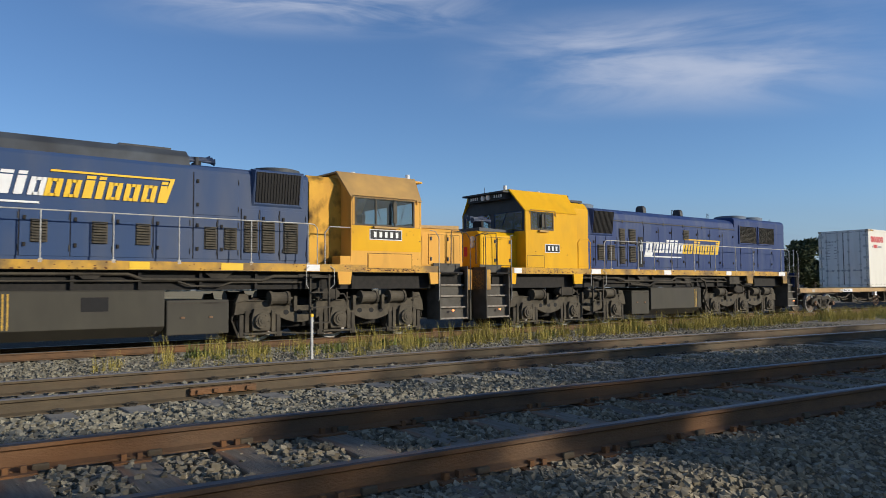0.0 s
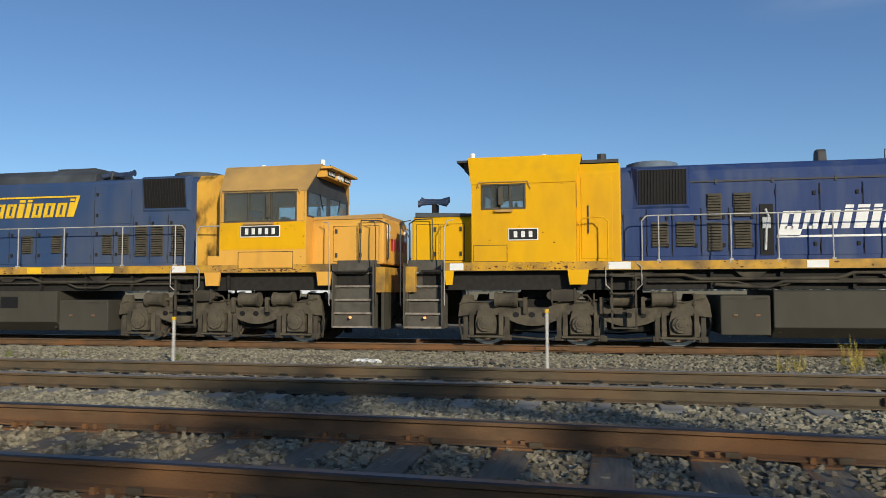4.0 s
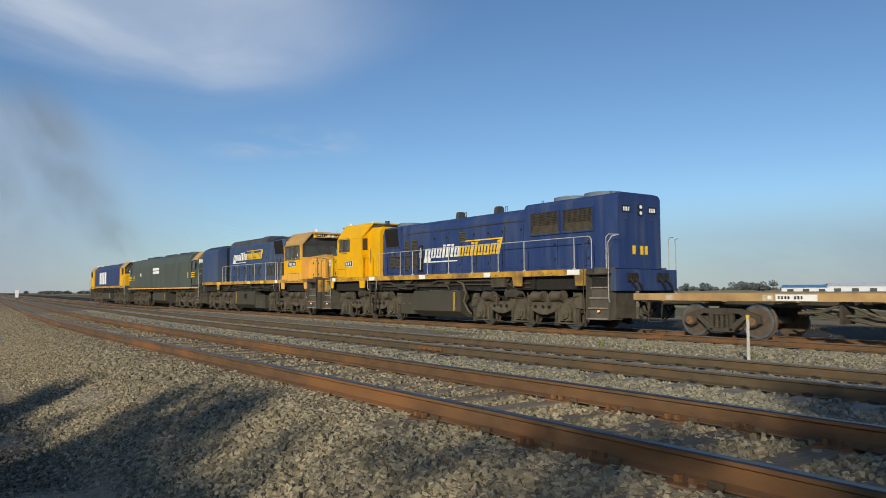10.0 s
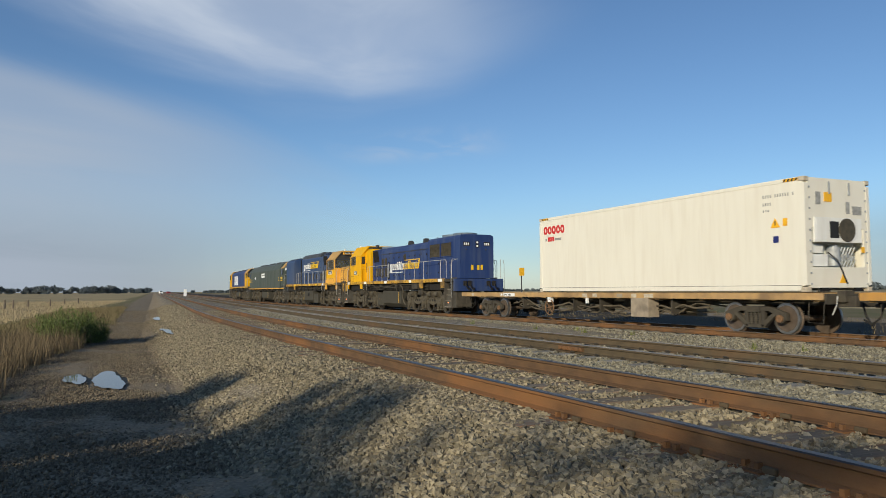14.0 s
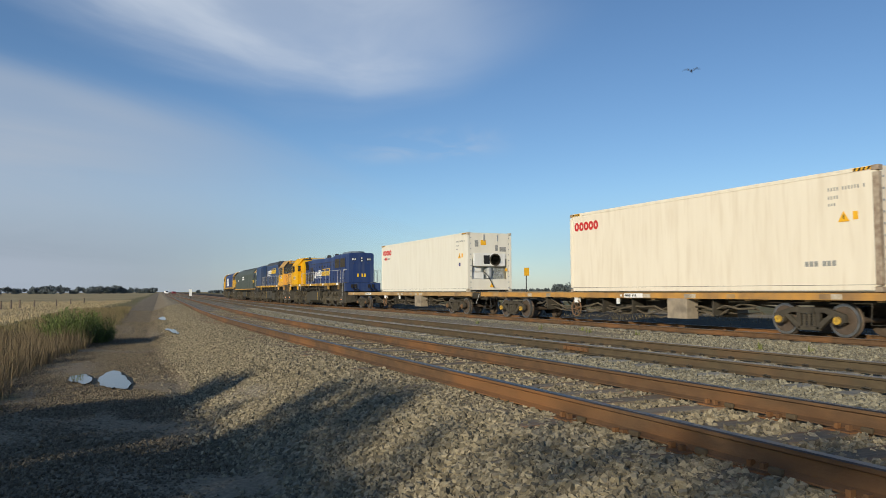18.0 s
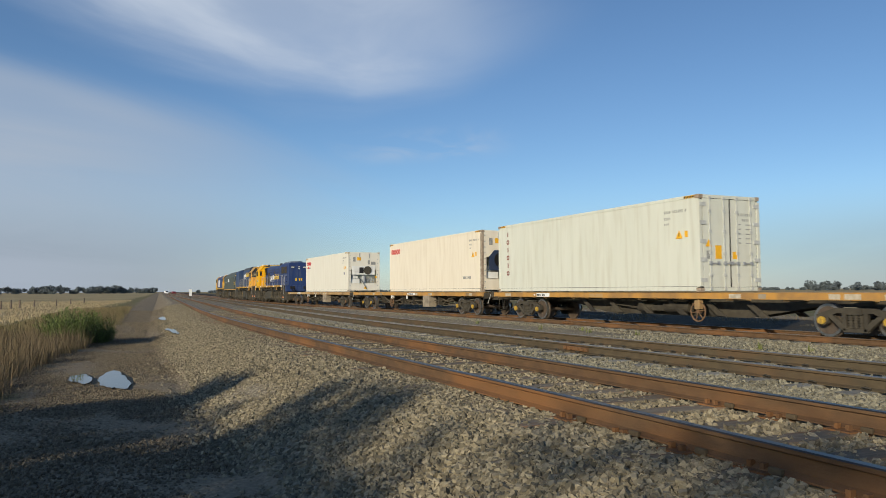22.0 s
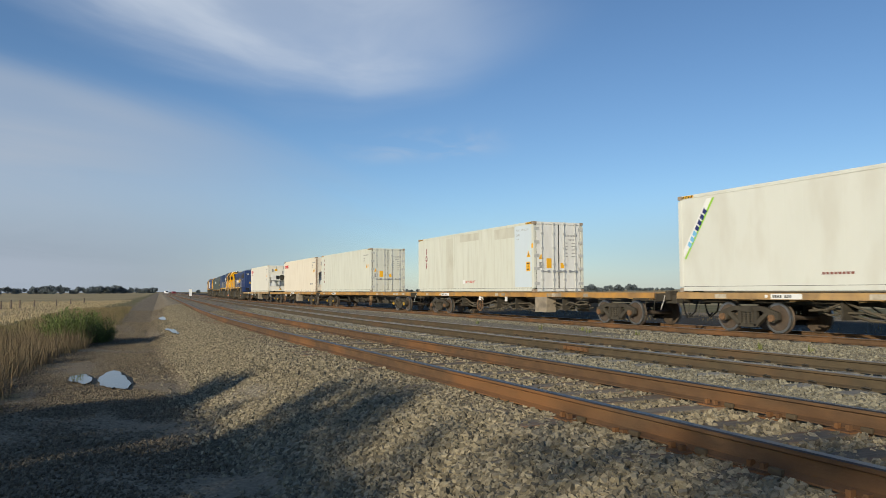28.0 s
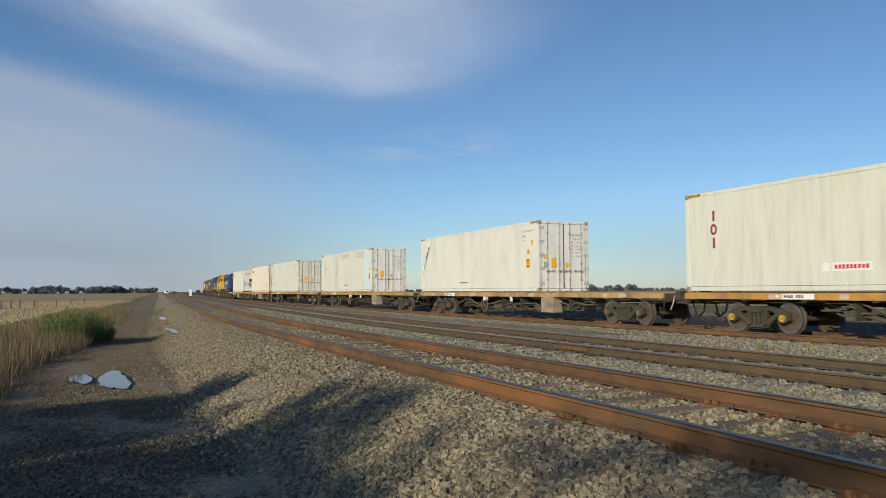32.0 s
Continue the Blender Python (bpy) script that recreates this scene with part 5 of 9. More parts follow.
def build_blue_loco():
    """Clean blue hood locomotive with a bright yellow cab, nose towards the front of the train."""
    p = thing("locomotive", "bright blue diesel locomotive with yellow cab and side sill", "locomotive", "locomotives of the train")
    fl, s0 = 1, 13.7 - 22.5
    underframe(p, fl, s0, 0.3, 17.5, 1.47)
    sill_strip(p, fl, s0, 0.85, 16.6, 1.47, ((0.95, 1.25, "white"), (4.3, 4.75, "white"), (8.1, 8.5, "white"), (12.0, 12.35, "white"), (15.9, 16.4, "white")))
    for a, b in ((0.86, 1.0), (3.5, 3.86), (13.5, 13.88), (16.24, 16.6)):
        skirt(p, fl, s0, a, b, 1.47, "yellow" if a < 5 else "sill")
    headstock(p, fl, s0, -0.1, "yellow")
    nose_unit(p, fl, s0, 1.45, "yellow", "red_decal")
    horns(p, fl, s0, 0.42, -0.5, 3.08)
    walled_cab(p, fl, s0, 1.43, 3.65, 1.62, 3.49, "yellow", "yellow", (1.68, 2.56, 2.96, 3.48 - 0.04))
    plate(p, fl, s0, 2.22, 2.86, 2.25, 2.51, -1.47, 3)
    plate(p, fl, s0, 2.22, 2.86, 2.25, 2.51, 1.47, 3)
    for s in (-1, 1):
        worn_edges(p, fl, s0, 1.46, 3.62, 1.64, 3.44, s * 1.47, 71 + s)
        worn_edges(p, fl, s0, 1.0, 16.5, 1.62, 1.78, s * 1.47, 73 + s, 130)
        seam_frame(p, fl, s0, 1.47, 2.2, 1.80, 2.16, s * 1.47)
    stairwell(p, fl, s0, -0.1, 0.78, 0.36, 1.79, 1.45)
    rc = Shape(fl, s0)
    rc.prism_x([(-1.12, 1.78), (-1.12, 3.72), (-0.95, 3.92), (0.95, 3.92), (1.12, 3.72), (1.12, 1.78)], 3.64, 4.58)
    r = part("cab_rear", rc, M["yellow"], p, bevel=0.03)
    for s in (-1, 1):
        d = Shape(fl, s0)
        a, b = sorted((s * 1.12, s * 1.132))
        d.box(3.75, 4.4, a, b, 1.86, 3.6)
        dd = part("cab_door", d, M["yellow"], r, bevel=0.01)
        g = Shape(fl, s0)
        g.box(3.655, 3.662, s * 1.3 - 0.12, s * 1.3 + 0.12, 2.95, 3.45)
        part("rear_window", g, M["dark_glass"], r)
        hb = Shape(fl, s0)
        hb.cyl((3.9, s * 1.16, 2.4), (3.9, s * 1.16, 3.0), 0.012, 6)
        part("door_handle", hb, M["dark"], r)
    ro = Shape(fl, s0)
    ro.box(3.6, 4.55, -0.9, 0.9, 3.95, 4.02)
    ro.cyl((4.2, -0.5, 4.02), (4.2, -0.5, 4.2), 0.1, 10)
    part("roof_hatch", ro, M["dark"], p)
    prof = [(-0.95, 1.78), (-0.95, 3.52), (-0.9, 3.70), (-0.78, 3.82), (-0.55, 3.88), (0.55, 3.88), (0.78, 3.82), (0.9, 3.70), (0.95, 3.52), (0.95, 1.78)]
    h = Shape(fl, s0)
    h.prism_x(prof, 4.58, 17.4)
    hood = part("hood", h, M["blue"], p, bevel=0.015)
    bmp = Shape(fl, s0)
    bmp.prism_x([(-0.953, 3.4), (-0.953, 3.82), (-0.91, 3.91), (-0.82, 3.96), (-0.6, 3.98), (0.6, 3.98), (0.82, 3.96), (0.91, 3.91), (0.953, 3.82), (0.953, 3.4)], 13.5, 17.403)
    part("radiator_roof", bmp, M["blue"], hood, bevel=0.02)
    for s in (-1, 1):
        lg = Shape(fl, s0)
        a, b = sorted((s * 0.95, s * 0.975))
        lg.box(5.9, 13.5, a, b, 3.44, 3.47)
        for q in (6.5, 7.6, 8.8, 10.0, 11.2, 12.4):
            lg.box(q, q + 0.05, a, b, 3.40, 3.50)
        part("roof_ledge", lg, M["dark"], hood)
    radiator_intake(p, fl, s0, 4.92, 5.95, 2.96, 3.72, 0.95, "blue", "rubber_shade")
    for s in (-1, 1):
        for a, b, z0, z1 in ((5.2, 5.55, 2.1, 2.62), (5.7, 6.08, 2.1, 2.62), (6.33, 6.62, 2.0, 2.6), (6.33, 6.62, 2.66, 3.2), (6.85, 7.2, 2.05, 2.62), (6.85, 7.2, 2.7, 3.2), (10.0, 10.35, 2.95, 3.3)):
            louvre(p, a, b, z0, z1, s * 0.966, fl, s0)
        # black sheet on the hood paints the dark inside of an open door
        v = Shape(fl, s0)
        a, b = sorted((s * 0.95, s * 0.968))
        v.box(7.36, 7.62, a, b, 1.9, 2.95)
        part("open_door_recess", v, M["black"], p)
        e = Shape(fl, s0)
        y = s * 0.98
        e.tube([(7.45, y, 2.0), (7.47, y, 2.4), (7.52, y, 2.7), (7.46, y, 2.85)], 0.03, 7)
        e.box(7.40, 7.56, y - 0.02, y + 0.02, 2.45, 2.68)
        part("filter_pipe", e, M["machine"], p)
        for a, b in ((13.83, 15.1), (15.28, 16.5)):
            f = Shape(fl, s0)
            y0, y1 = sorted((s * 0.955, s * 0.972))
            f.box(a, b, y0, y1, 2.95, 3.62)
            gr = part("radiator_grille", f, M["black"], p)
            k = Shape(fl, s0)
            y0, y1 = sorted((s * 0.972, s * 0.99))
            for i in range(25):
                x = a + (b - a) * i / 24
                k.box(x - 0.004, x + 0.004, y0, y1, 2.95, 3.62)
            for i in range(14):
                z = 2.95 + 0.67 * i / 13
                k.box(a, b, y0, y1, z - 0.004, z + 0.004)
            tagged(part("grille_mesh", k, M["grille"], gr), kind="stuff")
            for r in ((a - 0.04, b + 0.04, 3.62, 3.66), (a - 0.04, b + 0.04, 2.91, 2.95), (a - 0.04, a, 2.95, 3.62), (b, b + 0.04, 2.95, 3.62)):
                k = Shape(fl, s0)
                k.box(r[0], r[1], min(s * 0.955, s * 0.998), max(s * 0.955, s * 0.998), r[2], r[3])
                part("grille_frame", k, M["blue"], gr)
            # paler patch low on the grille: dust together with painted sunlight
            k = Shape(fl, s0)
            k.loft([(a, s * 0.972, 2.95), (b, s * 0.972, 2.95), (b, s * 0.974, 2.95), (a, s * 0.974, 2.95)],
                   [(a + 0.12, s * 0.972, 3.22), (b - 0.12, s * 0.972, 3.22), (b - 0.12, s * 0.974, 3.22), (a + 0.12, s * 0.974, 3.22)])
            part("dusty_shutter", k, M["grille"], gr)
    spans = [(4.62, 5.1), (5.1, 5.62), (5.62, 6.2), (6.2, 6.75), (6.75, 7.3), (7.66, 8.5), (8.5, 9.3), (9.3, 10.1), (10.1, 10.95), (10.95, 11.75), (11.75, 12.5), (12.6, 13.45)]
    door_panels(p, fl, s0, spans[5:], 1.9, 3.36, 0.95, "blue")
    door_panels(p, fl, s0, spans[:5], 1.9, 2.9, 0.95, "blue")
    door_panels(p, fl, s0, ((13.9, 15.0), (15.2, 16.4)), 1.9, 2.8, 0.95, "blue")
    operator_mark(p, fl, s0, 21.37 - 22.5, 23.62 - 22.5, 26.1 - 22.5, 2.34, 0.60, -0.968)
    fan(p, fl, s0, 5.3, 0.0, 3.86, 0.55, "fan")
    for q in (14.8, 16.1):
        fan(p, fl, s0, q, 0.0, 3.97, 0.62, "fan")
    for q in (8.8, 11.1):
        st = Shape(fl, s0)
        st.prism_x([(-0.2, 3.86), (-0.16, 4.14), (-0.1, 4.2), (0.1, 4.2), (0.16, 4.14), (0.2, 3.86)], q - 0.09, q + 0.09)
        part("exhaust_pipe", st, M["dark"], p, bevel=0.02)
    lf = Shape(fl, s0)
    for q in (9.9, 12.2, 14.0, 16.9):
        lf.tube([(q - 0.04, -0.6, 3.86), (q - 0.04, -0.6, 4.06), (q + 0.04, -0.6, 4.06), (q + 0.04, -0.6, 3.86)], 0.012)
    part("lifting_eyes", lf, M["dark"], p)
    hood_rails(p, fl, s0, [6.71 - 1.4, 6.71, 7.6, 8.6, 9.96, 11.33, 12.73, 14.0, 16.17], 1.79, 2.72, 1.47, 4.98, 16.85)
    handrail(p, [(3.72, -1.44, 1.79), (3.72, -1.44, 2.6), (3.8, -1.44, 2.7), (4.2, -1.44, 2.72), (4.3, -1.44, 2.62), (4.3, -1.44, 1.79)], 0.016, "yellow", fl, s0)
    ladder(p, 4.36, 4.84, 0.38, 1.55, -1.46, fl, s0)
    ladder(p, 4.36, 4.84, 0.38, 1.55, 1.46, fl, s0)
    equipment_box(p, fl, s0, 6.5, 7.45, 0.28, 1.08, 1.30)
    fuel_tank(p, fl, s0, 7.5, 10.5, 0.22, 1.18)
    gp = Shape(fl, s0)
    gp.tube([(6.4, -1.35, 1.30), (7.4, -1.36, 1.24), (7.7, -1.36, 1.36), (9.8, -1.36, 1.34), (9.9, -1.36, 1.2)], 0.035, 7)
    part("fuel_pipe", gp, M["dirt"], p, smooth=True)
    gp = Shape(fl, s0)
    gp.tube([(10.4, -1.36, 1.5), (10.7, -1.36, 1.42), (10.85, -1.34, 1.1), (10.7, -1.32, 0.8), (10.9, -1.3, 0.5), (11.1, -1.28, 0.35)], 0.04, 8)
    part("drain_hose", gp, M["axle_dust"], p, smooth=True)
    gp = Shape(fl, s0)
    gp.box(12.3, 13.0, -1.42, -1.1, 1.28, 1.58)
    part("relay_box", gp, M["dirt"], p, bevel=0.02)
    loco_bogie(p, [1.68 + s0, 3.71 + s0, 5.72 + s0])
    loco_bogie(p, [11.53 + s0, 13.54 + s0, 15.56 + s0])
    stairwell(p, fl, s0, 16.62, 17.46, 0.34, 1.75, 1.45)
    headstock_rear(p, fl, s0, 17.64, "blue")
    for y in (-0.34, 0.0, 0.2):
        rb = Shape(fl, s0)
        rb.box(17.404, 17.412, y, y + 0.13, 2.20, 2.45)
        part("rear_bar", rb, M["yellow_decal"], p)
    for y0 in (-0.72, 0.42):
        rb = Shape(fl, s0)
        rb.box(17.404, 17.410, y0 - 0.04, y0 + 0.32, 3.40, 3.60)
        nb = part("rear_number_box", rb, M["rubber_shade"], p)
        for i in range(3):
            rb = Shape(fl, s0)
            rb.box(17.410, 17.414, y0 + i * 0.1, y0 + i * 0.1 + 0.065, 3.44, 3.56)
            part("number_bar", rb, M["white"], nb)
    for z in (3.40, 3.58):
        rl = Shape(fl, s0)
        rl.cyl((17.40, 0.0, z), (17.45, 0.0, z), 0.085, 14)
        hs = part("headlight_rim", rl, M["rubber_shade"], p)
        rl = Shape(fl, s0)
        rl.cyl((17.45, 0.0, z), (17.456, 0.0, z), 0.055, 14)
        part("rear_headlight", rl, M["lens"], hs)
    ml = Shape(fl, s0)
    for y in (-0.6, 0.5):
        ml.cyl((17.4, y, 3.22), (17.43, y, 3.22), 0.04, 8)
    part("rear_marker", ml, M["dark"], p)
    return p


def build_faded_loco():
    """Faded blue hood locomotive with an orange-yellow cab, nose towards the rear of the train."""
    p = thing("locomotive", "faded blue diesel locomotive with sooty orange-yellow cab", "locomotive", "locomotives of the train")
    fl, s0 = -1, 13.05 - 4.45
    underframe(p, fl, s0, 0.3, 17.0, 1.47)
    sill_strip(p, fl, s0, 1.15, 17.15, 1.47, ((4.7, 5.05, "white"), (6.6, 7.1, "yellow_decal"), (8.6, 9.0, "yellow_decal"), (13.6, 14.1, "yellow_decal")))
    for a, b in ((1.14, 1.42), (3.86, 4.18), (13.9, 14.2)):
        skirt(p, fl, s0, a, b, 1.47, "orange" if a < 5 else "sill")
    headstock(p, fl, s0, -0.1, "orange")
    nose_unit(p, fl, s0, 1.74, "orange", "red_decal")
    walled_cab(p, fl, s0, 1.72, 3.85, 1.62, 3.48, "orange", "tan_roof", (1.98, 3.70, 2.81, 3.44))
    for s in (-1, 1):
        lw = Shape(fl, s0)
        a, b = sorted((s * 1.47, s * 1.482))
        lw.box(2.05, 3.35, a, b, 1.72, 2.06)
        part("access_panel", lw, M["orange"], p, bevel=0.006)
        lw = Shape(fl, s0)
        a, b = sorted((s * 1.47, s * 1.474))
        lw.box(1.74, 3.83, a, b, 2.14, 2.76)
        part("repainted_panel", lw, M["yellow"], p)
        bx = Shape(fl, s0)
        a, b = sorted((s * 1.47, s * 1.05))
        bx.box(3.85, 4.15, a, b, 1.62, 2.0)
        part("battery_box", bx, M["orange"], p, bevel=0.015)
    plate(p, fl, s0, 2.34, 3.32, 2.42, 2.69, -1.47, 5)
    plate(p, fl, s0, 2.34, 3.32, 2.42, 2.69, 1.47, 5)
    for s in (-1, 1):
        worn_edges(p, fl, s0, 1.76, 3.80, 1.64, 2.74, s * 1.474, 81 + s, 60)
        worn_edges(p, fl, s0, 1.2, 17.0, 1.62, 1.78, s * 1.47, 83 + s, 150)
        seam_frame(p, fl, s0, 2.02, 3.38, 1.69, 2.09, s * 1.47, 0.014)
        seam_frame(p, fl, s0, 1.76, 3.82, 2.77, 3.47, s * 1.47, 0.008)
    stairwell(p, fl, s0, 0.12, 1.1, 0.36, 1.80, 1.45)
    rc = Shape(fl, s0)
    rc.prism_x([(-0.98, 1.78), (-0.98, 3.8), (-0.8, 4.0), (0.8, 4.0), (0.98, 3.8), (0.98, 1.78)], 3.84, 4.74)
    part("cab_rear", rc, M["soot_shade_orange"], p, "cab rear wall blackened with exhaust soot and painted shade", bevel=0.02)
    hb = Shape(fl, s0)
    hb.tube([(3.8, -1.44, 2.7), (4.4, -1.4, 2.7), (4.5, -1.35, 2.55), (4.5, -1.35, 1.8)], 0.016)
    part("handrail", hb, M["rail_white"], p)
    prof = [(-0.95, 1.78), (-0.95, 3.86), (-0.9, 3.94), (-0.7, 4.0), (0.7, 4.0), (0.9, 3.94), (0.95, 3.86), (0.95, 1.78)]
    h = Shape(fl, s0)
    h.prism_x(prof, 4.74, 13.45)
    hood = part("hood", h, M["blue_old"], p, bevel=0.015)
    du = Shape(fl, s0)
    du.prism_x([(-0.90, 3.92), (-0.84, 4.14), (-0.62, 4.30), (0.62, 4.30), (0.84, 4.14), (0.90, 3.92)], 7.6, 13.45)
    part("roof_duct", du, M["roofgrey"], hood, "dark grey sooty roof duct", bevel=0.03)
    dc = Shape(fl, s0)
    dc.box(7.9, 9.0, -0.5, 0.5, 4.29, 4.36)
    dc.cyl((7.35, -0.55, 4.0), (7.35, -0.55, 4.2), 0.06, 10)
    part("roof_fittings", dc, M["dark"], p)
    horns(p, fl, s0, 7.3, -0.4, 4.02)
    radiator_intake(p, fl, s0, 4.98, 6.15, 3.18, 3.92, 0.95, "blue_old", "rubber_shade")
    fan(p, fl, s0, 5.2, 0.0, 4.0, 0.62, "roofgrey")
    for s in (-1, 1):
        for a, b, z0, z1 in ((5.02, 5.4, 2.05, 2.8), (5.62, 5.95, 2.05, 2.8), (6.05, 6.38, 2.05, 2.8), (6.55, 6.85, 2.1, 2.6), (7.02, 7.3, 2.1, 2.6), (8.45, 8.75, 2.15, 2.6), (9.3, 9.6, 2.15, 2.6), (10.4, 10.7, 2.15, 2.6), (11.6, 11.9, 2.15, 2.6)):
            louvre(p, a, b, z0, z1, s * 0.966, fl, s0)
    door_panels(p, fl, s0, ((4.8, 5.5), (5.5, 6.0), (6.0, 6.45)), 1.88, 3.05, 0.95, "blue_old")
    door_panels(p, fl, s0, ((6.5, 7.0), (7.0, 7.55), (7.6, 8.4), (8.4, 9.2), (9.2, 10.0), (10.0, 10.9), (10.9, 11.8), (11.8, 12.6), (12.6, 13.4)), 1.88, 2.82, 0.95, "blue_old")
    door_panels(p, fl, s0, ((6.5, 7.55),), 2.86, 3.8, 0.95, "blue_old")
    operator_mark(p, fl, s0, 0.28 - 4.45, 2.55 - 4.45, 5.08 - 4.45, 2.98, 0.58, -0.968)
    # solid black block: shade of the gap between hood and radiator house, as colour
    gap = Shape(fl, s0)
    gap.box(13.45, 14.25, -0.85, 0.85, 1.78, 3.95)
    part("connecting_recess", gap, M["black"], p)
    bx = Shape(fl, s0)
    bx.prism_x([(-1.45, 1.60), (-1.45, 3.72), (-1.3, 3.92), (-1.0, 4.03), (1.0, 4.03), (1.3, 3.92), (1.45, 3.72), (1.45, 1.60)], 14.25, 17.2)
    b = part("radiator_house", bx, M["blue_old"], p, bevel=0.03)
    rt = Shape(fl, s0)
    rt.prism_x([(-1.2, 3.98), (-0.9, 4.10), (0.9, 4.10), (1.2, 3.98)], 14.3, 17.15)
    part("radiator_roof", rt, M["roofgrey"], b)
    hood_rails(p, fl, s0, [5.0, 6.4, 8.0, 9.3, 10.6, 11.8, 12.7], 1.79, 2.74, 1.47, 4.75, 13.3)
    ladder(p, 4.45, 4.95, 0.38, 1.55, -1.46, fl, s0)
    ladder(p, 4.45, 4.95, 0.38, 1.55, 1.46, fl, s0)
    equipment_box(p, fl, s0, 6.85, 8.2, 0.24, 0.98, 1.30)
    fuel_tank(p, fl, s0, 8.25, 11.5, 0.22, 1.2, True)
    loco_bogie(p, [s0 - 6.0, s0 - 4.05, s0 - 2.0])
    loco_bogie(p, [s0 - 16.05, s0 - 14.1, s0 - 12.1])
    headstock_rear(p, fl, s0, 17.3, "dark")
    return p


def build_green_loco():
    """Dark green full-width locomotive, cab with yellow stripes at the rear end."""
    p = thing("locomotive", "weathered dark green diesel locomotive with cream-striped cab", "locomotive", "locomotives of the train")
    L = 20.6
    h = L / 2
    w = 1.46
    underframe(p, 1, -h, 0.4, L - 0.4, 1.46)
    prof = [(-w, 1.42), (-w, 3.30), (-w + 0.28, 3.78), (-0.75, 3.98), (0.75, 3.98), (w - 0.28, 3.78), (w, 3.30), (w, 1.42)]
    body = Shape()
    body.prism_x(prof, -h + 2.3, h - 2.5)
    b = part("body", body, M["green"], p, bevel=0.03)
    for s in (-1, 1):
        c = Shape()
        # sloped cab front with raked windscreen
        x0 = s * (h - 2.5)
        x1, x2, x3 = s * (h - 0.45), s * (h - 0.25), s * (h - 0.9)
        yy = [(-w, 1.42), (-w, 2.85), (-w + 0.1, 3.35), (-0.9, 3.9), (0.9, 3.9), (w - 0.1, 3.35), (w, 2.85), (w, 1.42)]
        xe = [x2, x1, x3, x3, x3, x3, x1, x2]
        c.loft([(x0, y, z) for y, z in yy], [(x, y * (0.92 if abs(x) > h - 0.6 else 0.97), z) for x, (y, z) in zip(xe, yy)])
        part("cab", c, M["green"], p, bevel=0.03)
        for t in (-1, 1):
            g = Shape()
            ya, yb = sorted((t * w, t * (w + 0.008)))
            g.box(min(x0 + s * 1.05, x0 + s * 1.6), max(x0 + s * 1.05, x0 + s * 1.6), ya, yb, 2.75, 3.25)
            part("cab_side_window", g, M["dark_glass"], p)
        g = Shape()
        xa, xb = sorted((s * (h - 0.72), s * (h - 0.62)))
        g.box(xa, xb, -1.25, 1.25, 2.85, 3.4)
        part("windscreen", g, M["white" if s > 0 else "dark_glass"], p, "sunlit cream windscreen blind" if s > 0 else "")
        st = Shape()
        for t in (-1, 1):
            ya, yb = sorted((t * w, t * (w + 0.006)))
            for z in (2.18, 2.32, 2.46):
                st.box(min(x0 - s * 0.2, x0 + s * 1.6), max(x0 - s * 0.2, x0 + s * 1.6), ya, yb, z, z + 0.075)
        part("cab_stripe", st, M["yellow_decal"], p)
        rf = Shape()
        rf.prism_x([(-w + 0.05, 3.36), (-0.9, 3.93), (0.9, 3.93), (w - 0.05, 3.36)], min(x0 + s * 0.6, x3), max(x0 + s * 0.6, x3))
        part("cab_roof", rf, M["tan_roof" if s > 0 else "green"], p)
        nb = Shape()
        xa, xb = sorted((s * (h - 0.9), s * (h - 0.84)))
        nb.box(xa, xb, -0.5, 0.5, 3.62, 3.82)
        part("number_board", nb, M["black_decal"], p)
        dr = Shape()
        for t in (-1, 1):
            ya, yb = sorted((t * w, t * (w + 0.01)))
            dr.box(min(x0 + s * 0.1, x0 + s * 0.75), max(x0 + s * 0.1, x0 + s * 0.75), ya, yb, 1.5, 3.3)
        d = part("cab_door", dr, M["green"], p, bevel=0.005)
    sg = Shape()
    for i, z in enumerate((2.62, 2.88)):
        sg.box(-1.5, 0.3, -w - 0.020, -w - 0.012, z, z + 0.2)
    part("white_panel", sg, M["white"], p)
    sg = Shape()
    sg.box(-5.6, -5.2, -w - 0.020, -w - 0.012, 2.5, 2.75)
    part("white_plate", sg, M["white"], p)
    for a in range(8):
        for s in (-1, 1):
            pn = Shape()
            x = -h + 3.0 + a * 1.85
            ya, yb = sorted((s * w, s * (w + 0.012)))
            pn.box(x, x + 1.7, ya, yb, 1.55, 3.2)
            part("body_panel", pn, M["green"], b, bevel=0.005)
    for x, l in ((-6.0, 1.6), (-3.6, 1.2), (-0.5, 2.6), (3.4, 1.6)):
        rf = Shape()
        rf.box(x, x + l, -0.8, 0.8, 3.96, 4.08)
        part("roof_hatch", rf, M["roofgrey"], p, bevel=0.03)
    for x in (-4.9, 5.2):
        fan(p, 1, 0, x, 0.0, 3.97, 0.55)
    ss = Shape()
    for s in (-1, 1):
        ya, yb = sorted((s * (w + 0.004), s * (w - 0.05)))
        ss.box(-h + 0.4, h - 0.4, ya, yb, 1.42, 1.5)
    part("side_sill", ss, M["orange"], p)
    fuel_tank(p, 1, 0, -1.9, 1.9, 0.3, 1.15)
    loco_bogie(p, [-8.2, -6.35, -4.4])
    loco_bogie(p, [4.4, 6.35, 8.2])
    headstock(p, 1, -h, 0.1, "dark")
    headstock_rear(p, 1, 0, h - 0.15, "dark")
    stairwell(p, 1, 0, h - 0.95, h - 0.2, 0.4, 1.5, 1.42, False)
    return p


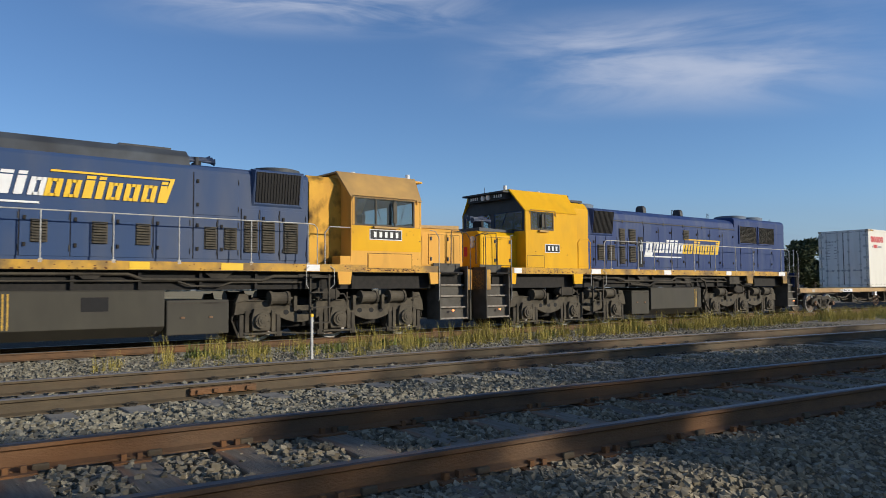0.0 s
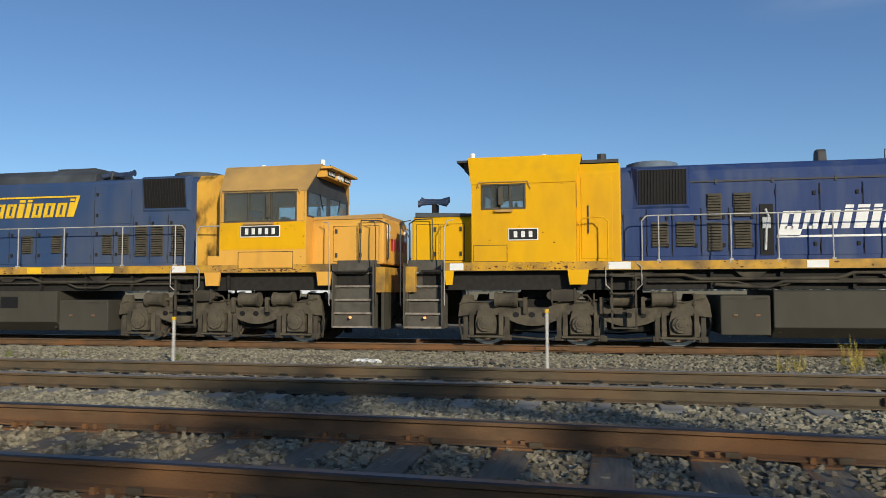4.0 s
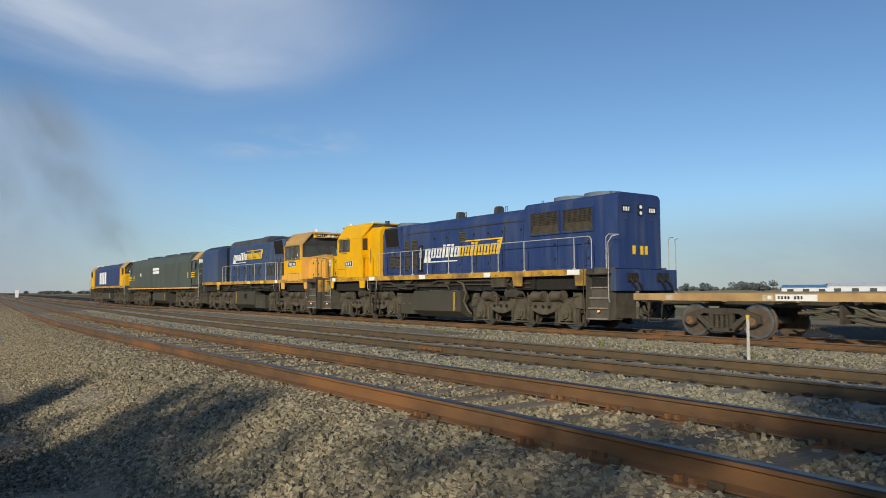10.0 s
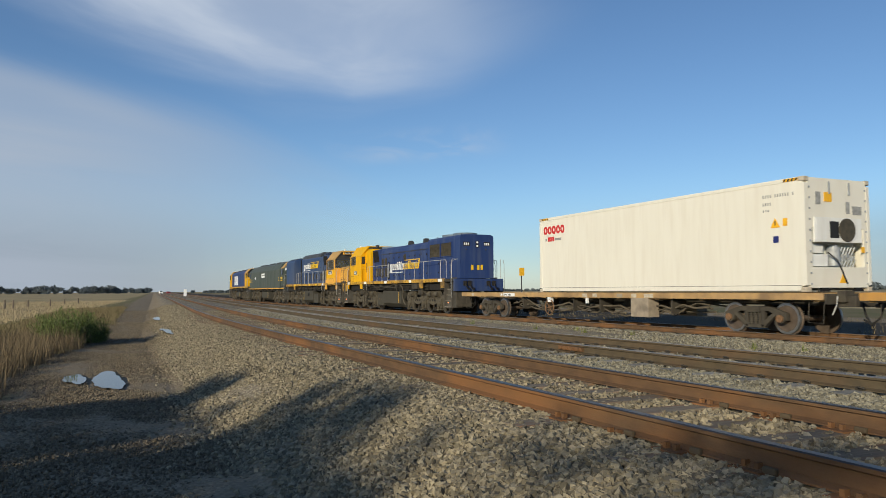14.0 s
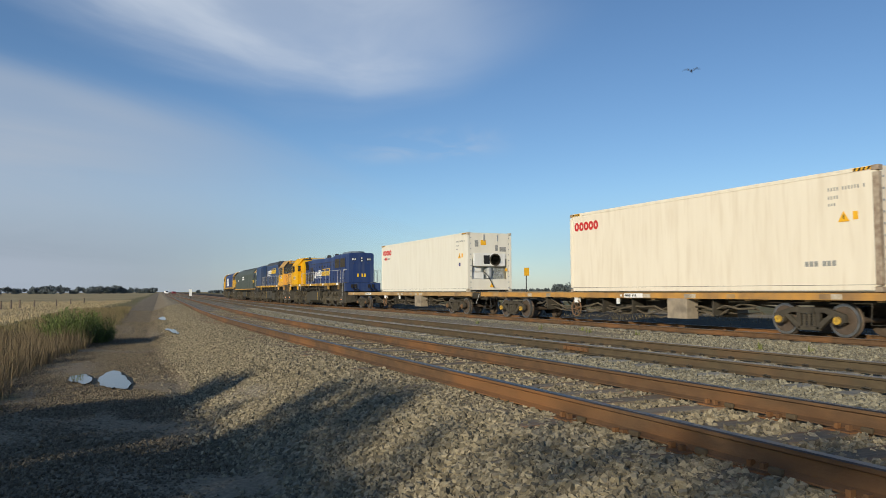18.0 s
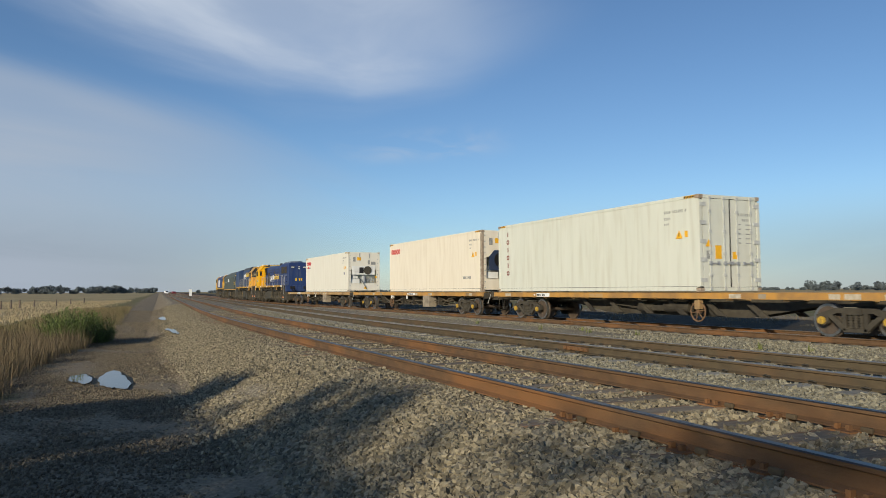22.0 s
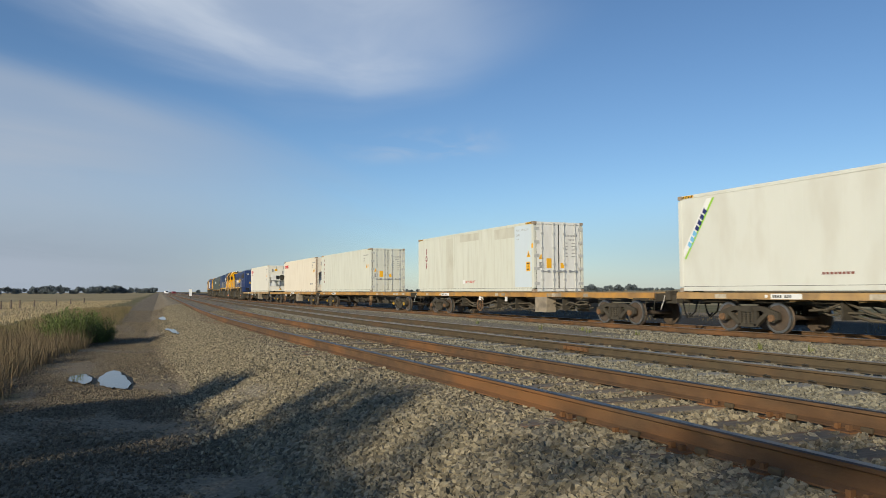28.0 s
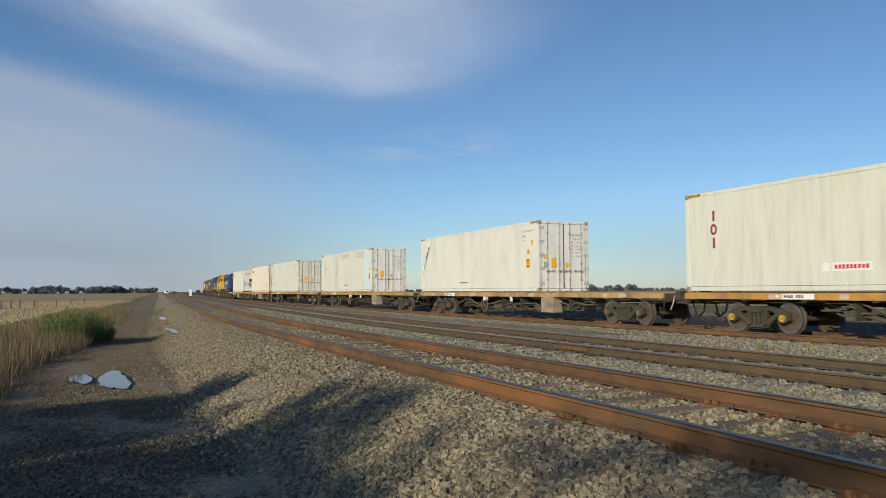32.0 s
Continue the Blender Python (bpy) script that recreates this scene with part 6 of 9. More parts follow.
def build_lead_loco():
    """Leading locomotive: blue full-width hood with yellow cab ends and a broad white mark."""
    p = thing("locomotive", "leading blue diesel locomotive with yellow cab ends", "locomotive", "locomotives of the train")
    L = 18.6
    h = L / 2
    underframe(p, 1, -h, 0.4, L - 0.4, 1.46)
    body = Shape()
    body.prism_x([(-1.35, 1.62), (-1.35, 3.45), (-1.1, 3.75), (-0.8, 3.85), (0.8, 3.85), (1.1, 3.75), (1.35, 3.45), (1.35, 1.62)], -h + 2.4, h - 2.6)
    b = part("hood", body, M["blue"], p, bevel=0.03)
    for a in range(7):
        for s in (-1, 1):
            pn = Shape()
            x = -h + 2.6 + a * 1.9
            ya, yb = sorted((s * 1.35, s * 1.364))
            pn.box(x, x + 1.75, ya, yb, 1.75, 3.35)
            part("hood_door", pn, M["blue"], b, bevel=0.005)
    mk = Shape()
    for i in range(4):
        x = -h + 5.3 + i * 0.95
        mk.prism_y([(x, 2.0), (x + 0.7, 2.0), (x + 0.78, 3.2), (x + 0.08, 3.2)], -1.372, -1.364)
    part("white_mark", mk, M["white"], p, "white mark of plain blocks")
    walled_cab(p, 1, -h, 0.5, 2.5, 1.55, 3.45, "yellow", "tan_roof", (0.9, 1.7, 2.85, 3.35), 1.44, 3.95, 1.0)
    walled_cab(p, -1, h, 0.6, 2.6, 1.55, 3.45, "yellow", "tan_roof", (0.9, 1.7, 2.85, 3.35), 1.44, 3.95, 1.0)
    sill_strip(p, 1, -h, 0.5, L - 0.5, 1.46)
    for x, l in ((-5.5, 2.0), (-2.0, 2.4), (2.2, 1.8)):
        rf = Shape()
        rf.box(x, x + l, -0.7, 0.7, 3.84, 3.98)
        part("roof_hatch", rf, M["roofgrey"], p, bevel=0.03)
    fan(p, 1, 0, 4.6, 0.0, 3.84, 0.6)
    fuel_tank(p, 1, 0, -1.8, 1.8, 0.3, 1.15)
    loco_bogie(p, [-7.5, -5.6, -3.7])
    loco_bogie(p, [3.7, 5.6, 7.5])
    headstock(p, 1, -h, 0.1, "yellow")
    headstock_rear(p, 1, 0, h - 0.15, "dark")
    stairwell(p, 1, 0, -h + 0.1, -h + 0.8, 0.4, 1.6, 1.44, False)
    stairwell(p, 1, 0, h - 0.85, h - 0.2, 0.4, 1.6, 1.44, False)
    return p

# ---------------------------------------------------------------- wagons


def hand_wheel(p, x, y, z):
    sh = Shape()
    n = 20
    r = 0.29
    pts = [(x + r * math.cos(2 * math.pi * i / n), y, z + r * math.sin(2 * math.pi * i / n)) for i in range(n + 1)]
    sh.tube(pts, 0.022, 6)
    for i in range(6):
        a = i * math.pi / 3 + 0.2
        sh.cyl((x, y, z), (x + r * math.cos(a), y, z + r * math.sin(a)), 0.014, 6)
    sh.cyl((x, y + 0.12, z), (x, y - 0.03, z), 0.05, 10)
    part("hand_wheel", sh, M["cap_brown"], p)


def build_wagon(style, deck, cap, code_x, seed):
    """Skeletal container flat; local x runs 0 (front) to 20.3, shifted so that the origin lies at 10."""
    rng = random.Random(seed)
    p = thing("flat_wagon", {"pipe": "container flat wagon with worn tan side sills and looping pipes",
                             "truss": "container flat wagon with orange side sills and deep truss frame"}[style], "flat wagon", "flat wagons of the train")
    o = -10.0
    e = 19.62
    for s in (-1, 1):
        sh = Shape(1, o)
        a, b = sorted((s * 1.23, s * 1.10))
        sh.prism_x([(a if s < 0 else b, 0.905), (s * 1.12, 0.905), (s * 1.12, 0.925), (s * 1.2, 0.935), (s * 1.2, 1.05), (s * 1.12, 1.06), (s * 1.12, 1.085), (s * 1.23, 1.085)], 0.0, e)
        st = part("side_sill", sh, M[deck], p)
        for k in range(10):
            x = rng.uniform(0.8, 18.6)
            w = rng.choice((0.3, 0.42, 0.25))
            m = rng.choice(("worn_white", "deck_pale", "cabinet", "worn_white"))
            t = Shape(1, o)
            a, b = sorted((s * 1.23, s * 1.236))
            t.box(x, x + w, a, b, 0.925, 1.05)
            part("sill_patch", t, M[m], st)
        t = Shape(1, o)
        a, b = sorted((s * 1.23, s * 1.237))
        t.box(code_x, code_x + 0.95, a, b, 0.92, 1.06)
        cp = part("code_plate", t, M["white"], st)
        t = Shape(1, o)
        a, b = sorted((s * 1.237, s * 1.241))
        for i in range(8):
            if i == 4:
                continue
            t.box(code_x + 0.06 + i * 0.075, code_x + 0.105 + i * 0.075, a, b, 0.955, 1.025)
        tagged(part("code_bars", t, M["black_decal"], cp), kind="stuff")
        t = Shape(1, o)
        a, b = sorted((s * 1.2, s * 1.21))
        t.box(code_x - 0.22, code_x - 0.07, a, b, 0.92, 1.06)
        t.slot = 1
        t.cyl((code_x - 0.145, s * 1.212, 0.99), (code_x - 0.145, s * 1.245, 0.99), 0.045, 12)
        part("inspection_mark", t, [M["black_decal"], M["white"]], st)
    for i in range(11):
        x = 0.25 + i * 1.91
        sh = Shape(1, o)
        sh.box(x - 0.09, x + 0.09, -1.12, 1.12, 0.86, 1.07)
        part("cross_bearer", sh, M["deck_pale"], p)
    fl = Shape(1, o)
    fl.box(0.05, e - 0.05, -0.55, 0.55, 1.06, 1.083)
    part("deck_plate", fl, M["deck_pale"], p)
    cs = Shape(1, o)
    if style == "truss":
        prof = [(0.0, 1.05), (e, 1.05), (e, 0.74), (15.9, 0.72), (13.6, 0.36), (7.2, 0.36), (4.9, 0.72), (0.0, 0.74)]
    else:
        prof = [(0.0, 1.05), (e, 1.05), (e, 0.76), (14.8, 0.74), (13.0, 0.52), (7.6, 0.52), (5.8, 0.74), (0.0, 0.76)]
    for y in (-0.34, 0.34):
        cs.prism_y(prof, y - 0.03, y + 0.03)
    part("centre_sill", cs, M["dirt"], p)
    if style == "truss":
        for s in (-1, 1):
            for i in range(6):
                sh = Shape(1, o)
                x = 6.0 + i * 1.55
                sh.prism_y([(x, 0.85), (x + 0.22, 0.85), (x + 0.95, 0.40), (x + 0.62, 0.40)], s * 0.75 - 0.02, s * 0.75 + 0.02)
                part("brace", sh, M["dirt"], p)
        br = Shape(1, o)
        br.cyl((10.5, -0.62, 0.62), (11.6, -0.62, 0.62), 0.16, 14)
        br.cyl((9.2, -0.62, 0.58), (9.9, -0.62, 0.58), 0.12, 14)
        br.box(9.9, 10.5, -0.72, -0.5, 0.5, 0.68)
        br.tube([(7.5, -0.6, 0.7), (9.2, -0.6, 0.58), (11.6, -0.6, 0.6), (12.6, -0.6, 0.75)], 0.025)
        part("brake_gear", br, M["dirt"], p)
        hand_wheel(p, 12.45 + o, -1.16, 0.53)
        br = Shape(1, o)
        br.box(12.35, 12.55, -1.2, -1.05, 0.6, 0.86)
        part("wheel_bracket", br, M["deck_pale"], p)
    else:
        for k in range(5):
            hs = Shape(1, o)
            y = -0.62 - 0.1 * k + (0.8 if k > 3 else 0)
            pts = []
            n = 22
            for i in range(n + 1):
                x = 4.4 + 11.2 * i / n
                sag = 0.42 + 0.10 * math.sin(i * (0.8 + 0.13 * k) + k * 1.7) + 0.06 * math.sin(i * 2.1 + k)
                if i < 3 or i > n - 3:
                    sag += 0.15
                pts.append((x, y + 0.05 * math.sin(i * 1.3 + k), sag + 0.05 * k))
            hs.tube(pts, 0.032 if k % 2 else 0.026, 7)
            part("air_pipe", hs, M["pipe_dust"], p)
        for x in (5.4, 7.2, 9.0, 10.6, 14.2):
            br = Shape(1, o)
            br.box(x - 0.03, x + 0.03, -1.05, -0.5, 0.42, 0.92)
            part("pipe_bracket", br, M["dirt"], p)
        br = Shape(1, o)
        br.cyl((9.4, -0.45, 0.55), (10.5, -0.45, 0.55), 0.17, 14)
        part("air_reservoir", br, M["dirt"], p)
        hand_wheel(p, 7.6 + o, -1.2, 0.52)
        br = Shape(1, o)
        br.box(7.5, 7.7, -1.22, -1.08, 0.72, 0.91)
        part("wheel_bracket", br, M["white"], p)
        br = Shape(1, o)
        br.box(9.98, 10.1, -1.22, -1.16, 0.70, 0.91)
        part("tag_plate", br, M["white"], p)
        bx = Shape(1, o)
        bx.box(12.5, 13.35, -1.24, -0.8, 0.30, 0.91)
        part("equipment_cabinet", bx, M["cabinet"], p, bevel=0.012)
        bx = Shape(1, o)
        bx.box(12.5, 13.35, 0.8, 1.24, 0.30, 0.91)
        part("equipment_cabinet", bx, M["cabinet"], p, bevel=0.012)
    en = Shape(1, o)
    en.box(e, 20.12, -0.75, 0.75, 0.74, 1.0)
    en.box(e + 0.08, e + 0.30, -0.85, -0.5, 0.85, 1.13)
    en.box(e, e + 0.06, -1.2, 1.2, 0.80, 1.06)
    part("end_platform", en, M["dirt"], p, bevel=0.015)
    for a, b in ((20.12, 20.62), (-0.35, 0.05)):
        c = Shape(1, o)
        c.box(a, b, -0.09, 0.09, 0.76, 0.94)
        c.box(min(a, b) + 0.05, max(a, b) - 0.05, -0.15, 0.15, 0.72, 0.98)
        part("coupler", c, M["dirt"], p, bevel=0.02)
    for x, d in ((20.1, 1), (0.1, -1)):
        for y in (-0.5, 0.4):
            h = Shape(1, o)
            h.tube([(x, y, 0.85), (x + d * 0.1, y, 0.5), (x + d * 0.28, y - 0.08, 0.32), (x + d * 0.45, y - 0.1, 0.45)], 0.026, 7)
            part("air_hose", h, M["rubber_shade"], p)
    for x in (19.2, 0.5):
        g = Shape(1, o)
        g.tube([(x, -1.2, 0.84), (x, -1.25, 0.35), (x + 0.42, -1.25, 0.35), (x + 0.42, -1.2, 0.84)], 0.012)
        part("shunter_step", g, M["dirt"], p)
    w = Shape(1, o)
    w.tube([(19.75, -0.9, 1.0), (19.8, -1.0, 0.8), (19.72, -1.05, 0.55)], 0.016)
    part("uncoupling_lever", w, M["rail_white"], p)
    freight_bogie(p, 2.5 + o, cap)
    freight_bogie(p, 17.35 + o, cap)
    return p


# ---------------------------------------------------------------- containers
CL, CW, CH = 12.192, 2.438, 2.896


def triangle_sign(sh, x, z, r, y, s=-1):
    a, b = sorted((y, y + s * 0.006))
    sh.prism_y([(x - r, z), (x + r, z), (x, z + 1.7 * r)], a, b)


def container_shell(label, paint, ribs, seed, post=""):
    c = thing("shipping_container", label, "container", "containers of the train")
    hx, hy = CL / 2, CW / 2
    rng = random.Random(seed)
    box = Shape()
    box.box(-hx + 0.46, hx - 0.46, -hy + 0.014, hy - 0.014, 0.14, CH - 0.09)
    part("body_shell", box, M[paint], c)
    for a, b in ((-hx + 0.06, -hx + 0.46), (hx - 0.46, hx - 0.06)):
        for s in (-1, 1):
            c0, c1 = sorted((s * (hy - 0.014), s * (hy - 0.08)))
            box = Shape()
            box.box(a, b, c0, c1, 0.14, CH - 0.09)
            part("end_side_panel", box, M[paint], c)
        for z in (CH - 0.15, 0.14):
            box = Shape()
            box.box(a, b, -hy + 0.08, hy - 0.08, z, z + 0.06)
            part("end_header", box, M[paint], c)
    for x in (-hx, hx):
        for y in (-hy, hy):
            a, b = sorted((x, x - math.copysign(0.15, x)))
            d, e = sorted((y, y - math.copysign(0.12, y)))
            sh = Shape()
            sh.box(a, b, d, e, 0.16, CH - 0.16)
            part("corner_post", sh, M[post if post and x > 0 else paint], c, bevel=0.01)
            for z in (0.0, CH - 0.118):
                k = Shape()
                a2, b2 = sorted((x + math.copysign(0.003, x), x - math.copysign(0.178, x)))
                d2, e2 = sorted((y + math.copysign(0.003, y), y - math.copysign(0.162, y)))
                k.box(a2, b2, d2, e2, z, z + 0.118)
                part("corner_casting", k, M["worn_white" if post == "cream" else "post_steel"], c, bevel=0.012)
    for s in (-1, 1):
        for z0, z1 in ((CH - 0.1, CH - 0.004), (0.03, 0.155)):
            sh = Shape()
            a, b = sorted((s * (hy - 0.002), s * (hy - 0.10)))
            sh.box(-hx + 0.16, hx - 0.16, a, b, z0, z1)
            part("side_rail", sh, M[paint], c, bevel=0.006)
        # black strip paints the shaded seam over the bottom rail
        sh = Shape()
        a, b = sorted((s * (hy - 0.012), s * (hy - 0.018)))
        sh.box(-hx + 0.16, hx - 0.16, a, b, 0.155, 0.165)
        part("seam_shadow_gap", sh, M["black"], c)
        rb = Shape()
        if ribs:
            x = -hx + 0.5
            while x < hx - 0.3:
                a, b = sorted((s * (hy - 0.015), s * (hy - 0.004)))
                z1 = CH - 0.12 if ribs == 2 else rng.uniform(1.4, 2.7)
                z0 = 0.17 if ribs == 2 else rng.uniform(0.17, 0.5)
                rb.prism_z([(x - 0.015, s * (hy - 0.016)), (x + 0.015, s * (hy - 0.016)), (x, s * (hy - 0.0105))], z0, z1)
                x += 0.56 if ribs == 2 else rng.uniform(0.55, 0.9)
            if rb.v:
                tagged(part("panel_ribs", rb, M[paint], c), kind="stuff")
    rf = Shape()
    rf.box(-hx + 0.1, hx - 0.1, -hy + 0.05, hy - 0.05, CH - 0.06, CH - 0.02)
    part("roof_panel", rf, M[paint], c)
    hz = Shape()
    for x0 in (-hx + 0.18, hx - 0.62):
        for i in range(4):
            x = x0 + i * 0.115
            hz.prism_y([(x, CH - 0.09), (x + 0.06, CH - 0.09), (x + 0.10, CH - 0.02), (x + 0.04, CH - 0.02)], -hy - 0.002, -hy + 0.004)
    part("hazard_marks", hz, M["black_decal"], c)
    hz = Shape()
    for x0 in (-hx + 0.18, hx - 0.62):
        hz.box(x0, x0 + 0.46, -hy + 0.0005, -hy + 0.004, CH - 0.092, CH - 0.018)
    part("hazard_ground", hz, M["warn"], c)
    return c


def door_end(c, x, paint, marks=True):
    """Two doors with hinges, locking bars and handles at the end x."""
    s = 1 if x > 0 else -1

    def bx(sh, d0, d1, *r):
        a, b = sorted((x + s * d0, x + s * d1))
        sh.box(a, b, *r)

    for z0, z1 in ((CH - 0.11, CH - 0.01), (0.02, 0.13)):
        fr = Shape()
        bx(fr, -0.1, 0.0, -CW / 2 + 0.16, CW / 2 - 0.16, z0, z1)
        part("end_rail", fr, M[paint], c)
    gk = Shape()
    bx(gk, -0.09, -0.035, -CW / 2 + 0.115, CW / 2 - 0.115, 0.12, CH - 0.1)
    part("door_gasket", gk, M["black"], c)
    for t in (-1, 1):
        d = Shape()
        y0, y1 = sorted((t * 0.020, t * (CW / 2 - 0.148)))
        bx(d, -0.05, -0.012, y0, y1, 0.14, CH - 0.12)
        dr = part("door", d, M[paint], c, bevel=0.01)
        for y in (t * 0.26, t * 0.82):
            b = Shape()
            a = x + s * 0.012
            b.cyl((a, y, 0.06), (a, y, CH - 0.05), 0.016, 8)
            for z in (0.09, 0.5, 1.15, 1.8, 2.4, CH - 0.09):
                b.box(a - 0.022, a + 0.022, y - 0.045, y + 0.045, z - 0.04, z + 0.04)
            part("locking_bar", b, M["bar_grey"], dr)
            h = Shape()
            yy = sorted((y, y - t * 0.36))
            h.box(a - 0.012, a + 0.02, yy[0], yy[1], 0.83, 0.862)
            h.box(a - 0.015, a + 0.03, y - 0.05, y + 0.05, 0.80, 0.90)
            h.box(a - 0.015, a + 0.028, (y - t * 0.3) - 0.05, (y - t * 0.3) + 0.05, 0.81, 0.9)
            part("door_handle", h, M["machine"], dr)
        for z in (0.35, 0.95, 1.5, 2.05, 2.6):
            h = Shape()
            y0, y1 = sorted((t * (CW / 2 - 0.02), t * (CW / 2 - 0.26)))
            bx(h, -0.012, 0.012, y0, y1, z - 0.06, z + 0.06)
            part("hinge", h, M["bar_grey"], dr)
    for r in ((-0.60, -0.36, 0.98, 1.38), (0.08, 0.27, 0.98, 1.2)) if marks else ():
        st = Shape()
        bx(st, -0.012, -0.006, *r)
        part("warning_sticker", st, M["warn"], c)
    if marks:
        a, b = sorted((x - s * 0.012, x - s * 0.006))
        st = Shape()
        st.prism_x([(-0.98, 1.34), (-0.74, 1.34), (-0.86, 1.56)], a, b)
        part("warning_sticker", st, M["warn"], c)
        st = Shape()
        bx(st, -0.012, -0.006, -0.95, -0.78, 0.98, 1.22)
        part("dark_sticker", st, M["grey_decal"], c)
        st = Shape()
        bx(st, -0.05, -0.004, -0.014, 0.014, 0.14, CH - 0.12)
        part("door_seal", st, M["rubber_shade"], c)
    k = Shape()
    for i in range(8):
        bx(k, -0.012, -0.007, 0.34 + i * 0.075, 0.375 + i * 0.075, 2.29, 2.37)
    for i in range(4):
        bx(k, -0.012, -0.007, 0.5 + i * 0.075, 0.535 + i * 0.075, 2.13, 2.2)
    for r in range(5):
        bx(k, -0.012, -0.007, 0.34, 0.44, 1.45 + r * 0.14, 1.485 + r * 0.14)
        bx(k, -0.012, -0.007, 0.64, 0.88, 1.45 + r * 0.14, 1.48 + r * 0.14)
    tagged(part("stencil_bars", k, M["grey_decal"], c), kind="stuff")


def reefer_end(c, x, paint, dark_unit):
    """Refrigeration machinery set in the end wall at x."""
    s = 1 if x > 0 else -1

    def bx(sh, d0, d1, *r):
        a, b = sorted((x + s * d0, x + s * d1))
        sh.box(a, b, *r)

    w = CW / 2 - 0.13
    fr = Shape()
    bx(fr, -0.08, -0.01, -w, w, 1.62, CH - 0.02)
    bx(fr, -0.08, -0.01, -w, w, 0.1, 0.62)
    bx(fr, -0.08, -0.01, -w, -w + 0.12, 0.62, 1.62)
    bx(fr, -0.08, -0.01, w - 0.12, w, 0.62, 1.62)
    part("end_wall", fr, M[paint], c)
    vd = Shape()
    bx(vd, -0.4, -0.34, -w + 0.1, w - 0.1, 0.6, 1.64)
    bx(vd, -0.4, -0.02, -w + 0.1, w - 0.1, 0.6, 0.615)
    part("machinery_recess", vd, M["offwhite"], c)
    bolts = Shape()
    for i in range(10):
        z = 0.2 + i * 0.27
        for y in (-w + 0.04, w - 0.04):
            bx(bolts, -0.01, 0.012, y - 0.022, y + 0.022, z - 0.022, z + 0.022)
    part("bolts", bolts, M["machine"], c)
    up = Shape()
    if dark_unit:
        up.slot = 0
        a = x - s * 0.02
        up.prism_x([(-0.82, 1.0), (0.95, 1.0), (0.95, 1.95), (-0.55, 1.95), (-0.82, 1.65)], min(a, a + s * 0.03), max(a, a + s * 0.03))
        u = part("condenser_housing", up, M["unit_blue"], c, "dark blue condenser housing")
        # black disc paints the shaded inside of the fan opening
        f = Shape()
        f.cyl((x + s * 0.01, -0.2, 1.5), (x + s * 0.03, -0.2, 1.5), 0.36, 24)
        part("fan_opening", f, M["black"], u)
    else:
        bx(up, -0.05, 0.02, -0.9, 0.85, 1.25, 1.88)
        u = part("condenser_housing", up, M["pure"], c)
        f = Shape()
        f.cyl((x + s * 0.02, 0.28, 1.57), (x + s * 0.04, 0.28, 1.57), 0.30, 24)
        for i in range(5):
            f.cyl((x + s * 0.045, 0.28, 1.57), (x + s * 0.05, 0.28, 1.57), 0.05 + 0.05 * (i + 1), 20)
        part("fan_guard", f, M["grille"], u)
        f = Shape()
        bx(f, 0.02, 0.03, -0.35, -0.02, 1.36, 1.78)
        part("control_panel", f, M["black_decal"], u)
        f = Shape()
        bx(f, 0.02, 0.028, -0.85, -0.45, 1.30, 1.84)
        part("access_cover", f, M["pure"], u)
    m = Shape()
    a = x - s * 0.22
    m.cyl((a, 0.05, 0.66), (a, 0.05, 1.14), 0.17, 16)
    m.cyl((a, 0.05, 1.14), (a, 0.05, 1.2), 0.12, 14)
    part("compressor", m, M["machine"], c, smooth=True)
    for i in range(5):
        m = Shape()
        y = 0.3 + 0.12 * i
        m.tube([(a, y, 0.64), (a + s * 0.05, y + 0.04, 0.8), (a, y - 0.03, 0.95), (a + s * 0.04, y + 0.05, 1.15)], 0.02, 6)
        m.box(a - 0.05, a + 0.05, y - 0.04, y + 0.04, 0.78 + 0.05 * (i % 3), 0.88 + 0.05 * (i % 3))
        part("refrigerant_pipe", m, M["machine"], c)
    m = Shape()
    bx(m, -0.3, -0.1, -0.95, -0.3, 0.64, 0.95)
    bx(m, -0.3, -0.15, -0.85, -0.4, 0.98, 1.2)
    part("control_box", m, M["pure"], c, bevel=0.01)
    for y0, z0, w0, h0 in ((-0.82, 2.2, 0.18, 0.32), (0.3, 2.0, 0.14, 0.3), (0.55, 1.98, 0.34, 0.22)):
        m = Shape()
        bx(m, -0.01, 0.004, y0, y0 + w0, z0, z0 + h0)
        part("info_sticker", m, M["grey_decal"], c)
    for r in ((-0.5, -0.22, 2.28, 2.52), (0.85, 0.98, 1.0, 1.15)):
        m = Shape()
        bx(m, -0.01, 0.004, *r)
        part("warning_sticker", m, M["warn"], c)
    m = Shape()
    m.prism_x([(-0.02, 0.22), (0.24, 0.22), (0.11, 0.45)], min(x - s * 0.01, x + s * 0.003), max(x - s * 0.01, x + s * 0.003))
    part("triangle_sticker", m, M["warn"], c)
    m = Shape()
    m.tube([(x - s * 0.1, -0.3, 1.0), (x + s * 0.05, -0.15, 0.8), (x + s * 0.06, 0.0, 0.55), (x + s * 0.05, 0.2, 0.2)], 0.018, 6)
    part("power_cable", m, M["rubber_shade"], c)
    # solid black shapes paint the shaded insides of the pallet pockets
    m = Shape()
    for y in (-0.72, 0.55):
        m.prism_x([(y, 0.0), (y + 0.36, 0.0), (y + 0.28, 0.1), (y + 0.08, 0.1)], min(x - s * 0.004, x - s * 0.1), max(x - s * 0.004, x - s * 0.1))
    part("pallet_pockets", m, M["black"], c)
    lv = Shape()
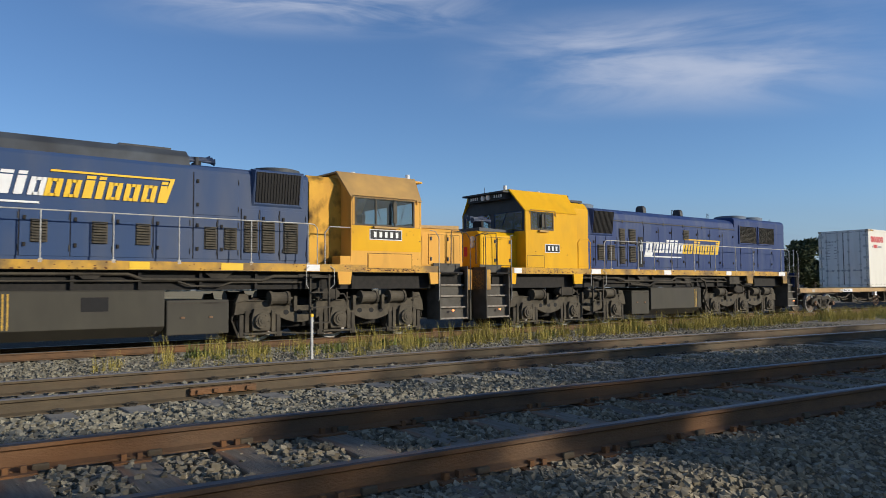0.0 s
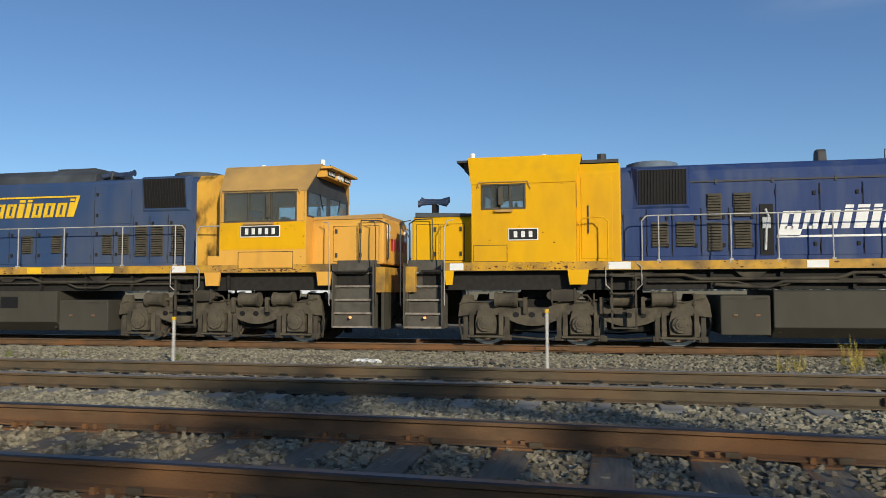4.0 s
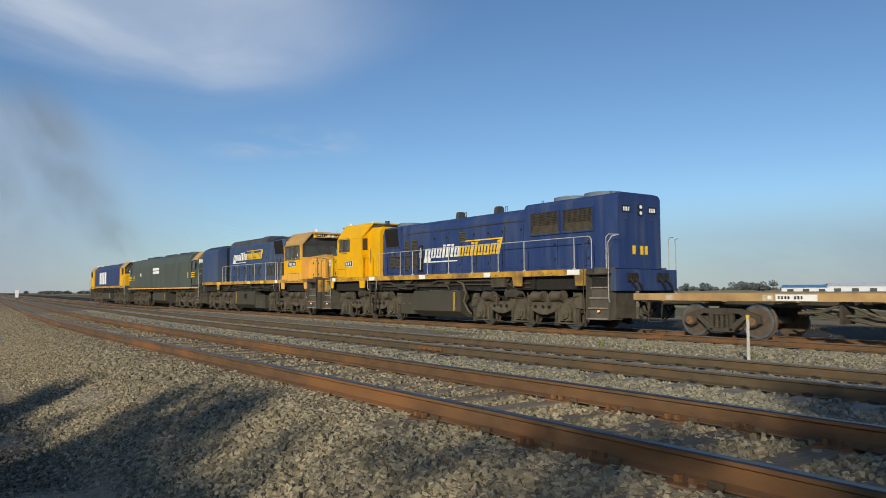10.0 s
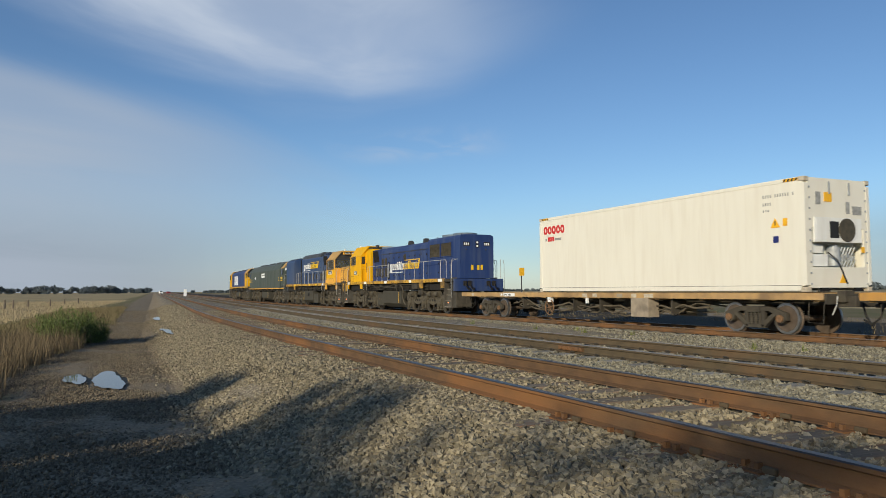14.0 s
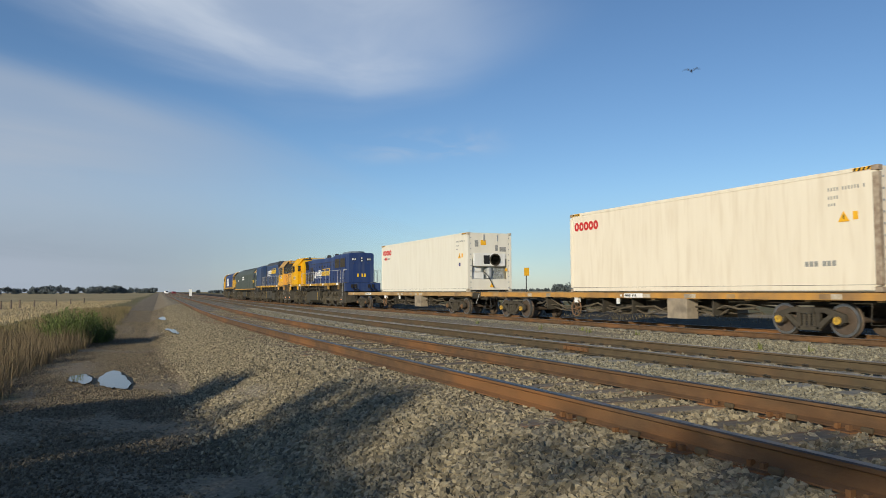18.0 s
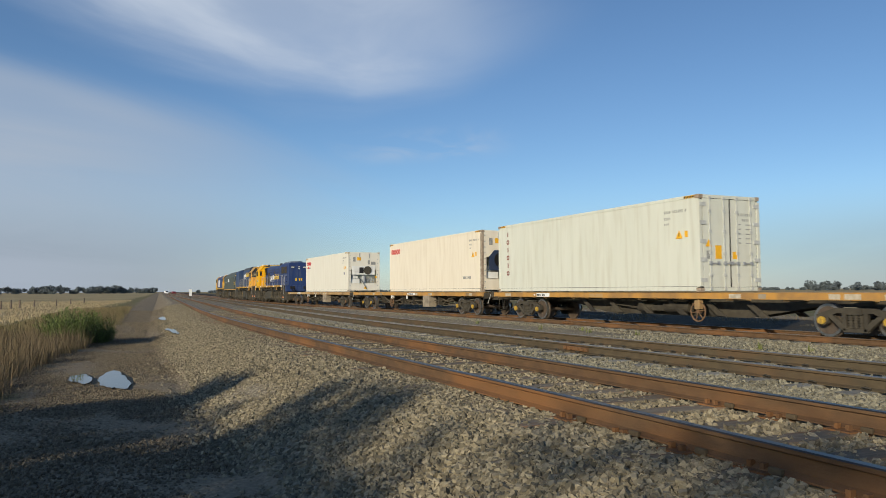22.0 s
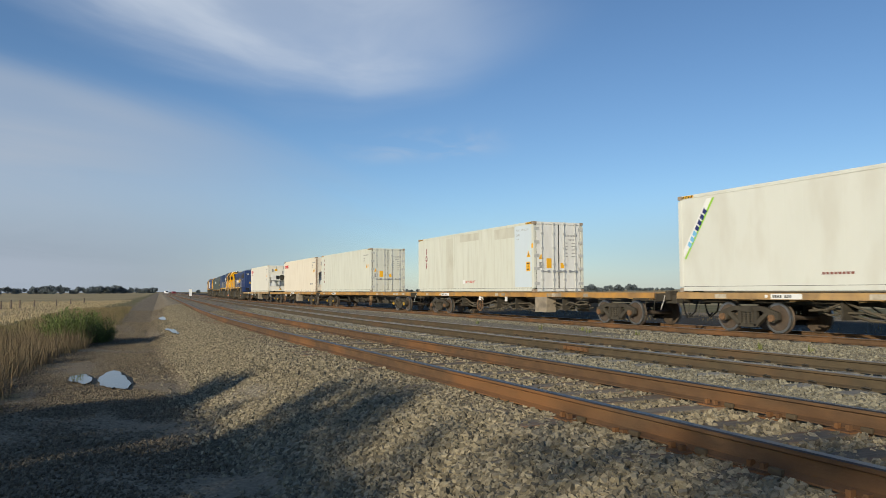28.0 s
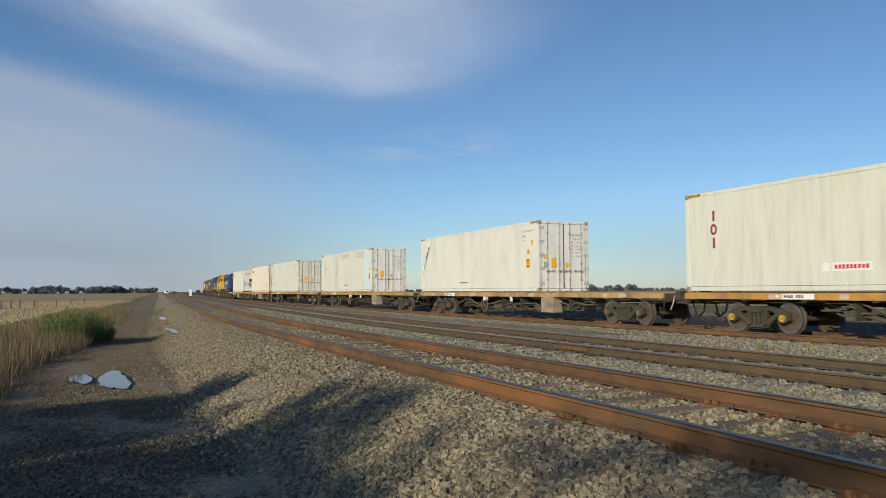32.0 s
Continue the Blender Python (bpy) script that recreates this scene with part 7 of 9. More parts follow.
    for y in (-0.35, 0.4):
        bx(lv, -0.01, 0.02, y, y + 0.05, CH - 0.42, CH - 0.1)
    part("lift_lugs", lv, M["machine"], c)


def blocks(c, name, label, rows, material, x, z, y=-CW / 2 + 0.010):
    """Plain blocks that stand for lettering on the near side: rows of (dx, dz, width, height)."""
    sh = Shape()
    for dx, dz, w, h in rows:
        sh.box(x + dx, x + dx + w, y - 0.004, y + 0.002, z + dz, z + dz + h)
    return part(name, sh, M[material], c, label)


def stencils(c, x, z):
    rows = [(i * 0.078 + (0.07 if i > 3 else 0) + (0.07 if i > 9 else 0), 0, 0.034, 0.085) for i in range(11)]
    rows += [(i * 0.075, -0.20, 0.034, 0.08) for i in range(4)]
    rows += [(i * 0.075, -0.36, 0.034, 0.06) for i in range(3)]
    blocks(c, "stencil_bars", "", rows, "grey_decal", x, z)


def ring_mark(c, name, x, z, w, h, stroke, material, label=""):
    """One plain eight-sided ring on the near side."""
    y = -CW / 2 + 0.010
    a, b = w / 2, h / 2
    out = [(x + a + a * px, z + b + b * pz) for px, pz in ((-1, -0.45), (-0.45, -1), (0.45, -1), (1, -0.45), (1, 0.45), (0.45, 1), (-0.45, 1), (-1, 0.45))]
    ka, kb = 1 - stroke / a, 1 - stroke / b
    inn = [(x + a + (px - x - a) * ka, z + b + (pz - z - b) * kb) for px, pz in out]
    sh = Shape()
    for i in range(8):
        k = (i + 1) % 8
        sh.prism_y([out[i], out[k], inn[k], inn[i]], y - 0.004, y + 0.002)
    return part(name, sh, M[material], c, label)


def red_word(c, second=True):
    for i in range(5):
        ring_mark(c, "red_mark", -5.80 + 0.29 * i, 2.24, 0.265, 0.31, 0.085, "red_decal", "red brand mark of plain rings")
    if not second:
        return
    blocks(c, "red_mark_small", "", [(i * 0.15, 0, 0.12, 0.17) for i in range(3)], "red_decal", -5.5, 1.96)
    blocks(c, "small_bars", "", [(0.0, 0.02, 0.10, 0.09), (0.66, 0.02, 0.42, 0.09)], "grey_decal", -5.68, 1.96)


def down_word(c, n, w, h, pitch, x, z, material):
    """A column of plain upright bars and rings."""
    for i in range(n):
        zz = z - i * pitch
        if i % 2:
            ring_mark(c, "mark_ring", x, zz, w, h, w * 0.26, material)
        else:
            blocks(c, "mark_block", "", [(w * 0.34, 0, w * 0.32, h)], material, x, zz)


def warnings(c, x, big=True, z=1.66):
    """A hazard triangle with a small yellow sticker above and beside it and, if big, a caution panel below."""
    y = -CW / 2
    sh = Shape()
    triangle_sign(sh, x, z, 0.15, y + 0.004)
    w = part("warning_sticker", sh, M["warn"], c)
    k = Shape()
    k.box(x - 0.015, x + 0.015, y - 0.005, y - 0.002, z + 0.06, z + 0.17)
    tagged(part("sticker_print", k, M["black_decal"], w), kind="stuff")
    sh = Shape()
    z2 = z + (0.36 if big else 0.03)
    sh.box(x + 0.24, x + 0.37, y - 0.002, y + 0.004, z2, z2 + 0.19)
    part("warning_sticker", sh, M["warn"], c)
    if big:
        sh = Shape()
        sh.box(x - 0.18, x + 0.12, y - 0.002, y + 0.004, z - 0.58, z - 0.20)
        w = part("warning_sticker", sh, M["warn"], c)
        k = Shape()
        for a0, a1, c0, c1 in ((-0.14, 0.08, -0.29, -0.24), (-0.06, 0.0, -0.42, -0.35), (-0.11, 0.05, -0.53, -0.48)):
            k.box(x + a0, x + a1, y - 0.005, y - 0.002, z + c0, z + c1)
        tagged(part("sticker_print", k, M["black_decal"], w), kind="stuff")


def build_containers():
    cs = []
    c = container_shell("clean cream refrigerated container with red mark", "cream", 0, 1, "cream")
    door_end(c, -CL / 2, "pure", False)
    reefer_end(c, CL / 2, "cream", False)
    red_word(c)
    stencils(c, 4.82, 2.45)
    warnings(c, 5.2, False)
    blocks(c, "navy_sticker", "", [(0, 0, 0.17, 0.17)], "navy_decal", 5.12, 1.27)
    cs.append((c, 38.83))
    c = container_shell("yellowed cream refrigerated container with red mark", "cream_warm", 0, 2, "post_steel")
    door_end(c, -CL / 2, "offwhite", False)
    reefer_end(c, CL / 2, "cream_warm", True)
    red_word(c, False)
    stencils(c, 4.8, 2.42)
    warnings(c, 5.2, False)
    blocks(c, "dark_mark", "", [(i * 0.13 + (0.1 if i > 2 else 0), 0, 0.10, 0.13) for i in range(6)], "grey_decal", 4.1, 0.62)
    cs.append((c, 59.68))
    c = container_shell("off-white refrigerated container with brown vertical mark", "offwhite", 1, 3)
    reefer_end(c, -CL / 2, "pure", False)
    door_end(c, CL / 2, "offwhite")
    down_word(c, 6, 0.21, 0.20, 0.335, -5.38, 2.38, "brown_decal")
    stencils(c, 4.6, 2.42)
    warnings(c, 5.25, False, 1.62)
    cs.append((c, 73.5))
    c = container_shell("patched off-white refrigerated container with maroon mark", "offwhite", 1, 4)
    reefer_end(c, -CL / 2, "pure", False)
    door_end(c, CL / 2, "pure")
    down_word(c, 3, 0.24, 0.30, 0.39, -5.1, 2.03, "maroon")
    pt = Shape()
    pt.box(4.55, 5.92, -CW / 2 + 0.006, -CW / 2 + 0.013, 0.2, CH - 0.11)
    part("white_patch_panel", pt, M["patch_white"], c, "bright white replacement panel")
    for r in ((-0.8, 1.2, 2.43, 2.78), (2.75, 4.54, 2.33, 2.78), (-2.4, -1.6, 0.17, 2.7)):
        pt = Shape()
        pt.box(r[0], r[1], -CW / 2 + 0.0095, -CW / 2 + 0.013, r[2], r[3])
        part("repair_panel", pt, M["dull_patch"], c)
    stencils(c, 4.72, 2.55)
    warnings(c, 5.68, True, 1.44)
    t = Shape()
    t.box(-0.50, -0.26, -CW / 2 + 0.008, -CW / 2 + 0.012, 0.40, 0.58)
    part("forklift_sticker", t, M["white"], c)
    cu = bpy.data.curves.new("no_forklift_text", "FONT")
    cu.body, cu.size, cu.extrude = "NO FORKLIFT", 0.17, 0.002
    cu.materials.append(M["red_decal"])
    to = new("no_forklift_text", cu)
    to.parent = c
    to.matrix_basis = pose(-0.22, -CW / 2 + 0.010, 0.42, 90, 0, 0)
    cs.append((c, 93.86))
    c = container_shell("ribbed white refrigerated container with blue and green diagonal mark", "pure_worn", 2, 5)
    reefer_end(c, -CL / 2, "pure", False)
    door_end(c, CL / 2, "pure")
    dg = Shape()
    y = -CW / 2 + 0.003
    dg.prism_y([(-5.9, 1.05), (-5.72, 1.25), (-4.72, 2.72), (-4.92, 2.72), (-5.9, 1.25)], y, y + 0.006)
    part("white_band", dg, M["white"], c)
    dg = Shape()
    for i, (w, m) in enumerate(((0, "cyan_decal"),) * 3 + ((0, "navy_decal"),) * 4):
        t0 = 0.15 + i * 0.11
        d = Shape()
        x0, z0 = -5.87 + t0 * 0.95, 1.18 + t0 * 1.42
        d.prism_y([(x0, z0), (x0 + 0.12, z0 - 0.09), (x0 + 0.19, z0 + 0.02), (x0 + 0.07, z0 + 0.12)], y - 0.005, y)
        part("mark_block", d, M[m], c)
    dg.prism_y([(-5.86, 0.98), (-5.80, 0.98), (-4.62, 2.72), (-4.70, 2.72)], y - 0.004, y + 0.002)
    part("green_stripe", dg, M["green_decal"], c)
    stencils(c, 4.8, 2.48)
    warnings(c, 5.3, True, 1.57)
    blocks(c, "red_bars", "", [(i * 0.11, 0, 0.08, 0.06) for i in range(8)], "brown_decal", -1.2, 0.42)
    cs.append((c, 114.43))
    c = container_shell("off-white refrigerated container with maroon vertical mark", "offwhite", 1, 6)
    reefer_end(c, -CL / 2, "pure", False)
    door_end(c, CL / 2, "offwhite")
    down_word(c, 3, 0.24, 0.30, 0.39, -5.1, 2.03, "maroon")
    stencils(c, 4.7, 2.48)
    warnings(c, 5.4, True, 1.5)
    t = Shape()
    t.box(-1.5, -1.3, -CW / 2 + 0.008, -CW / 2 + 0.012, 0.50, 0.70)
    t.box(-1.22, -0.2, -CW / 2 + 0.008, -CW / 2 + 0.012, 0.50, 0.70)
    part("forklift_sticker", t, M["white"], c)
    t = Shape()
    for i in range(9):
        t.box(-1.15 + i * 0.1, -1.08 + i * 0.1, -CW / 2 + 0.004, -CW / 2 + 0.009, 0.55, 0.65)
    part("red_bars", t, M["red_decal"], c)
    cs.append((c, 134.93))
    return cs


M["pure_worn"] = mat("white_ribbed_paint", (0.66, 0.665, 0.605), 0.5, col2=(0.61, 0.615, 0.555), scale=0.9, amount=0.6,
                     col3=(0.5, 0.46, 0.38), scale3=1.5, amount3=0.3, stretch=(1, 1, 0.4))

# ---------------------------------------------------------------- the train
DECK_Z = 1.108
VEHICLES = [(build_lead_loco(), -35.4), (build_green_loco(), -15.1), (build_faded_loco(), 4.45), (build_blue_loco(), 22.5)]
for start, style, deck, cap, code, seed in ((31.85, "pipe", "deck_pale", "cap_brown", 4.05, 21), (52.4, "pipe", "deck", "cap_yellow", 10.4, 22),
                                            (73.05, "truss", "deck", "cap_yellow", 3.6, 23), (93.65, "pipe", "deck", "cap_brown", 3.3, 24),
                                            (114.3, "pipe", "deck_pale", "cap_brown", 3.5, 25), (134.85, "pipe", "deck", "cap_yellow", 3.5, 26)):
    VEHICLES.append((build_wagon(style, deck, cap, code, seed), start + 10.0))
CONTAINERS = [(c, u + CL / 2) for c, u in build_containers()]

# ---------------------------------------------------------------- sleepers and clips


bed = random.Random(5)
SLEEP_MID = [i * 0.667 + bed.uniform(-0.02, 0.02) for i in range(-75, 42)]
SLEEP_NEAR = [i * 0.61 + bed.uniform(-0.06, 0.06) for i in range(-60, 36)]


def lay_sleepers():
    sh = Shape()
    sh.prism_x([(-1.25, -0.12), (1.25, -0.12), (1.25, 0.035), (1.18, 0.05), (-1.18, 0.05), (-1.25, 0.035)], -0.115, 0.115)
    concrete = sh.mesh("sleeper", M["concrete"], bevel=0.012)
    sh = Shape()
    sh.box(-0.12, 0.12, -1.3, 1.3, -0.1, 0.03)
    timber = sh.mesh("sleeper", M["timber"], bevel=0.012)
    sh = Shape()
    for s in (-1, 1):
        sh.tube([(-0.04, s * 0.07, 0.0), (-0.05, s * 0.085, 0.03), (0.0, s * 0.10, 0.04), (0.05, s * 0.085, 0.03), (0.04, s * 0.065, 0.01)], 0.01, 6)
        sh.box(-0.035, 0.035, s * 0.08 - 0.025, s * 0.08 + 0.025, -0.02, 0.012)
    clip = sh.mesh("rail_clip", M["dirt"])
    sh = Shape()
    sh.box(-0.11, 0.11, -0.16, 0.16, -0.015, 0.008)
    for s in (-1, 1):
        sh.box(-0.06, -0.03, s * 0.09 - 0.018, s * 0.09 + 0.018, 0, 0.045)
        sh.box(0.03, 0.06, s * 0.09 - 0.018, s * 0.09 + 0.018, 0, 0.045)
    plate_me = sh.mesh("base_plate", M["rust_powder"])
    sh = Shape()
    sh.box(-0.05, 0.04, -0.03, 0.0, -0.005, 0.035)
    anchor = sh.mesh("rail_anchor", M["rail_brown"], bevel=0.01)
    rng = random.Random(5)
    for x in SLEEP_MID:
        m = pose(x, MID_C + mid_off(x) + bend(x), MID_TOP - 0.205, 0, 0, math.degrees(slope_of(mid_off, x)) + 0)
        part("sleeper", concrete, None, track_middle, at=m)
        if -16 < x < 14:
            for y in (-HALF, HALF):
                part("rail_clip", clip, None, track_middle, at=m @ pose(0, y, 0.05))
    for x in SLEEP_NEAR:
        m = pose(x, NEAR_C + near_off(x) + bend(x) + rng.uniform(-0.06, 0.06), NEAR_TOP - 0.186 + rng.uniform(-0.02, 0.004), 0, 0, math.degrees(slope_of(near_off, x)) + rng.uniform(-2, 2))
        part("sleeper", timber, None, track_near, at=m)
        if -5 < x < 12:
            for y in (-HALF, HALF):
                part("base_plate", plate_me, None, track_near, at=m @ pose(0, y, 0.034))
                part("rail_anchor", anchor, None, track_near, at=pose(x + 0.16, NEAR_C + y - 0.06 + near_off(x) + bend(x), NEAR_TOP - 0.15))
    for i in range(-90, 50):
        x = i * 0.667
        part("sleeper", concrete, None, track_train, at=pose(x, TRAIN_Y + bend(x), -0.212, 0, 0, 0))
    fp = Shape()
    fp.box(-0.35, 0.35, -0.03, 0.03, -0.115, -0.045)
    for k in (-0.26, -0.09, 0.09, 0.26):
        fp.box(k - 0.03, k + 0.03, -0.055, 0.0, -0.1, -0.06)
    fishplate = fp.mesh("fishplate", M["rust"], bevel=0.008)
    for x in (-1.0, -24.0):
        part("fishplate", fishplate, None, track_train, at=pose(x, TRAIN_Y - HALF - 0.03, 0))
    for x in (2.9, -10.8):
        part("fishplate", fishplate, None, track_middle, at=pose(x, MID_C - HALF - 0.03 + mid_off(x), MID_TOP))


# ---------------------------------------------------------------- plants


def blades(name, label, category, spots, height, width, material, seed, per=24, spread=0.18, lean=0.35):
    """Tufts of thin upright blades at spots (x, y, scale); one object of loose plants."""
    rng = np.random.default_rng(seed)
    sp = np.asarray(spots, float)
    n = len(sp) * per
    base = np.repeat(sp, per, axis=0)
    h = height * base[:, 2] * rng.uniform(0.35, 1.1, n)
    a = rng.uniform(0, 2 * np.pi, n)
    r = spread * base[:, 2] * np.sqrt(rng.uniform(0, 1, n))
    bx, by = base[:, 0] + r * np.cos(a), base[:, 1] + r * np.sin(a)
    bz = np.array([ground_z(y) - 0.02 for y in by])
    by = np.array([warp(x, y) for x, y in zip(bx, by)])
    la = rng.uniform(0, 2 * np.pi, n)
    lx, ly = lean * h * np.cos(la) * rng.uniform(0, 1, n), lean * h * np.sin(la) * rng.uniform(0, 1, n)
    wa = rng.uniform(0, np.pi, n)
    wx, wy = width * np.cos(wa) * base[:, 2], width * np.sin(wa) * base[:, 2]
    V = np.empty((n, 5, 3))
    V[:, 0] = np.stack([bx - wx, by - wy, bz], 1)
    V[:, 1] = np.stack([bx + wx, by + wy, bz], 1)
    V[:, 2] = np.stack([bx + wx * 0.8 + lx * 0.4, by + wy * 0.8 + ly * 0.4, bz + h * 0.6], 1)
    V[:, 3] = np.stack([bx - wx * 0.8 + lx * 0.4, by - wy * 0.8 + ly * 0.4, bz + h * 0.6], 1)
    V[:, 4] = np.stack([bx + lx, by + ly, bz + h], 1)
    i = np.arange(n)[:, None] * 5
    F = np.concatenate([np.concatenate([i, i + 1, i + 2], 1), np.concatenate([i, i + 2, i + 3], 1), np.concatenate([i + 3, i + 2, i + 4], 1)])
    ob = new(name, raw_mesh(name, V.reshape(-1, 3), F, M[material]))
    return tagged(ob, label, category, kind="stuff")


def leaf_cloud(centres, radii, count, size, seed):
    """Small two-triangle leaves scattered in lumpy balls; returns vertices and faces."""
    rng = np.random.default_rng(seed)
    c = np.asarray(centres)
    k = rng.integers(0, len(c), count)
    d = rng.normal(size=(count, 3))
    d /= np.linalg.norm(d, axis=1)[:, None]
    p = c[k] + d * (np.asarray(radii)[k] * rng.uniform(0.35, 1.0, count) ** 0.6)[:, None] * (1, 1, 0.75)
    u = rng.normal(size=(count, 3))
    u /= np.linalg.norm(u, axis=1)[:, None]
    w = np.cross(u, rng.normal(size=(count, 3)))
    w /= np.linalg.norm(w, axis=1)[:, None]
    s = (size * rng.uniform(0.6, 1.4, count))[:, None]
    V = np.stack([p - u * s, p + w * s * 0.4, p + u * s, p - w * s * 0.4], 1)
    i = np.arange(count)[:, None] * 4
    return V.reshape(-1, 3), np.concatenate([i, i + 1, i + 2, i + 3], 1)


def build_tree(x, y, z, height, crown, seed, leaves=5000, leaf=0.16, label="gum tree with thin spreading crown", low=0.45):
    rng = random.Random(seed)
    t = thing("tree", label, "tree", "trees", at=pose(x, y, z))
    sh = Shape()
    r0 = 0.03 * height
    pts = [(0, 0, -0.1), (0.1 * rng.uniform(-1, 1), 0.1, height * 0.25), (0.3 * rng.uniform(-1, 1), 0.2 * rng.uniform(-1, 1), height * 0.5), (0.3 * rng.uniform(-1, 1), 0, height * 0.8)]
    for a, b, k in zip(pts, pts[1:], (1.0, 0.8, 0.55)):
        sh.cyl(a, b, r0 * k, 9, r0 * (k - 0.22))
    ends = []
    for i in range(9):
        a = 2.4 * i + rng.uniform(-0.4, 0.4)
        q = pts[1 + i % 3]
        d = crown * rng.uniform(0.5, 0.95)
        e = (q[0] + d * math.cos(a), q[1] + d * math.sin(a), min(height * 0.92, max(height * low, q[2] + height * rng.uniform(0.08, 0.35))))
        m = ((q[0] + e[0]) / 2, (q[1] + e[1]) / 2, (q[2] + e[2]) / 2 + 0.25)
        sh.cyl(q, m, r0 * 0.35, 7, r0 * 0.22)
        sh.cyl(m, e, r0 * 0.22, 6, r0 * 0.08)
        ends += [e, m]
    ends.append((pts[-1][0], pts[-1][1], height * 0.9))
    part("trunk", sh, M["bark"], t)
    V, F = leaf_cloud(ends, [crown * rng.uniform(0.25, 0.45) for _ in ends], leaves, leaf, seed)
    part("crown", raw_mesh("crown", V, F, M["leaf"]), None, t)
    return t


def build_bush(x, y, z, w, h, seed, material="bushleaf"):
    """A feathery bush: many upright stems fanning out, with fine leaves along them."""
    rng = np.random.default_rng(seed)
    t = thing("bush", "feathery green bush beside the dirt track", "bush", at=pose(x, y, z))
    sh = Shape()
    P, U = [], []
    for i in range(70):
        a, d = rng.uniform(0, 6.283), w * 0.5 * math.sqrt(rng.uniform(0, 1))
        b = np.array((d * 0.75 * math.cos(a), d * 0.75 * math.sin(a), -0.05))
        e = np.array((d * 1.1 * math.cos(a), d * 1.1 * math.sin(a), h * rng.uniform(0.55, 1.05) * (1 - 0.35 * (2 * d / w) ** 2)))
        sh.cyl(tuple(b), tuple(e), 0.010, 4, 0.003)
        k = rng.uniform(0.18, 1.04, (150, 1))
        P.append(b + (e - b) * k + rng.normal(size=(150, 3)) * (0.055, 0.055, 0.03))
        U.append(np.tile((e - b) / np.linalg.norm(e - b), (150, 1)) + rng.normal(size=(150, 3)) * 0.45)
    part("woody_base", sh, M["bark"], t)
    P, U = np.concatenate(P), np.concatenate(U)
    U /= np.linalg.norm(U, axis=1)[:, None]
    W = np.cross(U, rng.normal(size=P.shape))
    W /= np.linalg.norm(W, axis=1)[:, None]
    s = rng.uniform(0.02, 0.05, (len(P), 1))
    V = np.stack([P - U * s, P + W * s * 0.28, P + U * s, P - W * s * 0.28], 1).reshape(-1, 3)
    i = np.arange(len(P))[:, None] * 4
    part("foliage", raw_mesh("foliage", V, np.concatenate([i, i + 1, i + 2, i + 3], 1), M[material]), None, t)


def far_woods(name, label, spans, seed, distance, material="farwood"):
    """Distant woods: loose leaf clumps along the horizon. spans: (azimuth from, to, height low, high)."""
    rng = np.random.default_rng(seed)
    cs, rs = [], []
    for a0, a1, h0, h1 in spans:
        n = max(2, int((a1 - a0) * distance * 0.0175 / 2.6))
        for i in range(n):
            a = math.radians(a0 + (a1 - a0) * rng.uniform(0, 1))
            h = rng.uniform(h0, h1)
            d = distance * rng.uniform(0.97, 1.05)
            for k in range(4):
                r = h * rng.uniform(0.25, 0.42)
                cs.append((d * math.sin(a) + rng.uniform(-h, h) * 0.6, d * math.cos(a) + rng.uniform(-h, h) * 0.6, -0.8 + h * rng.uniform(0.25, 0.75)))
                rs.append(r)
    V, F = leaf_cloud(cs, rs, len(cs) * 60, 0.9 * distance / 600, seed + 1)
    ob = new(name, raw_mesh(name, V, F, M[material]))
    tagged(ob, label, "woods", kind="stuff")


# ---------------------------------------------------------------- small things by the line


def marker_post(x, y, h):
    z = ground_z(y) - 0.05
    p = thing("marker_post", "slim white trackside marker post with yellow cap", "marker post", "marker posts by the track", at=pose(x, y, z))
    sh = Shape()
    sh.box(-0.02, 0.02, -0.016, 0.016, 0, h)
    part("post", sh, M["postwhite"], p, bevel=0.006)
    sh = Shape()
    sh.box(-0.024, 0.024, -0.02, 0.02, h, h + 0.055)
    part("cap", sh, M["yellow_decal"], p, "yellow cap", bevel=0.008)


def puddle(x, y, a, b, seed):
    rng = random.Random(seed)
    sh = Shape()
    n = 44
    ph = [rng.uniform(0, 6.28) for _ in range(3)]
    pts = []
    for i in range(n):
        t = 2 * math.pi * i / n
        r = 1 + 0.16 * math.sin(2 * t + ph[0]) + 0.12 * math.sin(3 * t + ph[1]) + 0.06 * math.sin(5 * t + ph[2]) + rng.uniform(-0.07, 0.07)
        pts.append((x + a * r * math.cos(t), y + b * r * math.sin(t)))
    z = ground_z(y - side_bend(x)) + 0.03
    sh.prism_z(pts, z - 0.02, z)
    solo("puddle", sh, M["water"], "shallow puddle reflecting the sky on the dirt track", "puddle", "puddles on the track")


def board_sign(x, y, z, h, w, bh, material, name, label):
    p = thing(name, label, "sign", at=pose(x, y, z))
    sh = Shape()
    sh.cyl((0, 0, 0), (0, 0, h), 0.05, 8)
    part("post", sh, M["dark"], p)
    sh = Shape()
    sh.box(0.05, 0.09, -w / 2, w / 2, h - bh, h)
    part("board", sh, M[material], p)


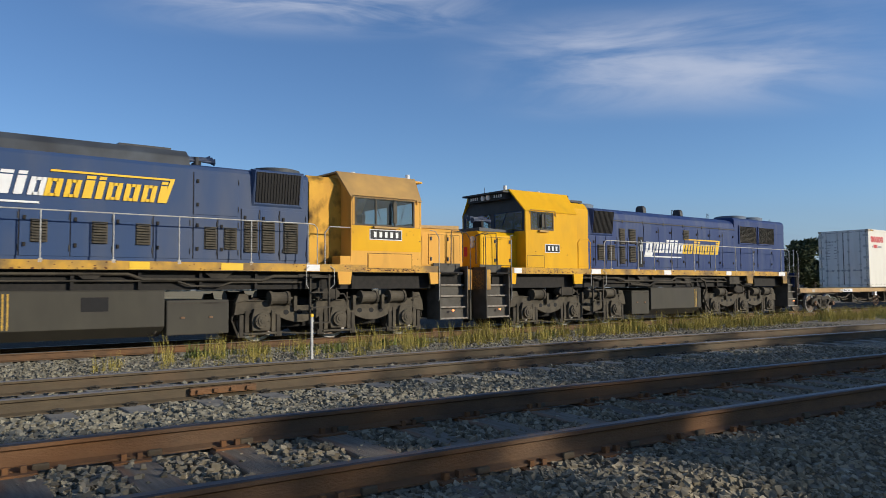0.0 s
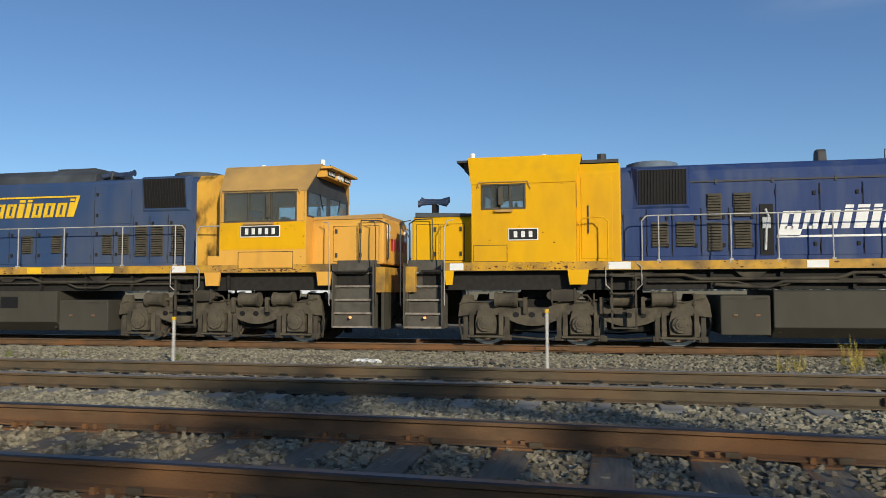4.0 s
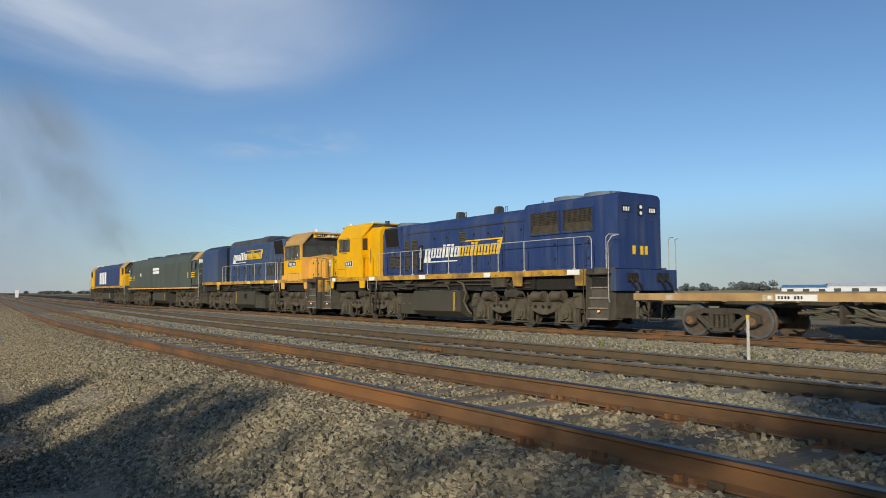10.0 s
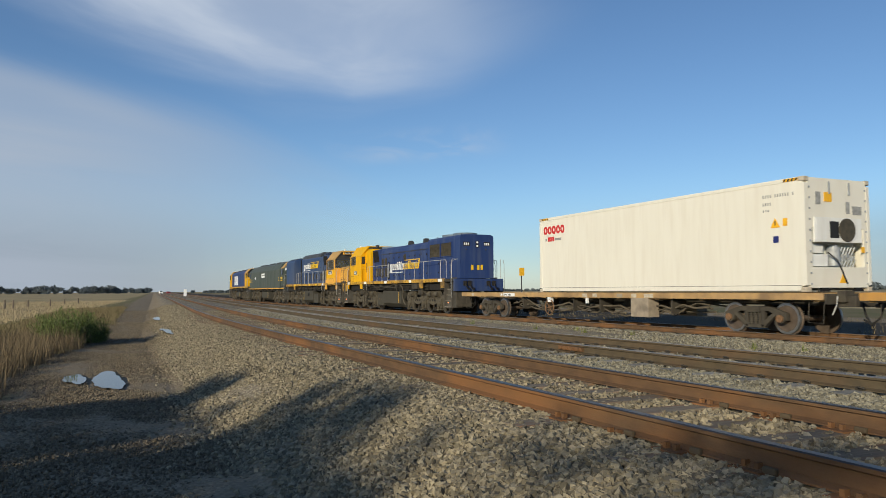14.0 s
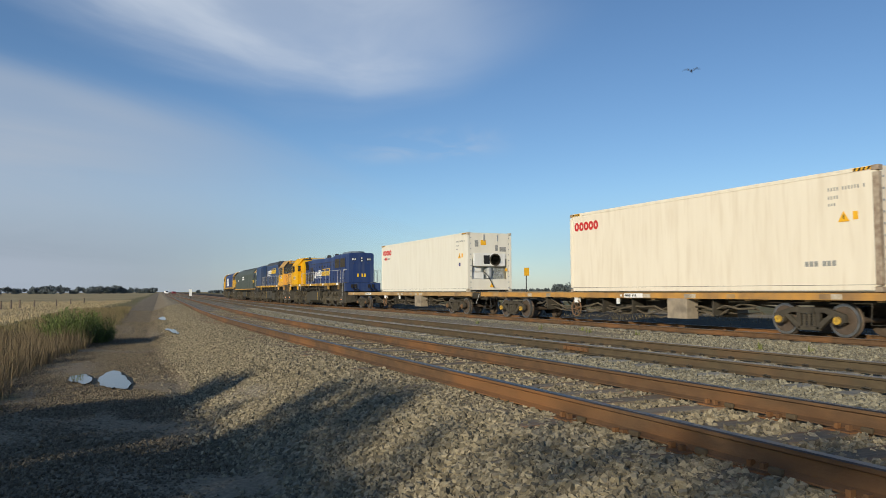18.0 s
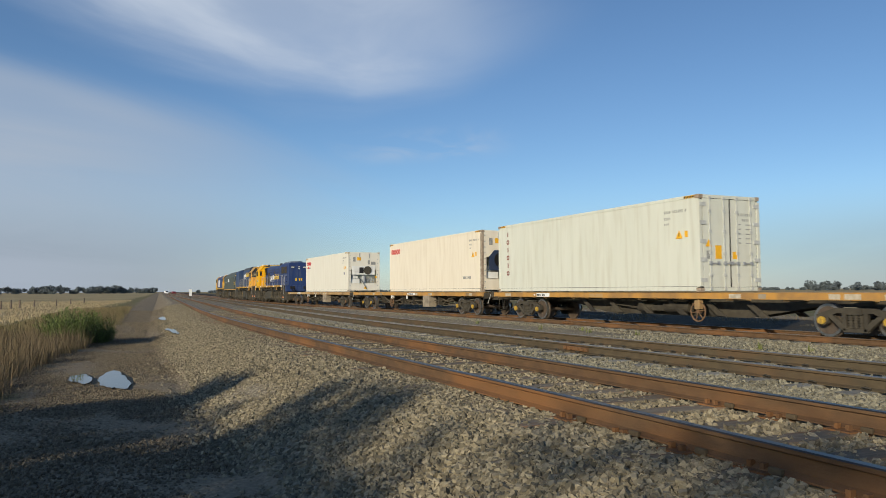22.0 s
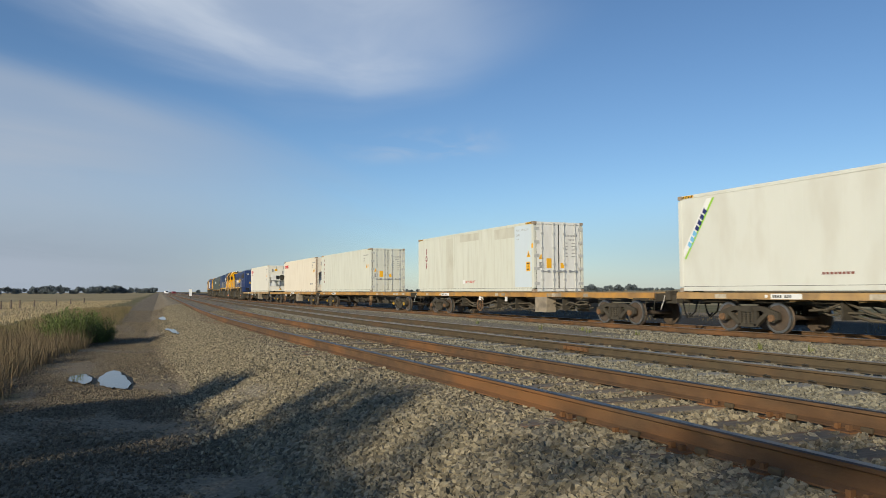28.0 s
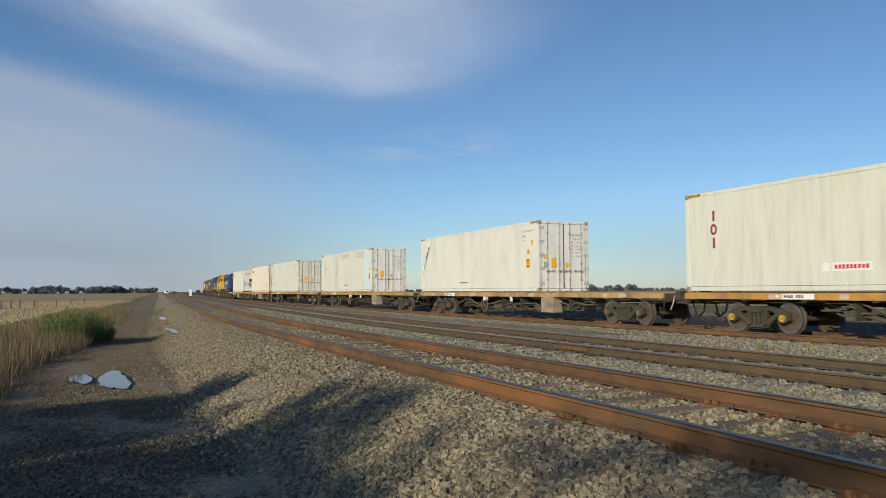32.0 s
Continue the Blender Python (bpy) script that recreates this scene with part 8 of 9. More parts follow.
def shed(x, y, l, d, h, wall, roof, seed):
    p = thing("shed", "distant pale industrial shed with low gable roof", "building", "distant sheds", at=pose(x, y, -0.8, 0, 0, 20))
    sh = Shape()
    sh.box(-l / 2, l / 2, -d / 2, d / 2, 0, h)
    part("wall", sh, M[wall], p)
    sh = Shape()
    sh.prism_x([(-d / 2 - 0.3, h), (0, h + d * 0.12), (d / 2 + 0.3, h), (d / 2 + 0.3, h + 0.25), (0, h + d * 0.12 + 0.25), (-d / 2 - 0.3, h + 0.25)], -l / 2 - 0.3, l / 2 + 0.3)
    part("roof", sh, M[roof], p)
    for i in range(max(2, int(l / 8))):
        k = Shape()
        xx = -l / 2 + 3 + i * 8
        k.box(xx, xx + 3.2, -d / 2 - 0.06, -d / 2, 0, min(4.0, h * 0.7))
        part("door", k, M["dark"], p)


# ---------------------------------------------------------------- clouds: a far backdrop of thin vapour


def cloud_material(name, seed, sx, sy, lo, hi, alpha, rot, tint=(0.86, 0.90, 0.97), glow=0.9):
    m = bpy.data.materials.new(name)
    m.use_nodes = True
    n, l = m.node_tree.nodes, m.node_tree.links
    n.remove(n["Principled BSDF"])
    co = n.new("ShaderNodeTexCoord")
    mp = n.new("ShaderNodeMapping")
    mp.inputs["Location"].default_value = (seed, seed * 0.37, 0)
    mp.inputs["Rotation"].default_value = (0, 0, radians(rot))
    mp.inputs["Scale"].default_value = (sx, sy, 1)
    l.new(co.outputs["UV"], mp.inputs["Vector"])
    t = n.new("ShaderNodeTexNoise")
    t.inputs["Scale"].default_value, t.inputs["Detail"].default_value, t.inputs["Roughness"].default_value = 2.2, 7.0, 0.55
    t.inputs["Distortion"].default_value = 0.9
    l.new(mp.outputs["Vector"], t.inputs["Vector"])
    r = n.new("ShaderNodeMapRange")
    r.interpolation_type = "SMOOTHSTEP"
    r.inputs["From Min"].default_value, r.inputs["From Max"].default_value, r.inputs["To Max"].default_value = lo, hi, alpha
    l.new(t.outputs["Fac"], r.inputs["Value"])
    sep = n.new("ShaderNodeSeparateXYZ")
    l.new(co.outputs["UV"], sep.inputs["Vector"])
    fac = r.outputs["Result"]
    for ax in ("X", "Y"):
        a = n.new("ShaderNodeMath")
        a.operation = "PINGPONG"
        a.inputs[1].default_value = 0.5
        l.new(sep.outputs[ax], a.inputs[0])
        b = n.new("ShaderNodeMapRange")
        b.interpolation_type = "SMOOTHERSTEP"
        b.inputs["From Min"].default_value, b.inputs["From Max"].default_value = 0.0, 0.42
        l.new(a.outputs[0], b.inputs["Value"])
        c = n.new("ShaderNodeMath")
        c.operation = "MULTIPLY"
        l.new(fac, c.inputs[0])
        l.new(b.outputs["Result"], c.inputs[1])
        fac = c.outputs[0]
    tr, em, mx = n.new("ShaderNodeBsdfTransparent"), n.new("ShaderNodeEmission"), n.new("ShaderNodeMixShader")
    em.inputs["Color"].default_value, em.inputs["Strength"].default_value = (*tint, 1), glow
    l.new(fac, mx.inputs["Fac"])
    l.new(tr.outputs[0], mx.inputs[1])
    l.new(em.outputs[0], mx.inputs[2])
    l.new(mx.outputs[0], n["Material Output"].inputs["Surface"])
    return m


def cloud(az0, az1, el0, el1, skew, material, R=3200.0):
    """A curved patch of thin cloud; skew raises its far edge, in degrees."""
    nx, ny = max(40, int((az1 - az0) * 3)), max(12, int((el1 - el0) * 3))
    verts, faces, uv = [], [], []
    for j in range(ny + 1):
        for i in range(nx + 1):
            u, v = i / nx, j / ny
            a = radians(az0 + (az1 - az0) * u)
            e = radians(el0 + (el1 - el0) * v + skew * u)
            verts.append((R * math.sin(a) * math.cos(e), R * math.cos(a) * math.cos(e), R * math.sin(e)))
            uv.append((u, v))
    for j in range(ny):
        for i in range(nx):
            faces.append((j * (nx + 1) + i, j * (nx + 1) + i + 1, (j + 1) * (nx + 1) + i + 1, (j + 1) * (nx + 1) + i))
    me = bpy.data.meshes.new("cloud")
    me.from_pydata(verts, [], faces)
    lay = me.uv_layers.new(name="UVMap")
    for lp in me.loops:
        lay.data[lp.index].uv = uv[lp.vertex_index]
    me.materials.append(material)
    ob = new("cloud_backdrop", me)
    ob.visible_shadow = False
    tagged(ob, "thin wispy high cloud in blue sky", "cloud", kind="structure")


def soft_cloud_material(name, seed, alpha, tint, glow, low, high, start, end, streak=2.5, rough=0.55, contrast=0.45, sunlit=False):
    """Thin vapour whose four edges fade over the given shares of the patch, with streaky unevenness inside."""
    m = bpy.data.materials.new(name)
    m.use_nodes = True
    n, l = m.node_tree.nodes, m.node_tree.links
    n.remove(n["Principled BSDF"])
    co = n.new("ShaderNodeTexCoord")
    mp = n.new("ShaderNodeMapping")
    mp.inputs["Location"].default_value, mp.inputs["Scale"].default_value = (seed, seed * 0.37, 0), (1.3, streak, 1)
    l.new(co.outputs["UV"], mp.inputs["Vector"])
    t = n.new("ShaderNodeTexNoise")
    t.inputs["Scale"].default_value, t.inputs["Detail"].default_value, t.inputs["Roughness"].default_value, t.inputs["Distortion"].default_value = 2.0, 6.0, rough, 0.6
    l.new(mp.outputs["Vector"], t.inputs["Vector"])

    def ramp(src, a, b, c, d):
        r = n.new("ShaderNodeMapRange")
        r.interpolation_type = "SMOOTHSTEP"
        for key, v in (("From Min", a), ("From Max", b), ("To Min", c), ("To Max", d)):
            r.inputs[key].default_value = v
        l.new(src, r.inputs["Value"])
        return r.outputs["Result"]

    def math_node(op, a, b):
        x = n.new("ShaderNodeMath")
        x.operation = op
        for i, v in enumerate((a, b)):
            if isinstance(v, float):
                x.inputs[i].default_value = v
            else:
                l.new(v, x.inputs[i])
        return x.outputs[0]

    sep = n.new("ShaderNodeSeparateXYZ")
    l.new(co.outputs["UV"], sep.inputs["Vector"])
    wob = math_node("MULTIPLY", math_node("SUBTRACT", t.outputs["Fac"], 0.5), 0.22)
    u, v = math_node("ADD", sep.outputs["X"], wob), math_node("ADD", sep.outputs["Y"], wob)
    fac = ramp(t.outputs["Fac"], 0.3, 0.68, alpha * (1 - contrast), alpha)
    for f in (ramp(v, 0.04, 0.04 + low, 0.0, 1.0), ramp(v, 0.96 - high, 0.96, 1.0, 0.0), ramp(u, 0.04, 0.04 + start, 0.0, 1.0), ramp(u, 0.96 - end, 0.96, 1.0, 0.0)):
        fac = math_node("MULTIPLY", fac, f)
    tr, mx = n.new("ShaderNodeBsdfTransparent"), n.new("ShaderNodeMixShader")
    em = n.new("ShaderNodeBsdfDiffuse" if sunlit else "ShaderNodeEmission")
    em.inputs["Color"].default_value = (*tint, 1)
    if not sunlit:
        em.inputs["Strength"].default_value = glow
    l.new(fac, mx.inputs["Fac"])
    l.new(tr.outputs[0], mx.inputs[1])
    l.new(em.outputs[0], mx.inputs[2])
    l.new(mx.outputs[0], n["Material Output"].inputs["Surface"])
    return m


def cloud_band(rows, material, R):
    """A patch of cloud between two bent edges. rows: azimuth, lower and upper elevation, in degrees."""
    nx, ny = 90, 30
    a0, a1 = rows[0][0], rows[-1][0]
    verts, faces, uv = [], [], []
    for j in range(ny + 1):
        for i in range(nx + 1):
            u, v = i / nx, j / ny
            az = a0 + (a1 - a0) * u
            e0, e1 = lerp(az, [(r[0], r[1]) for r in rows]), lerp(az, [(r[0], r[2]) for r in rows])
            a, e = radians(az), radians(e0 + (e1 - e0) * v)
            verts.append((R * math.sin(a) * math.cos(e), R * math.cos(a) * math.cos(e), R * math.sin(e)))
            uv.append((u, v))
    for j in range(ny):
        for i in range(nx):
            faces.append((j * (nx + 1) + i, j * (nx + 1) + i + 1, (j + 1) * (nx + 1) + i + 1, (j + 1) * (nx + 1) + i))
    me = bpy.data.meshes.new("cloud")
    me.from_pydata(verts, [], faces)
    lay = me.uv_layers.new(name="UVMap")
    for lp in me.loops:
        lay.data[lp.index].uv = uv[lp.vertex_index]
    me.materials.append(material)
    ob = new("cloud_backdrop", me)
    ob.visible_shadow = False
    tagged(ob, "thin soft high cloud in blue sky", "cloud", kind="structure")


cloud_band(((-112, 21.0, 42), (-95, 16.8, 40), (-86, 14.2, 38), (-79, 11.8, 36), (-72, 11.4, 34), (-64, 12.8, 33), (-50, 18.5, 32)),
           soft_cloud_material("cloud_high_sheet", 1.3, 0.84, (0.77, 0.865, 1.0), 0.73, 0.26, 0.2, 0.12, 0.34, 2.0, 0.5, 0.45), 3300.0)
cloud_band(((-150, -2, 21.5), (-112, -2, 20.0), (-97, -2, 17.6), (-89, -2, 16.2), (-82, -2, 14.6), (-75, -2, 11.5), (-62, -2, 6)),
           soft_cloud_material("cloud_low_sheet", 4.2, 0.86, (0.745, 0.85, 1.0), 0.555, 0.05, 0.17, 0.1, 0.34, 2.0, 0.5, 0.35), 3000.0)
cloud(-175, -58, -8, 8.5, 0, cloud_material("haze_bank_west", 6.1, 3.0, 0.4, 0.05, 0.5, 0.92, 0, (0.50, 0.62, 0.83), 0.35), 3700.0)
cloud(-92, 120, -8, 8.5, 0, cloud_material("haze_bank", 9.1, 3.0, 0.4, 0.05, 0.6, 0.8, 0, (0.51, 0.63, 0.82), 0.47), 3600.0)
cloud(-76, -58, 9, 12.6, 1, cloud_material("cloud_wisp", 2.6, 1.6, 0.8, 0.38, 0.75, 0.30, 10, glow=0.66), 2700.0)
cloud(35, 76, 12.5, 22.5, -2, cloud_material("cloud_streak", 8.3, 0.9, 1.4, 0.28, 0.72, 0.66, 15, glow=0.66), 2800.0)
cloud(8, 48, 17.5, 26, 1, cloud_material("cloud_streak_high", 3.7, 1.2, 1.4, 0.36, 0.66, 0.6, 10, glow=0.66), 3100.0)

# ---------------------------------------------------------------- setting the place
lay_sleepers()
rng = np.random.default_rng(11)


def spots(n, x0, x1, y0, y1):
    return np.stack([rng.uniform(x0, x1, n), rng.uniform(y0, y1, n)], 1)


def clear_of_rails(a, rails):
    keep = np.ones(len(a), bool)
    for r in rails:
        keep &= np.abs(a[:, 1] - r) > 0.075
    return a[keep]


def off_sleepers(a, xs, half, y0, y1, share, start=-2.6):
    """Drops most stones that would hide the sleepers between y0 and y1."""
    d = np.abs(a[:, 0][:, None] - np.asarray(xs)[None]).min(axis=1)
    cover = (d < half) & (a[:, 1] > y0) & (a[:, 1] < y1)
    bare = np.where(a[:, 0] > start, share, np.where(np.abs(a[:, 0] + 4.6) < 0.75, 0.8, 0.25))
    return a[~cover | (rng.uniform(0, 1, len(a)) > bare)]


NEAR_R, MID_R = (NEAR_C - HALF, NEAR_C + HALF), (MID_C - HALF, MID_C + HALF)
near = np.concatenate([spots(60000, -9, 8, 1.25, 3.3), spots(26000, -22, -9, 1.25, 3.3), spots(24000, -9, 10, 3.3, 5.6),
                       spots(5500, -20, -9, 3.3, 5.6), spots(2600, -12, 4, 0.9, 1.25), spots(1500, -16, 4, 0.3, 1.0), spots(900, -26, -12, 0.7, 1.25), spots(500, -20, 3, -1.5, 0.4), spots(9000, -40, -22, 1.4, 3.3), spots(4500, -62, -40, 1.8, 3.3), spots(5000, -40, -20, 3.3, 5.6)])
scatter_stones("ballast_near", "loose brownish ballast stones of the siding shoulder", off_sleepers(clear_of_rails(near[near[:, 1] > np.array([toe_edge(x) - 0.15 for x in near[:, 0]]) - rng.exponential(0.22, len(near))], NEAR_R), SLEEP_NEAR, 0.12, 3.3, 5.5, 0.9), 0.0225, M["stone"], 3)
mid = np.concatenate([spots(23000, -10, 14, 5.6, 7.6), spots(10000, -10, 14, 7.6, 10.2), spots(10000, -26, -10, 5.6, 10.2), spots(6000, -45, -26, 5.6, 10.2)])
scatter_stones("ballast_middle", "grey ballast stones round the concrete sleepers", off_sleepers(clear_of_rails(mid, MID_R), SLEEP_MID, 0.125, 7.05, 7.6, 0.93, -30.0), 0.026, M["stone_grey"], 4)
far = np.concatenate([spots(19000, -16, 24, 14.4, 16.25), spots(16000, -16, 24, 10.3, 14.4), spots(3500, -40, -16, 13.5, 16.2)])
scatter_stones("ballast_far", "grey ballast stones beside the main track", clear_of_rails(far, (TRAIN_Y - HALF,)), 0.025, M["stone_grey"], 6)

path_grit = np.concatenate([spots(30000, -13, -2, -1.9, 1.5), spots(20000, -24, -13, -1.5, 1.8), spots(12000, -40, -24, -0.6, 2.3), spots(6000, -64, -40, -0.9, 2.3), spots(1500, -8, 4, -2, 0.8)])
path_grit = path_grit[path_grit[:, 1] > np.array([verge_edge(x) for x in path_grit[:, 0]])]
for px, py, pa, pb in ((-13.9, 0.15, 1.35, 0.32), (-14.2, -0.36, 0.85, 0.22)):
    path_grit = path_grit[((path_grit[:, 0] - px) / pa) ** 2 + ((path_grit[:, 1] - py) / pb) ** 2 > 1.0]
scatter_stones("track_grit", "small stones strewn over the dirt track", path_grit, 0.0135, M["grit"], 8, 0.3)

for x, y, h in ((-6.72, 10.8, 0.78), (-0.73, 10.8, 0.92), (5.65, 10.8, 0.80)):
    marker_post(x, y, h)
puddle(-13.9, 0.15, 1.25, 0.26, 1)
puddle(-14.2, -0.36, 0.75, 0.17, 2)
puddle(-24.6, 2.05, 1.2, 0.24, 3)
puddle(-26.8, 2.0, 0.8, 0.14, 4)
puddle(-37.5, 2.6, 2.4, 0.28, 5)
build_bush(-23.3, -1.0, -0.38, 1.5, 1.12, 7)
build_bush(-24.6, -0.45, -0.36, 1.3, 0.98, 8)
weeds = [(4.0 + 42 * rng.uniform(0, 1) ** 0.8, rng.uniform(12.4, 15.0), rng.uniform(0.35, 1.0)) for _ in range(420)]
weeds += [(rng.uniform(2.5, 14), rng.uniform(11.2, 13.0), rng.uniform(0.25, 0.5)) for _ in range(40)]
blades("trackside_weeds", "yellow-green seeding weeds along the main track", "weeds", weeds, 0.62, 0.008, "weed", 12, per=34, spread=0.24)
blades("green_weeds", "low green weeds between the stones", "weeds", [(rng.uniform(4, 42), rng.uniform(12.6, 15.0), rng.uniform(0.3, 0.8)) for _ in range(170)] +
       [(-5.0 - 20 * rng.uniform(0, 1), 11.5 + rng.uniform(0, 2), 0.4) for _ in range(8)], 0.45, 0.012, "weed_green", 13, per=26, spread=0.22)


def verge_spots(n, x0, x1, depth, s0, s1, power=1.0):
    """Tufts on the verge, from its edge outwards."""
    out = []
    for _ in range(n):
        x = x0 + (x1 - x0) * rng.uniform(0, 1) ** power
        out.append((x, verge_edge(x) - 0.15 - depth * rng.uniform(0, 1) ** 1.3, rng.uniform(s0, s1)))
    return out


blades("dry_reeds", "dry brown reeds and long grass on the verge", "reeds", verge_spots(640, -10.5, -26, 3.0, 0.45, 1.3), 0.52, 0.0045, "reed", 14, per=46, spread=0.34, lean=0.7)
blades("verge_grass", "brown tussock grass along the dirt track", "grass", verge_spots(900, -20, -75, 4.5, 0.5, 1.1), 0.34, 0.008, "tussock", 17, per=40, spread=0.5, lean=0.8)
blades("verge_green", "green grass low on the verge", "grass", verge_spots(300, -10, -60, 5.0, 0.4, 1.2), 0.26, 0.008, "weed_dull", 15, per=36, spread=0.4, lean=0.6)
blades("field_grass", "pale dry grass of the field", "grass", [(x, field_edge(x) - 45 * rng.uniform(0, 1) ** 1.5, rng.uniform(0.6, 1.5)) for x in rng.uniform(-150, -22, 1500)], 0.2, 0.012, "straw", 16, per=30, spread=1.5, lean=0.6)
blades("far_side_grass", "thin dry grass on the gravel beyond the main track", "grass",
       [(rng.uniform(-75, 45), 22.5 + 14 * rng.uniform(0, 1) ** 1.2, rng.uniform(0.5, 1.2)) for _ in range(700)], 0.16, 0.010, "tussock", 18, per=18, spread=0.6, lean=0.8)
for x, y, h in ((-89, -9.9, 1.3), (-89, -9.0, 1.45), (-90, -8.3, 1.4), (-96, -7.4, 1.3), (-104, -5.6, 1.3), (-114, -4.4, 1.3), (-126, -3.0, 1.3)):
    sh = Shape()
    sh.cyl((0, 0, 0), (0, 0, h * 0.7), 0.10, 8, 0.08)
    solo("fence_post", sh, M["bark"], "weathered wooden fence post in dry grass", "fence post", "fence posts", at=pose(x, y, -0.6))
sh = Shape()
sh.box(-0.55, 0.6, -0.12, 0.12, -0.05, 0.012)
solo("concrete_slab", sh, M["concrete"], "flat pale concrete slab lying in the gravel", "slab", bevel=0.01, at=pose(-2.7, 11.95, -0.02))
rag = random.Random(3)
for i in range(9):
    sh = Shape()
    sh.add([(rag.uniform(-0.12, 0.12), rag.uniform(-0.07, 0.07), 0.0) for _ in range(4)] + [(rag.uniform(-0.08, 0.08), rag.uniform(-0.05, 0.05), 0.05) for _ in range(4)],
           [(0, 1, 2, 3), (4, 5, 6, 7), (0, 1, 5, 4), (1, 2, 6, 5), (2, 3, 7, 6), (3, 0, 4, 7)])
    solo("white_scrap", sh, M["white"], "torn white plastic scrap on the gravel", "litter", "white scraps on the gravel", at=pose(-4.1 + 0.055 * i, 12.05 + rag.uniform(-0.06, 0.25), -0.03))
board_sign(-121, 12.0, -0.2, 1.75, 0.44, 1.05, "white", "track_sign", "small white board on a post between tracks")
board_sign(-56.5, 34, -0.75, 3.9, 0.5, 0.7, "warn", "yellow_sign", "yellow board on a dark post behind the train")
far_woods("far_woods_west", "dark tree line on the far horizon", ((-99, -96.6, 6, 8), (-96.0, -94.4, 6, 9), (-94.3, -89.0, 7, 9.5), (-89.0, -86.9, 5, 7)), 31, 900)
far_woods("far_woods_north", "scattered dark trees on the horizon", ((-57, -54.8, 4, 8), (-54, -53, 5, 8), (-52.6, -51, 5, 8), (-45, -43, 4, 7), (-39, -37, 5, 8), (-36, -34, 4, 7),
                                                                     (-33, -30.5, 5, 9), (-27, -26, 4, 7), (-22, -20, 3, 6)), 32, 600)
far_woods("low_scrub", "low hazy scrub along the horizon", ((-84, -20, 2.0, 3.5), (-20, 70, 2.5, 4.5)), 33, 900)
for x, y, h, c, s in ((112, 56, 9.0, 4.5, 41), (126, 60, 6.0, 4.0, 42)):
    build_tree(x, y, -0.8, h, c, s, 3500, 0.4, "distant gum tree beyond the line")
shed(-175, 400, 46, 14, 2.6, "shed", "shed", 1)
shed(-215, 410, 30, 12, 2.2, "shed", "shed_blue", 2)
shed(-140, 420, 30, 12, 3.0, "shed_blue", "shed", 3)
shed(-112, 440, 34, 14, 2.2, "shed", "shed", 4)



def far_vehicle(x, y, l, w, h, paint, label):
    """A small vehicle parked far down the dirt track, seen from its end."""
    p = thing("parked_vehicle", label, "vehicle", "vehicles far down the track", at=pose(x, y, -0.2, 0, 0, 4))
    sh = Shape()
    sh.prism_y([(0, 0.35), (l, 0.35), (l, h * 0.55), (l - 0.15, h * 0.62), (l - 0.5, h), (0.3, h), (0, h * 0.8)], -w / 2, w / 2)
    part("body", sh, M[paint], p, bevel=0.06)
    sh = Shape()
    sh.loft([(l - 0.13, -w * 0.4, h * 0.63), (l - 0.13, w * 0.4, h * 0.63), (l - 0.15, w * 0.4, h * 0.62), (l - 0.15, -w * 0.4, h * 0.62)],
            [(l - 0.45, -w * 0.38, h * 0.96), (l - 0.45, w * 0.38, h * 0.96), (l - 0.48, w * 0.38, h * 0.95), (l - 0.48, -w * 0.38, h * 0.95)])
    part("windscreen", sh, M["dark_glass"], p)
    for q in (0.7, l - 0.8):
        for s in (-1, 1):
            sh = Shape()
            sh.cyl((q, s * (w / 2 - 0.12), 0.33), (q, s * (w / 2 + 0.02), 0.33), 0.33, 16)
            part("wheel", sh, M["rubber_shade"], p)


far_vehicle(-470, 32.6, 4.6, 1.8, 1.9, "white", "white van parked far down the dirt track")
far_vehicle(-455, 35.6, 4.2, 1.8, 1.5, "maroon", "dark red car parked beside the far track")


def build_bird():
    b = thing("bird", "small dark bird in gliding flight", "bird")
    sh = Shape()
    rings = ((-0.10, 0.008), (-0.06, 0.022), (0.0, 0.030), (0.05, 0.024), (0.08, 0.016), (0.105, 0.004))
    for (a, r), (c, q) in zip(rings, rings[1:]):
        sh.cyl((0, a, 0), (0, c, 0), r, 10, q)
    part("body", sh, M["soot"], b, smooth=True)
    for s in (-1, 1):
        w = Shape()
        w.loft([(s * 0.02, 0.045, 0.008), (s * 0.02, -0.03, 0.008), (s * 0.02, -0.03, 0.014), (s * 0.02, 0.045, 0.014)],
               [(s * 0.12, 0.055, 0.045), (s * 0.12, -0.015, 0.045), (s * 0.12, -0.015, 0.05), (s * 0.12, 0.055, 0.05)])
        w.loft([(s * 0.12, 0.055, 0.045), (s * 0.12, -0.015, 0.045), (s * 0.12, -0.015, 0.05), (s * 0.12, 0.055, 0.05)],
               [(s * 0.23, 0.0, 0.03), (s * 0.23, -0.012, 0.03), (s * 0.23, -0.012, 0.032), (s * 0.23, 0.0, 0.032)])
        part("wing", w, M["soot"], b)
    t = Shape()
    t.prism_z([(-0.012, -0.09), (0.012, -0.09), (0.03, -0.17), (0.0, -0.15), (-0.03, -0.17)], 0.0, 0.005)
    part("tail", t, M["soot"], b)
    return b


BIRD = build_bird()


